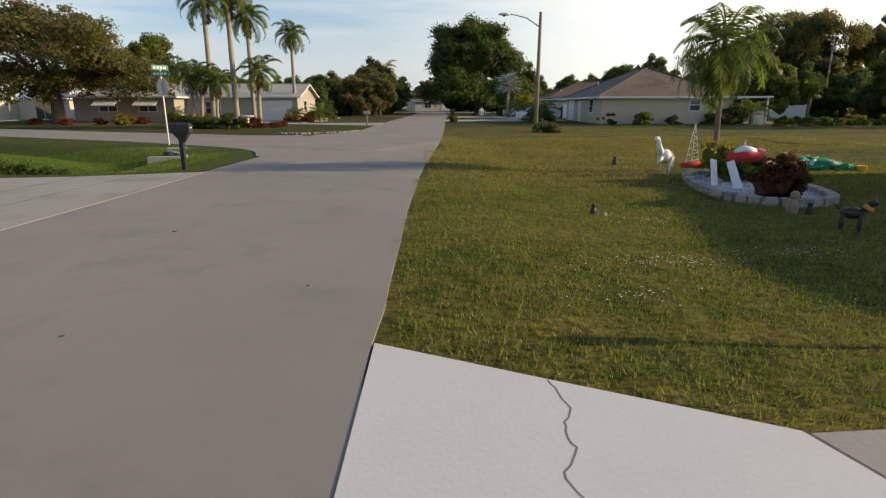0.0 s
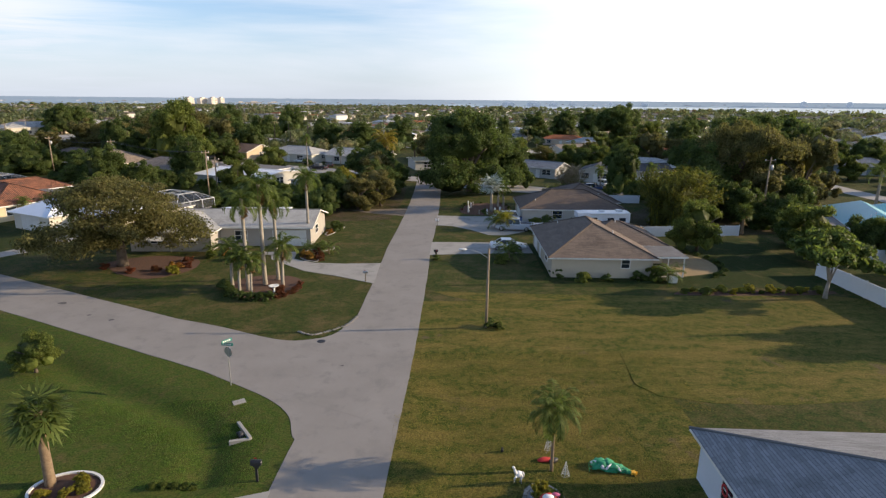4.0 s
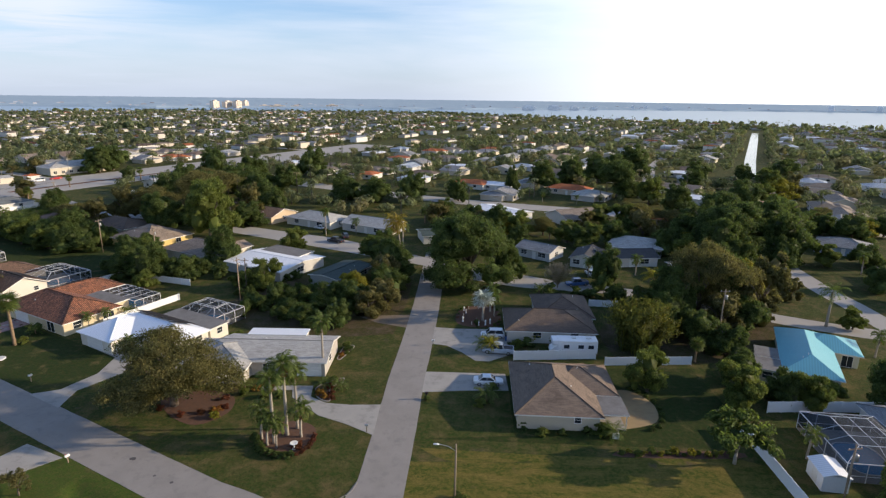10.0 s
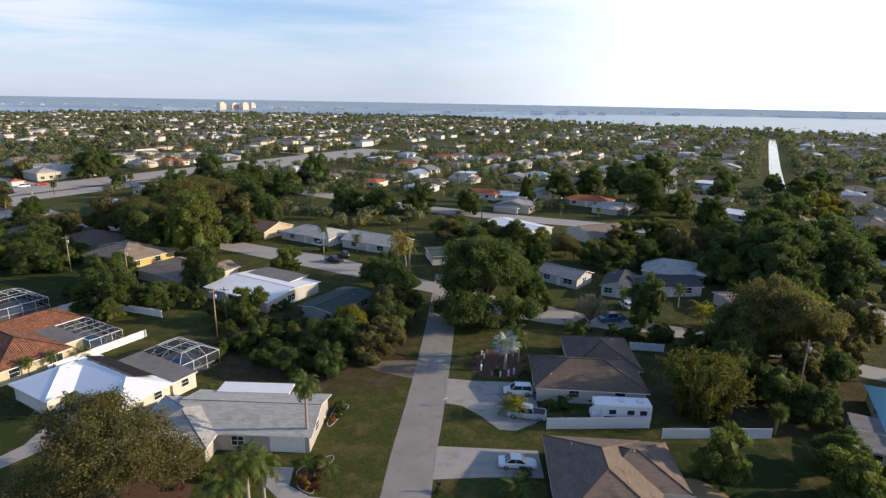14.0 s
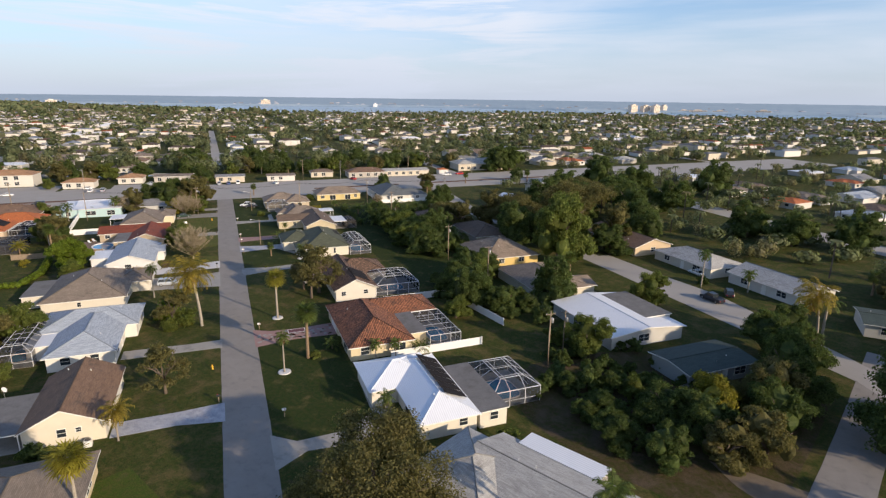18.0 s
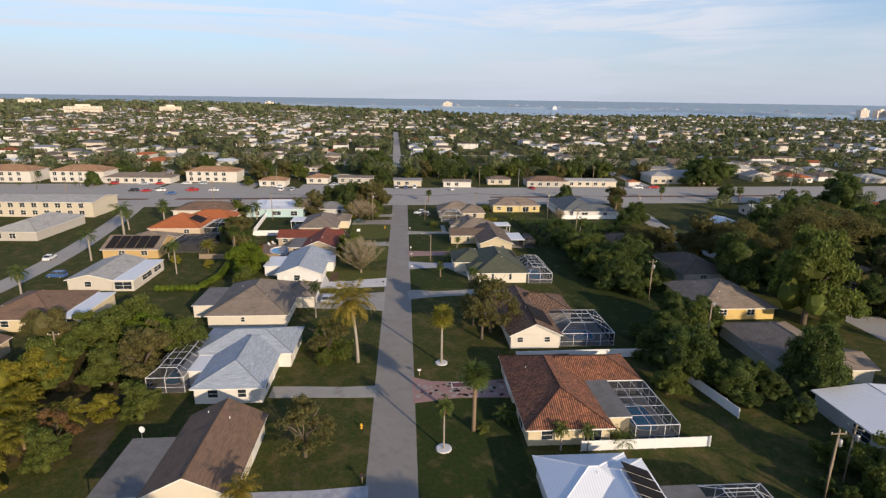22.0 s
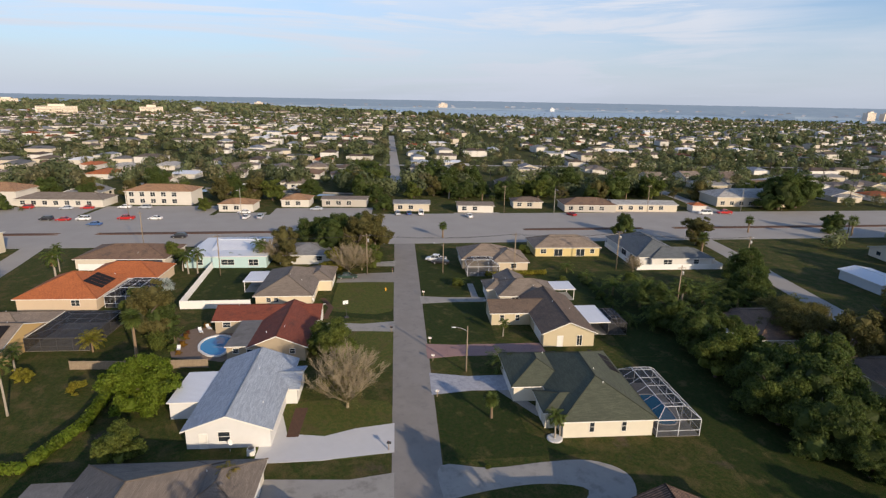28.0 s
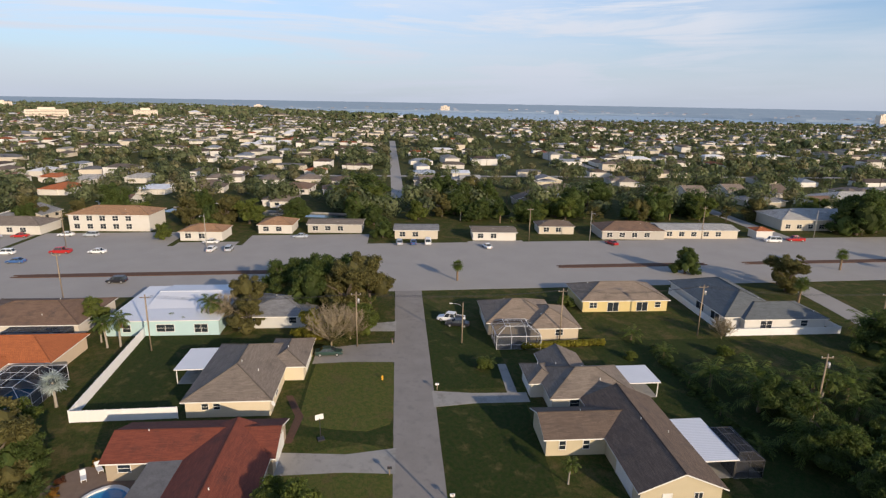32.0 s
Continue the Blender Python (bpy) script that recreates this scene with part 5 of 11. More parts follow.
def crown_mesh(seed, r, h, base, clumps, leaves, leaf, material, flat=0.8, gaps=0.0, spread=1.0, full=1.0):
    """A crown of several uneven masses, each hung with clumps of leaves: radius r, from base up to h."""
    rng = np.random.default_rng(seed)
    rz = (h - base) / 2
    masses = [((rng.normal(0, 0.08), rng.normal(0, 0.08), 0.42), 0.52)]
    count = 6 + seed % 3
    for i in range(count):
        th = 6.283 * i / count + rng.uniform(-0.45, 0.45)
        far, up = rng.uniform(0.4, 0.68), rng.uniform(-0.5, 0.5)
        masses.append(((math.cos(th) * far, math.sin(th) * far, up), rng.uniform(0.26, 0.44)))
    masses = [(c, q * full) for c, q in masses]
    cs, rs = [], []
    weight = np.array([m[1] ** 2 for m in masses])
    while len(cs) < clumps * 2:
        (mx, my, mz), mr = masses[rng.choice(len(masses), p=weight / weight.sum())]
        d = rng.normal(0, 1, 3)
        d /= np.linalg.norm(d)
        if d[2] < -0.35:
            d[2] *= -0.5
        q = np.array([mx, my, mz]) + d * mr * np.array([1, 1, 0.95]) * rng.uniform(0.72, 1.08)
        if any(np.linalg.norm(q - np.array(o)) < orad * 0.7 for o, orad in masses) and rng.random() < 0.85:
            continue
        cs.append(q)
        rs.append(rng.choice([0.10, 0.14, 0.18, 0.23]) * rng.uniform(0.85, 1.15))
    cs, rs = np.array(cs), np.array(rs)
    reach = np.percentile(np.hypot(cs[:, 0], cs[:, 1]) + rs * 0.7, 92)
    low, top = np.min(cs[:, 2] - rs * 0.8), np.max(cs[:, 2] + rs * 0.8)
    size = np.array([r / reach, r / reach, (h - base) / (top - low)])
    cs = (cs - np.array([0, 0, low])) * size + np.array([0, 0, base])
    rs = rs * r / reach * spread
    pick = rng.choice(len(cs), leaves, p=rs ** 2 / np.sum(rs ** 2))
    d = rng.normal(0, 1, (leaves, 3))
    d /= np.linalg.norm(d, axis=1, keepdims=True)
    d[:, 2] = np.where(d[:, 2] < -0.3, -d[:, 2] * 0.6, d[:, 2])
    pos = cs[pick] + d * (rs[pick] * rng.uniform(0.5, 1.12, leaves))[:, None] * np.array([1, 1, flat]) + rng.normal(0, 0.012 * r, (leaves, 3))
    inner = [] if gaps > 0.6 else [(tuple(c), q * 0.55, (1, 1, flat)) for c, q in zip(cs, rs) if q > 0.15 * r]
    if gaps <= 0.3:
        inner += [(tuple((np.array(o) - np.array([0, 0, low])) * size + np.array([0, 0, base])), q * r / reach * 0.66, (1, 1, size[2] / size[0])) for o, q in masses]
    return leaf_cards("crown", pos, d, leaf * rng.uniform(0.7, 1.5, leaves), 0.5, rng, material, inner)


def trunk_mesh(seed, r0, h, spread, limbs, material, lean=0.0, twigs=0):
    rng = random.Random(seed)
    bm = bmesh.new()
    fork = h * 0.38
    limb(bm, [(0, 0, -0.3), (lean * 0.3, 0, fork * 0.5), (lean, 0.05, fork)], [r0 * 1.35, r0, r0 * 0.8], 9)
    for i in range(limbs):
        th = 2 * math.pi * i / limbs + rng.uniform(-0.4, 0.4)
        s = spread * rng.uniform(0.6, 1.0)
        tip = (lean + math.cos(th) * s, math.sin(th) * s, h * rng.uniform(0.7, 0.95))
        mid = (lean + math.cos(th) * s * 0.45, math.sin(th) * s * 0.45, fork + (tip[2] - fork) * 0.6)
        limb(bm, [(lean, 0.05, fork * 0.92), mid, tip], [r0 * 0.6, r0 * 0.36, r0 * 0.1], 6)
        for _ in range(twigs):
            a = Vector(mid).lerp(Vector(tip), rng.random())
            d = Vector((rng.uniform(-1, 1), rng.uniform(-1, 1), rng.uniform(0.2, 1.3))).normalized()
            b = a + d * s * rng.uniform(0.25, 0.6)
            bar(bm, a, b, r0 * 0.13, 4, r0 * 0.03)
            for _ in range(5):
                a2 = a.lerp(b, rng.uniform(0.3, 1))
                d2 = (d + Vector((rng.uniform(-1, 1), rng.uniform(-1, 1), rng.uniform(-0.2, 0.8)))).normalized()
                bar(bm, a2, a2 + d2 * s * rng.uniform(0.12, 0.3), r0 * 0.045, 3, r0 * 0.015)
    me = bpy.data.meshes.new("trunk")
    bm.to_mesh(me)
    bm.free()
    me.materials.append(material)
    return me


def twig_fan(seed, spread, h):
    """A rounded fan of many fine branches from a short stem."""
    rng = random.Random(seed)
    bm = bmesh.new()
    limb(bm, [(0, 0, -0.3), (0.05, 0, 0.5), (0, 0.05, 1.0)], [0.26, 0.2, 0.16], 8)
    for i in range(34):
        th, lean = i * 2.39996, (i + 0.5) / 34
        a = Vector((0, 0, 0.7 + 0.3 * rng.random()))
        tip = Vector((math.cos(th) * spread * lean ** 0.6, math.sin(th) * spread * lean ** 0.6, h * (1.0 - 0.42 * lean ** 2) * rng.uniform(0.88, 1.0)))
        mid = a.lerp(tip, 0.5) + Vector((math.cos(th), math.sin(th), -0.2)) * 0.25 * lean
        limb(bm, [a, mid, tip], [0.075, 0.05, 0.012], 5)
        for _ in range(20):
            t = rng.uniform(0.25, 1.0)
            p = a.lerp(mid, t * 2) if t < 0.5 else mid.lerp(tip, t * 2 - 1)
            d = ((tip - a).normalized() + Vector((rng.uniform(-0.8, 0.8), rng.uniform(-0.8, 0.8), rng.uniform(-0.2, 0.6)))).normalized()
            q = p + d * rng.uniform(0.8, 1.9) * (1.2 - 0.5 * t)
            bar(bm, p, q, 0.02, 4, 0.008)
            for _ in range(9):
                p2 = p.lerp(q, rng.uniform(0.3, 1))
                d2 = (d + Vector((rng.uniform(-0.8, 0.8), rng.uniform(-0.8, 0.8), rng.uniform(-0.2, 0.7)))).normalized()
                bar(bm, p2, p2 + d2 * rng.uniform(0.35, 0.9), 0.013, 3, 0.006)
    me = bpy.data.meshes.new("trunk")
    bm.to_mesh(me)
    bm.free()
    me.materials.append(M_TWIG)
    return me


TREES = {}


def kind_of_tree(key, trunk, crown, label, category, group):
    TREES[key] = (trunk, crown, label, category, group)


def tree(key, x, y, size=1.0, turn=None, high=None, label=""):
    trunk, crown, text, category, group = TREES[key]
    turn = (x * 37.0 + y * 91.0) % 360 if turn is None else turn
    root = thing({"palm": "palm_tree", "tree": "tree", "shrub": "shrub"}[category], pose(x, y, lawn_z(x, y) - 0.03, 0, 0, turn), label or text, category, group)
    m = Matrix.Diagonal((size, size, size * (high or 1.0), 1))
    if trunk:
        share("trunk", trunk, root, m)
    share("crown", crown, root, m)
    return root


def btree(key, v, u, size=1.0, **kw):
    x, y = street(v, u)
    return tree(key, x, y, size, **kw)


kind_of_tree("oak", trunk_mesh(1, 0.42, 8, 5, 7, M_BARK), crown_mesh(1, 7.6, 9.4, 1.2, 95, 46000, 0.12, M_LEAF_OAK, 0.7, 0.7, 0.95, 1.1), "spreading oak with olive-brown leaves and dark limbs", "tree", "trees in the gardens")
kind_of_tree("broad", trunk_mesh(2, 0.26, 6, 3, 6, M_BARK), crown_mesh(2, 4.2, 7.4, 0.3, 42, 15000, 0.16, M_LEAF, 0.85), "leafy broad-crowned tree with mid-green leaves", "tree", "trees in the gardens")
kind_of_tree("broad2", trunk_mesh(3, 0.26, 6, 3, 6, M_BARK), crown_mesh(3, 3.8, 8.4, 0.2, 36, 11000, 0.17, M_LEAF_OAK, 0.9), "tall leafy tree with olive leaves", "tree", "trees in the gardens")
kind_of_tree("dark", trunk_mesh(4, 0.3, 7, 3, 6, M_BARK), crown_mesh(4, 4.6, 8.6, 0.0, 46, 17000, 0.16, M_LEAF_DARK, 0.9, 0.0, 1.0, 1.15), "dense tree with dark green leaves", "tree", "trees in the gardens")
kind_of_tree("dark2", trunk_mesh(5, 0.3, 7, 3, 6, M_BARK), crown_mesh(5, 5.0, 7.4, -0.1, 46, 17000, 0.16, M_LEAF_DARK, 0.85, 0.0, 1.0, 1.15), "dense rounded tree with dark green leaves", "tree", "trees in the gardens")
kind_of_tree("ficus", trunk_mesh(6, 0.6, 11, 6, 8, M_BARK), crown_mesh(6, 9.4, 15.0, 0.4, 110, 40000, 0.2, M_LEAF_DARK, 0.9, 0.0, 1.0, 1.35), "huge domed fig tree with glossy dark leaves", "tree", "large trees")
kind_of_tree("lime", trunk_mesh(7, 0.24, 5, 3, 6, M_BARK), crown_mesh(7, 4.6, 6.4, 0.1, 70, 24000, 0.16, M_LEAF_LIME, 0.75, 0.0, 1.0, 1.4), "rounded tree with bright lime-green leaves", "tree", "trees in the gardens")
kind_of_tree("yellow", trunk_mesh(8, 0.2, 5, 2.6, 6, M_BARK), crown_mesh(8, 3.8, 6.0, 0.1, 36, 13000, 0.16, M_LEAF_YELLOW, 0.85), "tree with sunlit yellow-green leaves", "tree", "trees in the gardens")
kind_of_tree("thin", trunk_mesh(9, 0.16, 5, 2.4, 6, M_BARK, 0, 3), crown_mesh(9, 2.8, 5.8, 1.4, 30, 5200, 0.12, M_LEAF_OAK, 0.9, 0.9), "thin young tree with sparse olive leaves", "tree", "trees in the gardens")
kind_of_tree("red_thin", trunk_mesh(16, 0.14, 5, 2.4, 6, M_BARK, 0, 3), crown_mesh(16, 2.8, 5.6, 1.2, 30, 4200, 0.13, M_LEAF_DRY, 0.9, 0.9), "thin tree with rusty drying leaves", "tree", "trees in the gardens")
kind_of_tree("bare", twig_fan(10, 4.4, 7.2), crown_mesh(10, 4.1, 7.2, 1.2, 60, 6500, 0.065, M_LEAF_OAK, 0.9, 0.9), "nearly leafless tree with a fan of pale twigs", "tree", "bare trees")
kind_of_tree("shrub", None, crown_mesh(11, 1.0, 1.25, -0.1, 26, 2200, 0.075, M_LEAF, 0.9), "rounded green garden shrub", "shrub", "shrubs in the gardens")
kind_of_tree("shrub_dark", None, crown_mesh(12, 1.0, 1.3, -0.1, 26, 2200, 0.075, M_LEAF_DARK, 0.9), "dark green rounded garden shrub", "shrub", "shrubs in the gardens")
kind_of_tree("shrub_red", None, crown_mesh(13, 0.8, 0.8, -0.1, 22, 1800, 0.065, M_LEAF_RED, 0.8), "low reddish-leaved garden shrub", "shrub", "shrubs in the gardens")
kind_of_tree("shrub_orange", None, crown_mesh(15, 0.9, 1.1, -0.1, 22, 1800, 0.075, M_LEAF_ORANGE, 0.9), "orange and yellow croton shrub", "shrub", "shrubs in the gardens")
kind_of_tree("shrub_yellow", None, crown_mesh(14, 1.1, 1.5, -0.1, 26, 2200, 0.08, M_LEAF_YELLOW, 0.9), "yellow-green rounded garden shrub", "shrub", "shrubs in the gardens")


def fronds_mesh(seed, count, length, droop, leaflets, width, material, top, rise=(0.9, -0.5), skirt=0, skirt_mat=None, fan=False):
    """Palm crown: arched ribs with leaflets on both sides, or round fans on stalks; dead leaves hang below."""
    rng = random.Random(seed)
    verts, faces, mats = [], [], []

    def quad(a, b, c, d, mi=0):
        k = len(verts)
        verts.extend((tuple(a), tuple(b), tuple(c), tuple(d)))
        faces.append((k, k + 1, k + 2, k + 3))
        mats.append(mi)

    def one(th, up, ln, mi):
        out = Vector((math.cos(th), math.sin(th), 0))
        side = Vector((-math.sin(th), math.cos(th), 0))
        p = Vector(top)
        pts = [p.copy()]
        ang = up
        n = 8
        for i in range(n):
            p = p + (out * math.cos(ang) + Vector((0, 0, 1)) * math.sin(ang)) * ln / n
            ang -= droop * (0.5 + i / n) / n
            pts.append(p.copy())
        if fan:
            hub, tipdir = pts[3], (pts[4] - pts[3]).normalized()
            quad(pts[0] + side * 0.02, pts[0] - side * 0.02, hub - side * 0.02, hub + side * 0.02, mi)
            for k in range(leaflets):
                a = (k / (leaflets - 1) - 0.5) * 4.2
                d = tipdir * math.cos(a) + side * math.sin(a)
                tip = hub + d * ln * 0.5 * rng.uniform(0.85, 1.1) - Vector((0, 0, ln * 0.16 * rng.random()))
                sd = (side * math.cos(a) - tipdir * math.sin(a)) * width
                quad(hub, hub.lerp(tip, 0.55) + sd, tip, hub.lerp(tip, 0.55) - sd, mi)
            return
        for a, b in zip(pts, pts[1:]):
            quad(a + side * 0.03, a - side * 0.03, b - side * 0.02, b + side * 0.02, mi)
        for k in range(leaflets):
            t = 0.12 + 0.88 * k / leaflets
            i = min(n - 1, int(t * n))
            base = pts[i].lerp(pts[i + 1], t * n - i)
            fwd = (pts[i + 1] - pts[i]).normalized()
            ll = length * 0.26 * (1.1 - abs(t - 0.45) * 1.1) * rng.uniform(0.85, 1.1)
            for s in (-1, 1):
                d = (side * s + fwd * 0.55 - Vector((0, 0, rng.uniform(0.35, 0.75)))).normalized()
                w = fwd * width
                quad(base - w * 0.5, base + d * ll * 0.5 - w, base + d * ll, base + d * ll * 0.5 + w, mi)
    for i in range(count):
        t = i / (count - 1)
        one(i * 2.39996 + rng.uniform(-0.2, 0.2), rise[0] + (rise[1] - rise[0]) * t + rng.uniform(-0.1, 0.1), length * rng.uniform(0.85, 1.08), 0)
    for i in range(skirt):
        one(i * 2.39996, -1.0 + rng.uniform(-0.25, 0.1), length * rng.uniform(0.6, 0.8), 1)
    me = bpy.data.meshes.new("crown")
    me.from_pydata(verts, [], faces)
    me.materials.append(material)
    me.materials.append(skirt_mat or material)
    me.polygons.foreach_set("material_index", mats)
    return me


def palm_trunk(r, h, material, bend=0.0, rings=9, swell=1.25):
    bm = bmesh.new()
    pts = [(bend * (i / rings) ** 2, 0, h * i / rings - (0.3 if i == 0 else 0)) for i in range(rings + 1)]
    limb(bm, pts, [r * (swell if i == 0 else 1.0 - 0.25 * i / rings + 0.05 * (i % 2)) for i in range(rings + 1)], 8)
    me = bpy.data.meshes.new("trunk")
    bm.to_mesh(me)
    bm.free()
    me.materials.append(material)
    return me


kind_of_tree("queen", palm_trunk(0.17, 8.2, M_PALE_BARK), fronds_mesh(1, 20, 2.35, 2.5, 24, 0.05, M_LEAF_PALM, (0, 0, 8.1), (1.4, -0.5), 2, M_LEAF_DRY), "tall queen palm with a slim pale trunk", "palm", "palms in the gardens")
kind_of_tree("queen_short", palm_trunk(0.16, 4.0, M_PALE_BARK, 0.3), fronds_mesh(2, 18, 2.1, 2.4, 22, 0.05, M_LEAF_PALM, (0.3, 0, 3.95), (1.4, -0.5), 2, M_LEAF_DRY), "short queen palm with arching green fronds", "palm", "palms in the gardens")
kind_of_tree("coconut", palm_trunk(0.18, 7.6, M_PALE_BARK, 1.1), fronds_mesh(3, 30, 3.8, 1.9, 30, 0.05, M_LEAF_COCO, (1.1, 0, 7.5), (1.2, -0.6), 5, M_LEAF_DRY), "leaning coconut palm with yellowing fronds", "palm", "palms in the gardens")
kind_of_tree("fan", palm_trunk(0.2, 8.4, M_PALE_BARK), fronds_mesh(4, 40, 2.9, 1.6, 13, 0.09, M_LEAF_YELLOW, (0, 0, 8.3), (1.3, -0.7), 6, M_LEAF_DRY, True), "tall fan palm with a smooth pale trunk", "palm", "palms in the gardens")
kind_of_tree("sabal", palm_trunk(0.26, 4.2, M_FRAYED_BARK, 0.1, 9, 1.1), fronds_mesh(5, 32, 2.2, 1.9, 12, 0.08, M_LEAF_PALM, (0.1, 0, 4.15), (1.35, -0.7), 7, M_LEAF_DRY, True), "stout cabbage palm with a rough brown trunk", "palm", "palms in the gardens")
kind_of_tree("rough_fan", palm_trunk(0.3, 8.6, M_FRAYED_BARK), fronds_mesh(14, 42, 3.0, 1.7, 13, 0.1, M_LEAF_PALM, (0, 0, 8.5), (1.3, -0.6), 6, M_LEAF_DRY, True), "tall fan palm with a rough brown trunk", "palm", "palms in the gardens")
kind_of_tree("silver", palm_trunk(0.24, 4.4, M_PALE_BARK), fronds_mesh(6, 22, 3.0, 1.3, 13, 0.10, M_LEAF_SILVER, (0, 0, 4.3), (1.3, -0.4), 0, None, True), "silver-blue fan palm with stiff round leaves", "palm", "palms in the gardens")
kind_of_tree("royal", palm_trunk(0.28, 7.4, M_PALE_BARK), fronds_mesh(7, 16, 3.4, 1.9, 22, 0.05, M_LEAF_PALM, (0, 0, 7.6), (1.2, -0.3), 0, None), "royal palm with a thick smooth grey trunk", "palm", "palms in the gardens")
kind_of_tree("bush_palm", palm_trunk(0.12, 1.0, M_FRAYED_BARK), fronds_mesh(8, 18, 2.0, 1.8, 14, 0.04, M_LEAF_PALM, (0, 0, 1.0), (1.3, -0.1), 0, None), "low bushy palm with arching fronds", "palm", "palms in the gardens")
kind_of_tree("gold_palm", palm_trunk(0.14, 2.2, M_FRAYED_BARK), fronds_mesh(9, 24, 2.7, 1.7, 18, 0.05, M_LEAF_YELLOW, (0, 0, 2.1), (1.35, -0.1), 0, None), "bushy palm with golden-green fronds", "palm", "palms in the gardens")
kind_of_tree("pygmy", palm_trunk(0.085, 3.1, M_FRAYED_BARK, 0.15), fronds_mesh(10, 36, 1.75, 2.1, 24, 0.026, M_LEAF_PALM, (0.15, 0, 3.05), (1.3, -0.8), 14, M_LEAF_COCO), "small date palm with drooping fronds and dry tips", "palm", "palms in the gardens")


def bamboo(seed, r, h, culms, material):
    """A fountain of arching culms, feathered from near the ground to their drooping tips."""
    rng = np.random.default_rng(seed)
    bm = bmesh.new()
    pos, nor = [], []
    for i in range(culms):
        th, k = rng.uniform(0, 6.28), rng.uniform(0.0, 0.5) * r
        lean = rng.uniform(0.1, 0.62) * r
        hh = h * rng.uniform(0.55, 1.0) * (1 - 0.25 * k / r)

        def at(s):
            out = k + lean * s ** 2.4
            return (math.cos(th) * out, math.sin(th) * out, hh * (s - 0.2 * s ** 4))
        limb(bm, [at(q) for q in (0, 0.35, 0.7, 1.0)], [0.07, 0.06, 0.045, 0.02], 4)
        for _ in range(120):
            p = at(rng.uniform(0.06, 1.0))
            pos.append((p[0] + rng.normal(0, 0.3), p[1] + rng.normal(0, 0.3), max(0.1, p[2] + rng.normal(0, 0.3))))
            nor.append((math.cos(th), math.sin(th), 0.25))
    me = bpy.data.meshes.new("trunk")
    bm.to_mesh(me)
    bm.free()
    me.materials.append(M_LEAF_YELLOW)
    return me, leaf_cards("crown", np.array(pos), np.array(nor), rng.uniform(0.18, 0.36, len(pos)), 0.22, rng, material, [((0, 0, h * 0.3), r * 0.45, (1, 1, h / r * 0.5))])


_t, _c = bamboo(3, 5.0, 8.6, 130, M_LEAF_BAMBOO)
kind_of_tree("bamboo", _t, _c, "dense feathery clump of golden bamboo", "shrub", "large plants")
_t, _c = bamboo(4, 2.6, 4.2, 34, M_LEAF)
kind_of_tree("banana", _t, _c, "thicket of banana plants and palms", "shrub", "large plants")

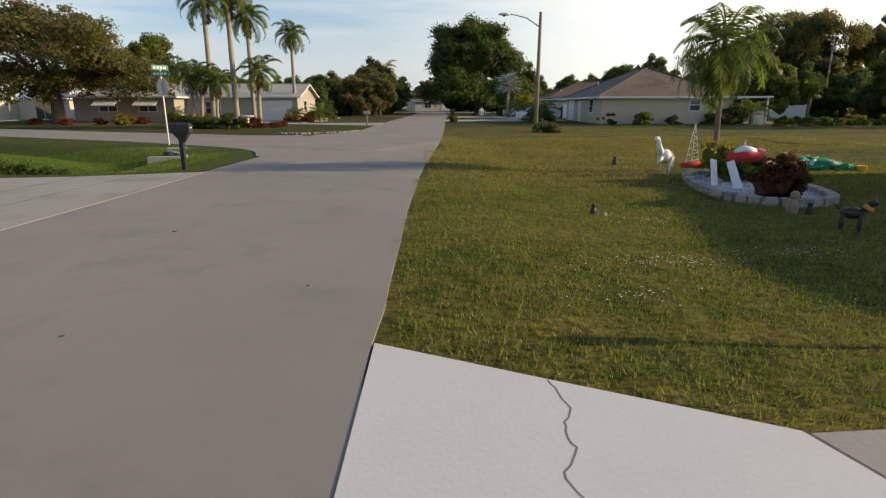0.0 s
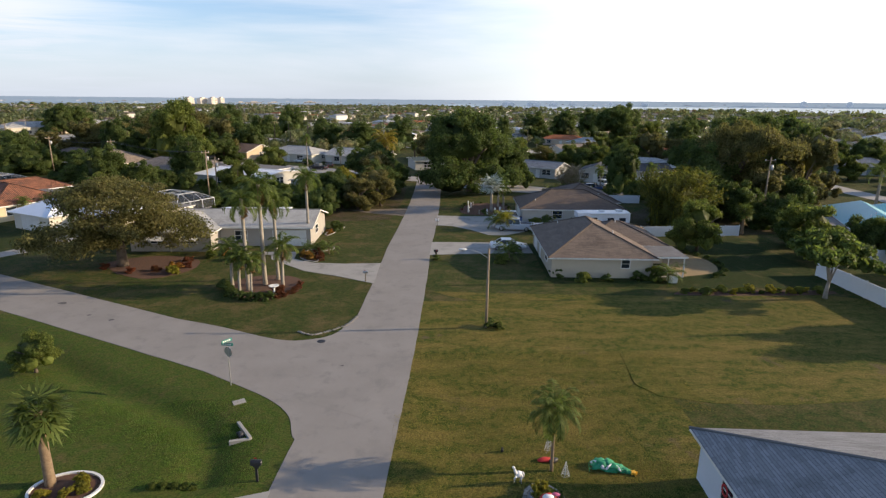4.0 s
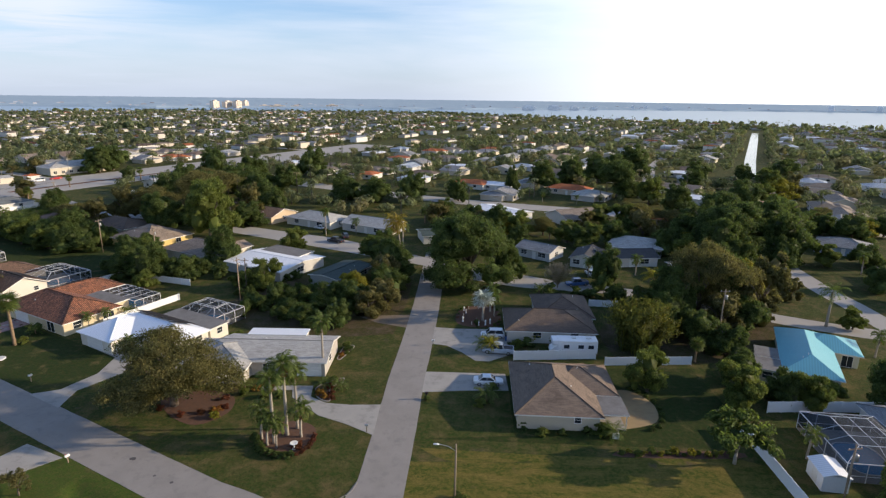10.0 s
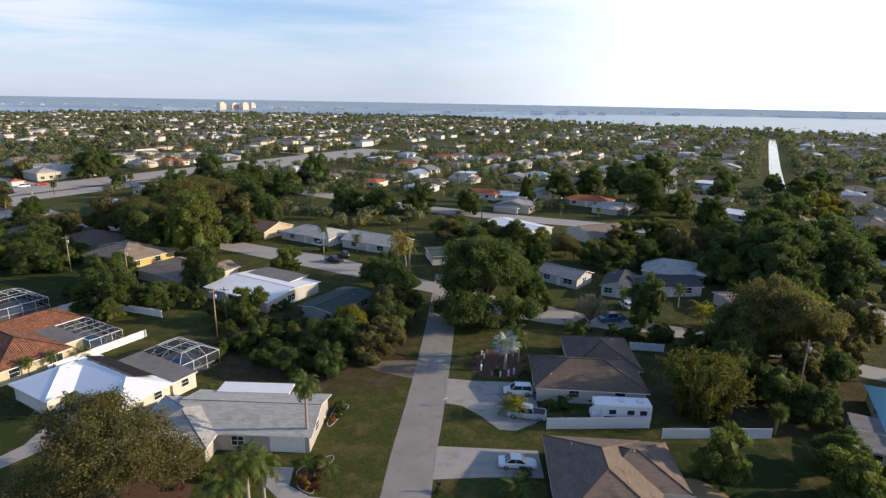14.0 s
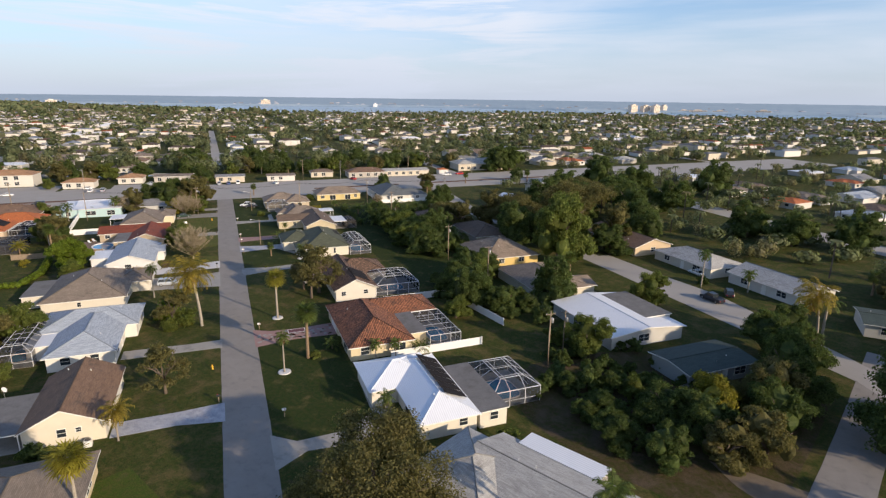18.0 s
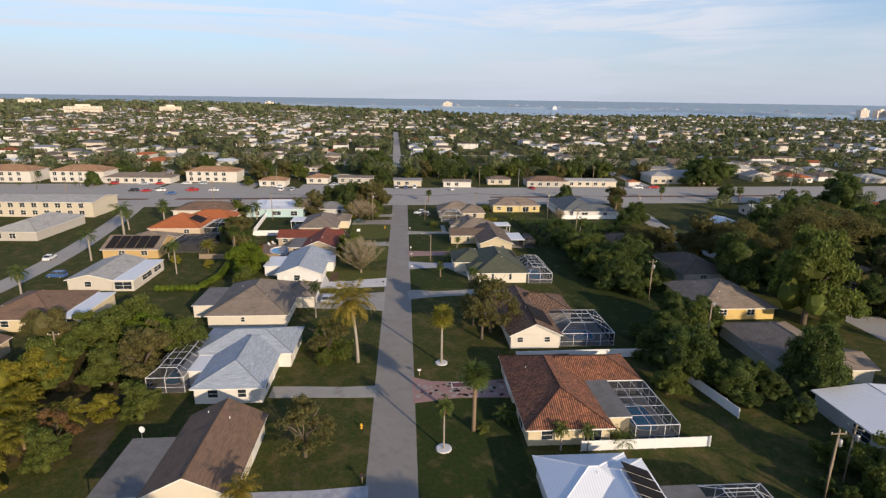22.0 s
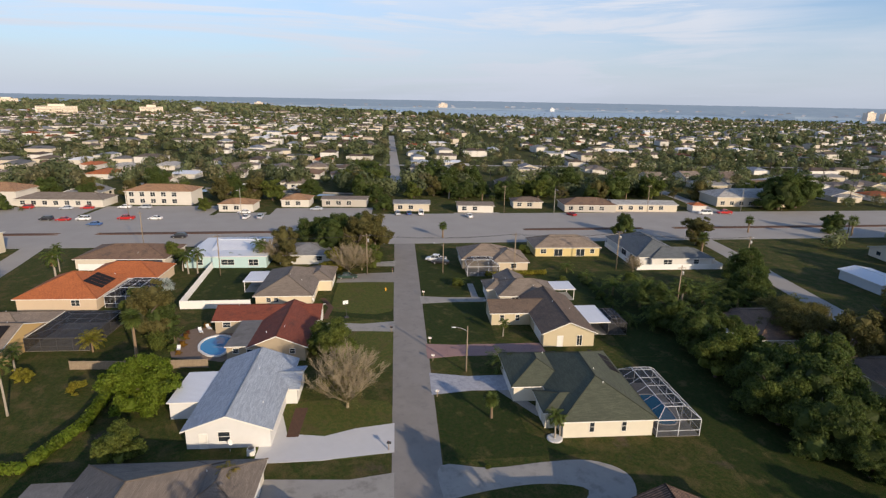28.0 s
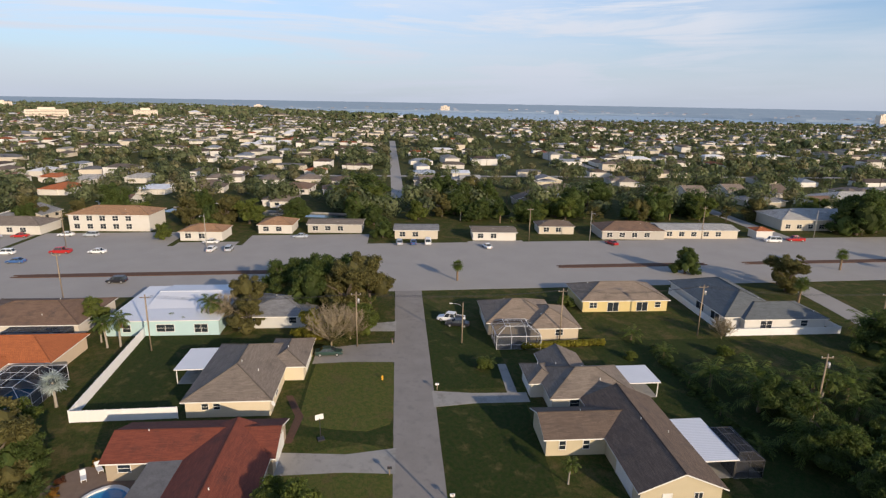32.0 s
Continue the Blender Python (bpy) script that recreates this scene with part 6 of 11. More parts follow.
# round the junction and the first street
tree("oak", -35.4, 60.6, 1.26, high=0.92)
for x, y, k, s in ((-17.6, 51.4, "queen", 1.2), (-16.4, 53.4, "queen", 1.34), (-15.4, 55.0, "queen", 1.12), (-19.6, 52.4, "queen_short", 1.1), (-18.4, 51.0, "queen_short", 1.0),
                   (-17.0, 50.4, "queen_short", 0.9), (-14.4, 53.0, "queen_short", 1.15), (-15.2, 71.0, "queen", 1.18), (-11.6, 66.0, "bush_palm", 0.9)):
    tree(k, x, y, s)
for x, y, k, s in ((-17.5, 92.4, "dark", 0.8), (-23.5, 92.0, "dark2", 0.75), (-11.4, 96.6, "broad2", 0.95), (-7.6, 100.6, "broad2", 1.1), (-14.8, 100.8, "dark", 1.0), (-29.5, 94.8, "dark2", 0.8),
                   (-20.6, 101, "dark2", 1.0), (-8.4, 109.6, "dark", 1.15), (-16.4, 107, "yellow", 1.15), (-6.6, 118.8, "dark2", 1.0), (-26.2, 105.4, "broad", 1.0), (-34.8, 100.4, "dark2", 0.85), (-9.6, 124, "broad", 1.0),
                   (-45.4, 114.4, "broad", 0.95), (-60.8, 120, "dark", 0.95), (-72.8, 126.0, "dark2", 0.95), (-67, 112, "broad", 0.8), (-38, 96, "dark2", 0.7), (-30.4, 113, "dark2", 0.5), (-46.4, 120.6, "dark2", 0.6),
                   (-33.6, 81.6, "shrub", 2.0), (-78, 178, "broad", 1.7), (-68, 190, "broad2", 1.3), (-92, 172, "dark", 1.2), (-35.6, 170.4, "shrub_dark", 1.8), (-8.2, 152.4, "royal", 0.95), (-12.6, 143.6, "dark2", 0.8),
                   (11.0, 119.6, "ficus", 1.2), (21.5, 126, "dark", 0.9), (13.0, 95.4, "silver", 1.12), (15.6, 97.8, "queen_short", 1.1), (14.9, 100.6, "queen_short", 1.3), (11.6, 93.6, "shrub_dark", 0.8),
                   (13.4, 80.6, "gold_palm", 0.9), (12.4, 81.4, "bush_palm", 1.3), (20.6, 83.0, "shrub_dark", 1.5), (18.6, 82.8, "shrub", 1.2), (11.6, 63.0, "bush_palm", 1.3), (10.6, 61.8, "shrub", 1.0), (13.0, 66.6, "shrub_dark", 1.0),
                   (32.8, 117.6, "bare", 0.85), (29.6, 111.6, "shrub_dark", 1.5), (36.4, 112.4, "shrub_dark", 1.7), (27.6, 113.2, "bush_palm", 1.2), (41.2, 82.8, "bamboo", 1.4), (56.6, 118.0, "gold_palm", 1.5),
                   (59.4, 99.0, "oak", 1.1), (66.0, 103.0, "dark", 1.15), (71.6, 97.6, "broad2", 1.15), (53.6, 96.4, "dark", 1.1), (49.6, 90.6, "dark2", 0.9), (93, 150, "ficus", 1.12), (83, 141, "dark", 1.3), (104, 146, "dark2", 1.4),
                   (84.5, 95.0, "royal", 1.05), (84.0, 80.5, "queen_short", 1.1), (37.6, 66.8, "broad", 0.72), (50.2, 62.6, "broad", 0.75), (53.6, 69.4, "dark2", 0.6), (57.6, 64.4, "dark2", 0.55), (49.8, 77.6, "sabal", 0.9),
                   (52.6, 49.8, "queen_short", 0.95), (60.8, 62.4, "broad", 0.6), (66.0, 65.4, "shrub", 2.2), (58.8, 38.0, "dark2", 0.9), (54.2, 36.6, "broad", 0.7), (74, 63, "dark2", 0.8),
                   (18.8, 54.4, "shrub", 0.9), (21.6, 54.5, "shrub_dark", 0.7), (25.2, 54.9, "shrub_dark", 0.9), (27.2, 55.0, "shrub", 1.3), (16.3, 56.2, "shrub_dark", 1.0), (28.4, 54.0, "bush_palm", 1.1)):
    big = k in ("dark", "dark2", "broad", "broad2", "oak")
    low = x < -4 and 85 < y < 130
    s *= 0.6 if -50 < x < -24 and 90 < y < 124 else 1
    tree(k, x, y, s * (0.88 if low and big else 1.12 if big else 1), high=0.95 if low else 1.45 if big and 55 < x < 75 and 95 < y < 105 else 1.22 if big else 1.0)
slab("leaf_litter", smooth_line([(-5, 88), (-20, 86), (-38, 91), (-44, 104), (-34, 120), (-14, 128), (-4.4, 126), (-3.6, 108), (-5, 88)], 3), -0.008, M_LITTER, 0.1, None, "brown leaf litter under the dense trees", "leaf litter")
slab("leaf_litter", smooth_line([(36, 78), (52, 77), (66, 84), (76, 98), (70, 108), (54, 108), (42, 98), (36, 90), (36, 78)], 3), -0.008, M_LITTER, 0.1, None, "brown leaf litter round the bamboo and trees", "leaf litter")
slab("leaf_litter", smooth_line([street(-36, 100), street(-62, 102), street(-64, 134), street(-42, 140), street(-38, 132), street(-38.6, 112), street(-36, 100)], 3), -0.008, M_LITTER, 0.1, None, "brown leaf litter in the wooded back garden", "leaf litter")
# many-stemmed tree at the field's edge
_t = trunk_mesh(21, 0.2, 5.2, 1.5, 5, M_PALE_BARK, 0.4)
_c = crown_mesh(22, 4.3, 7.0, 3.2, 30, 4200, 0.26, M_LEAF_PALM, 0.8, 0.4)
kind_of_tree("screw", _t, _c, "many-stemmed tree with a dome of strap leaves", "tree", "trees in the gardens")
tree("screw", 42.6, 48.6, 1.0)
tree("queen_short", -46.5, 36.4, 0.9)
tree("sabal", -18.4, 20.4, 1.0)
tree("broad", -27.6, 33.2, 0.42)
tree("thin", -44.0, 40.6, 0.6)
tree("shrub", -26.4, 24.8, 1.7)
tree("pygmy", 8.1, 21.4, 1.08, high=1.16)
for x, y in ((-20.5, 63.6), (-22.5, 63.2), (-26, 64.2), (-13.2, 66.4), (-12.6, 64.8), (-12.2, 63.2)):
    tree("shrub_red" if x > -15 else "shrub", x, y, 0.8)
# garden beds
for pts_, words in (([(-15.4, 66.1), (-14.6, 67.6), (-11.8, 69.7), (-11.5, 68.3), (-13.1, 66.5), (-12.4, 62.4), (-14.5, 63.4), (-15.4, 66.1)], "curved mulch bed with crotons beside the drive"), ([(-14.0, 76.8), (-13.6, 81.8), (-11.8, 82.1), (-12.6, 79.0), (-13.4, 76.4), (-14.0, 76.8)], "mulch bed along the corner house")):
    slab("flower_bed", smooth_line(pts_, 4), -0.002, M_SOIL, 0.1, None, words, "flower bed")
    root_ = thing("bed_edging", pose(0, 0, 0), "low pale brick edging round a mulch bed", "edging", "bed edgings")
    bm = bmesh.new()
    line_ = smooth_line(pts_, 4)
    for a, b in zip(line_, line_[1:]):
        bar(bm, (*a, 0.03), (*b, 0.03), 0.07, 4)
    part("kerb", bm, M_CONCRETE, root_)
for x, y, k, q in ((-14.4, 64.4, "shrub_orange", 0.9), (-13.4, 63.4, "shrub_orange", 0.8), (-14.2, 66.4, "bush_palm", 0.8), (-13.0, 68.2, "shrub", 0.9), (-12.6, 79.6, "shrub_dark", 1.1), (-13.0, 81.0, "shrub", 1.0), (-13.4, 77.8, "shrub_orange", 0.7), (-28.4, 58.6, "shrub_orange", 1.0), (-28.0, 57.4, "shrub_yellow", 0.7), (-24.6, 65.4, "shrub_orange", 0.9), (-22.6, 65.8, "shrub_dark", 0.8), (-26.6, 65.9, "bush_palm", 0.8)):
    tree(k, x, y, q)
slab("flower_bed", smooth_line([(-34.5, 57.4), (-30, 55.4), (-26.6, 58.8), (-27.6, 63.4), (-33, 65), (-38, 62), (-34.5, 57.4)], 4), -0.004, M_SOIL, 0.1, None, "mulched flower bed under the oak", "flower bed")
for x, y in ((-27.6, 60), (-28.4, 62.6), (-30.4, 58.4), (-37, 59.4), (-33.2, 57.8)):
    tree("shrub_red", x, y, 0.8)
BED = smooth_line([(-20.8, 52.4), (-18.2, 49.0), (-14.6, 48.4), (-12.4, 51.2), (-13.0, 55.2), (-16.0, 56.8), (-19.4, 55.6), (-20.8, 52.4)], 4)
slab("flower_bed", BED, -0.004, M_SOIL, 0.1, None, "palm island bed with mulch and low hedge", "flower bed")
for k in range(15):
    p = BED[k % len(BED)]
    if k < 9:
        tree("shrub_dark", p[0] * 0.94 - 1.0, p[1] * 0.96 + 2.1, 0.75)
    else:
        tree("shrub_red", p[0] * 0.94 - 1.0, p[1] * 0.96 + 2.1, 0.55)
tree("shrub_red", -14.4, 50.6, 1.0)
slab("flower_bed", smooth_line([(28.2, 50.8), (43.4, 51.2), (43.4, 49.6), (28.4, 49.6), (28.2, 50.8)], 3), -0.004, M_SOIL, 0.1, None, "long mulched planting strip along the field", "flower bed")
for k in range(15):
    tree("shrub_yellow" if k % 2 else "shrub", 28.6 + k * 1.02, 50.3 + 0.3 * math.sin(k * 2.1), 0.5 + 0.15 * math.sin(k * 3.7))
slab("sand_patch", smooth_line([(31, 56), (36, 58), (37.2, 63), (34.6, 67), (31, 66), (30.6, 60), (31, 56)], 4), -0.004, mat("sandy_soil", (0.34, 0.25, 0.13), (0.27, 0.19, 0.10), scale=0.8, fine=18, space="World", rough=1), 0.1, None, "bare sandy yard patch", "sand")
for k in range(9):
    th = -1.3 + k * 0.32
    tree("shrub_dark", 33.6 + 4.0 * math.cos(th), 61.6 + 6.0 * math.sin(th), 0.5)

# along the second street: v, u, kind, size
for v, u, k, s in ((-15.8, 87.4, "coconut", 0.66), (-17.2, 71.8, "fan", 1.0), (-6.4, 124.6, "coconut", 1.5), (7.9, 123.8, "fan", 1.06), (11.0, 103.4, "rough_fan", 1.0), (6.6, 99.4, "queen", 0.78), (-11, 98.6, "thin", 1.35), (-11.6, 126.4, "thin", 1.3),
                   (-12.8, 130.6, "lime", 0.55), (-9.4, 126.4, "banana", 0.95), (-12.0, 124.0, "banana", 0.7), (-24.4, 85.6, "shrub_dark", 2.2), (18.4, 80.6, "queen_short", 0.85), (-16.6, 145.2, "queen", 0.85), (-20.4, 157.0, "coconut", 0.46), (-9.6, 175.6, "bare", 1.22),
                   (10.8, 171.8, "sabal", 0.72), (18.4, 166.4, "queen_short", 0.85), (19.2, 166.9, "queen_short", 0.7), (16.2, 133.4, "thin", 1.6), (18.4, 136.4, "thin", 2.0), (15.4, 140, "thin", 1.3), (20, 103.6, "queen_short", 0.7), (21.8, 98.4, "queen_short", 0.8), (25.2, 98.0, "queen_short", 0.75), (30.0, 98.8, "bush_palm", 1.2),
                   (15.6, 105.6, "bush_palm", 1.0), (17.4, 108, "shrub_dark", 1.0), (12.2, 103.2, "shrub", 1.0), (8.6, 160.8, "shrub", 0.4), (-13.4, 192.0, "broad", 0.75), (-15.4, 194, "broad", 0.6), (-12, 190, "shrub", 1.5), (17.6, 199.6, "queen_short", 0.7), (15.0, 186.2, "bush_palm", 1.7), (12.1, 229.2, "shrub", 1.5), (12.6, 230.2, "bush_palm", 0.9),
                   (-48.6, 91.4, "gold_palm", 1.6), (-51.4, 93.6, "gold_palm", 1.7), (-47.4, 97.6, "gold_palm", 1.5), (-50.2, 99.4, "gold_palm", 1.6), (-54.2, 97.6, "gold_palm", 1.8), (-45.4, 93.0, "shrub_yellow", 1.6), (-41.8, 98.6, "broad", 0.6), (-52.4, 104.4, "gold_palm", 1.7), (-39.6, 119.6, "broad2", 0.95), (-36.6, 126.8, "broad", 0.85), (-47.6, 126.0, "broad", 1.0), (-62.6, 118, "yellow", 0.9), (-55.6, 110, "yellow", 1.1),
                   (-58.4, 101, "gold_palm", 1.8), (-56.6, 92, "gold_palm", 1.7), (-62, 95, "yellow", 0.8), (-52.4, 118, "broad", 0.9), (-43.6, 130.6, "lime", 0.9), (-41.4, 136.6, "gold_palm", 1.1), (-55.8, 128, "lime", 0.8), (-38.6, 177.6, "lime", 0.95), (-36.2, 164.0, "broad", 0.6), (-56.0, 175.8, "queen", 0.95), (-50.2, 182, "shrub_yellow", 1.3),
                   (-48.2, 203, "broad2", 1.0), (-50.6, 207.4, "broad", 0.85), (-46.4, 193.4, "rough_fan", 0.85), (-54.8, 196, "gold_palm", 1.1), (-51.6, 220.4, "silver", 0.9), (-54.2, 240.6, "queen_short", 1.2), (-56.4, 243, "queen_short", 1.0), (-61.6, 252, "broad", 0.6), (-44.6, 248.4, "bush_palm", 1.6),
                   (-83.4, 188.6, "royal", 0.95), (-86.2, 213.6, "royal", 1.25), (-84, 160.6, "queen_short", 1.4), (-82.6, 235.4, "queen_short", 1.6), (-90, 225, "queen_short", 1.5), (-86, 243, "queen", 0.8), (-70, 206, "bush_palm", 1.5), (-60, 186, "shrub_yellow", 1.4),
                   (-13.4, 255.0, "broad2", 1.25), (-20.6, 258.4, "dark", 1.1), (-8.6, 260.0, "broad2", 1.2), (-15, 263, "dark2", 1.2), (-25, 262, "oak", 0.6), (-33, 256, "broad2", 0.9), (-36.6, 250.4, "bare", 0.85), (-14.6, 240.0, "bare", 1.0), (-11.4, 242.6, "bare", 0.8), (-18.6, 242.4, "yellow", 0.8), (-9.0, 245.6, "broad", 0.7), (12.4, 277.6, "sabal", 1.0),
                   (46, 131, "dark2", 0.55), (60.6, 160.8, "dark", 1.0), (61.2, 168.6, "dark2", 1.0), (50.4, 77.6, "dark", 0.95), (58.6, 84.0, "dark2", 0.4), (60.2, 196, "dark2", 0.9), (62.6, 205, "dark", 0.9), (50.6, 128.8, "dark2", 1.1), (56.4, 137.6, "dark", 1.0), (55.4, 131, "broad", 1.1), (57.4, 91.6, "broad", 0.55), (53.0, 75.5, "dark2", 0.75), (54, 66.8, "broad", 0.9),
                   (47.6, 70, "dark2", 0.8), (58.4, 74, "dark", 0.6), (62.5, 66.4, "broad2", 0.9), (51.4, 86, "dark", 0.6), (44.6, 80, "dark2", 0.6), (70, 60, "dark", 1.0), (85.2, 103.4, "broad", 0.85), (88, 76, "dark2", 0.9), (81, 128.4, "sabal", 1.2),
                   (55.4, 177, "dark2", 1.1), (56.6, 186, "dark", 1.15), (51, 170, "dark2", 1.15), (49.6, 182, "broad", 1.1), (53.8, 192, "dark", 1.05), (50, 203, "bush_palm", 2.6), (54, 208, "queen_short", 1.2), (50.6, 214, "bush_palm", 2.6), (47.4, 221.6, "bush_palm", 2.2), (53.6, 220, "bush_palm", 2.6), (60, 214, "queen_short", 1.3),
                   (66, 216, "bush_palm", 2.4), (71.6, 195.6, "oak", 0.85), (93.4, 181, "oak", 1.35), (88.2, 190, "broad2", 1.3), (76.4, 216, "dark2", 0.9), (58, 198, "dark", 1.0), (64, 176, "dark", 1.0), (88, 168, "dark", 1.0), (132.4, 199, "oak", 1.5), (124, 188, "dark", 1.4), (140, 178, "dark", 1.5), (118, 205, "dark2", 1.4), (150, 200, "dark2", 1.5), (135, 220, "dark", 1.3), (104, 142, "dark2", 1.0),
                   (74.0, 281.6, "dark", 0.7), (93.4, 272, "thin", 1.4), (88.8, 258, "sabal", 1.2), (90, 240, "bush_palm", 2.4), (86, 232, "dark2", 0.9), (34.6, 258, "shrub", 2), (60, 240, "bare", 0.55), (38.6, 232, "shrub", 1.2), (42, 240, "bush_palm", 1.3), (150, 283, "dark", 0.75), (120, 284, "sabal", 1.1)):
    big = k in ("dark", "dark2", "broad", "broad2", "yellow", "lime")
    row = 38 < v < 64 and 120 < u < 212
    if 42 < v < 75 and 58 < u < 95:
        s *= 0.5
    btree(k, v, u, s * ((0.72 if u > 183 else 0.9) if row and big else 1.15 if big else 1), high=1.0 if row else 1.08 if big else 1.0)


for v, u, k, s in ((48.4, 116.4, "dark", 1.2), (52, 162, "dark", 1.0), (50.8, 168, "broad", 1.0), (58, 163, "dark2", 1.0), (64, 160, "dark2", 0.7), (53, 174.6, "dark2", 1.05), (54.6, 156.4, "dark2", 0.7), (60, 134.4, "dark", 0.9), (45.6, 124.6, "dark2", 0.7), (58.4, 110.6, "dark2", 0.5), (58.0, 104, "dark", 0.5), (57.0, 114.2, "dark2", 0.6), (57.9, 170.2, "dark", 1.25), (56.7, 177.3, "dark2", 1.05), (53.2, 183.5, "broad", 1.15), (51.2, 190.5, "dark", 1.0),
                   (51.3, 201.5, "dark2", 0.9), (52.5, 211.3, "dark2", 0.9), (71.5, 192.3, "oak", 0.9), (74.3, 184.8, "broad2", 1.3), (79.9, 206.9, "gold_palm", 1.4), (63.6, 211, "bush_palm", 2.2), (72.2, 212.6, "bush_palm", 2.2), (62.5, 218.6, "bush_palm", 2.2), (70.4, 219.4, "bush_palm", 2.3), (56.2, 232.2, "shrub", 1.6),
                   (113, 177, "oak", 1.75), (93.5, 168, "dark2", 1.1), (123, 150, "dark", 1.3), (132, 164, "dark2", 1.5), (-48.2, 134.5, "broad", 1.2), (-53.9, 132, "broad", 0.95), (-44.3, 118.6, "broad", 0.9), (-54.3, 117, "yellow", 1.2), (-57, 127.4, "broad2", 1.2), (-35.6, 109.6, "broad", 0.72), (-40.6, 108.8, "yellow", 0.6),
                   (-43.0, 101.8, "red_thin", 1.0), (-43.6, 105.3, "gold_palm", 1.3), (-51.4, 108.6, "gold_palm", 1.4), (-47, 102, "gold_palm", 1.3), (-58, 105.6, "gold_palm", 1.4), (-28, 266.4, "dark2", 1.2), (-22, 268, "dark", 1.2), (-31.3, 247.6, "broad2", 0.9), (-38.7, 248.4, "queen_short", 1.4), (-52.1, 241, "queen_short", 1.3),
                   (-62.8, 188.5, "queen_short", 1.0), (160, 326, "dark", 2.0), (170.6, 330, "dark2", 2.0), (154.4, 279, "sabal", 1.3), (92, 267, "broad2", 1.1), (138.3, 223, "dark", 1.7), (180, 252, "dark", 2.0), (168, 207, "dark", 2.1), (171, 189, "dark2", 1.7), (162, 145, "dark", 1.5), (165, 131, "dark2", 1.5), (178, 121, "dark", 1.6), (220, 216, "dark", 2.0)):
    btree(k, v, u, s)
for x, y, k, s in ((88, 160, "dark", 1.7), (107, 163, "dark", 1.9), (118, 172, "dark2", 1.8), (100, 174, "ficus", 1.0), (84, 166, "dark2", 1.2), (86.5, 252, "ficus", 1.15), (38.2, 172.6, "oak", 0.65), (61.3, 187.6, "broad", 1.1), (58.8, 160.6, "dark2", 1.0), (69, 164, "broad2", 1.4), (37.8, 266, "dark", 0.8),
                   (56, 278, "dark", 1.7), (72, 288, "dark", 1.8), (88.8, 299, "dark", 1.9), (104, 318, "dark2", 1.9), (121.7, 334, "dark", 2.2), (15.5, 187, "dark2", 1.0), (23.4, 181, "dark2", 1.15), (62, 108, "dark", 1.0), (79.1, 116.6, "yellow", 1.25), (53.7, 84.6, "dark", 0.85), (60, 90, "broad2", 1.1), (66, 92.6, "dark2", 0.9), (57, 81, "dark2", 0.75), (49, 93, "dark2", 0.8),
                   (-8.6, 148, "coconut", 1.25), (-9.4, 133, "dark2", 1.0), (-9.2, 114, "broad2", 1.1), (-13.8, 111.6, "oak", 0.5), (202, 318, "dark", 1.5), (216, 336, "dark2", 1.5), (172, 280, "broad", 1.5), (146, 300, "dark", 1.5), (136, 286, "dark2", 1.3), (95.8, 235, "broad", 1.6), (101.5, 216, "dark", 1.5),
                   (159, 242, "yellow", 1.8), (146, 236, "broad", 1.3), (131, 219, "dark", 1.6), (172, 256, "broad2", 1.5), (10.4, 237, "dark", 1.2), (11.5, 176, "dark2", 1.0), (28, 160.6, "dark", 0.8), (47.6, 157.4, "dark2", 0.85), (72, 150, "dark", 1.1), (86.8, 135, "dark", 1.1), (42.5, 126.4, "queen_short", 1.0), (55.6, 128.6, "queen_short", 1.1), (50, 128.4, "queen_short", 0.9),
                   (30.6, 114.2, "shrub_dark", 1.8), (89, 93.6, "broad", 0.62), (86.2, 110.6, "broad2", 0.7), (112, 118, "dark", 0.9), (113, 140, "broad", 0.9), (118, 132, "queen_short", 1.3), (124, 139, "dark2", 0.9), (138, 142, "broad2", 1.2), (141, 120, "dark", 1.2), (118, 108, "broad", 1.0), (140, 168, "dark2", 1.2), (116, 172, "broad", 0.9), (125, 176, "queen_short", 1.5), (134, 182, "queen_short", 1.6), (146, 172, "yellow", 1.2), (120, 96, "dark2", 0.8), (-35.2, 168, "queen", 1.0), (-25.6, 171.4, "queen_short", 1.1), (-13, 160, "queen_short", 1.0), (38.4, 111, "shrub_dark", 1.5), (40, 110.4, "shrub_dark", 2.0), (44.6, 108.6, "dark2", 0.55), (47.6, 100.6, "dark2", 0.8), (50.4, 106, "shrub_dark", 2.2), (19, 86.6, "shrub", 1.2), (22.4, 85.4, "gold_palm", 0.6), (25, 85.6, "shrub", 1.3)):
    tree(k, x, y, s, high=2.0 if (x, y) == (37.8, 266) else 1.05)
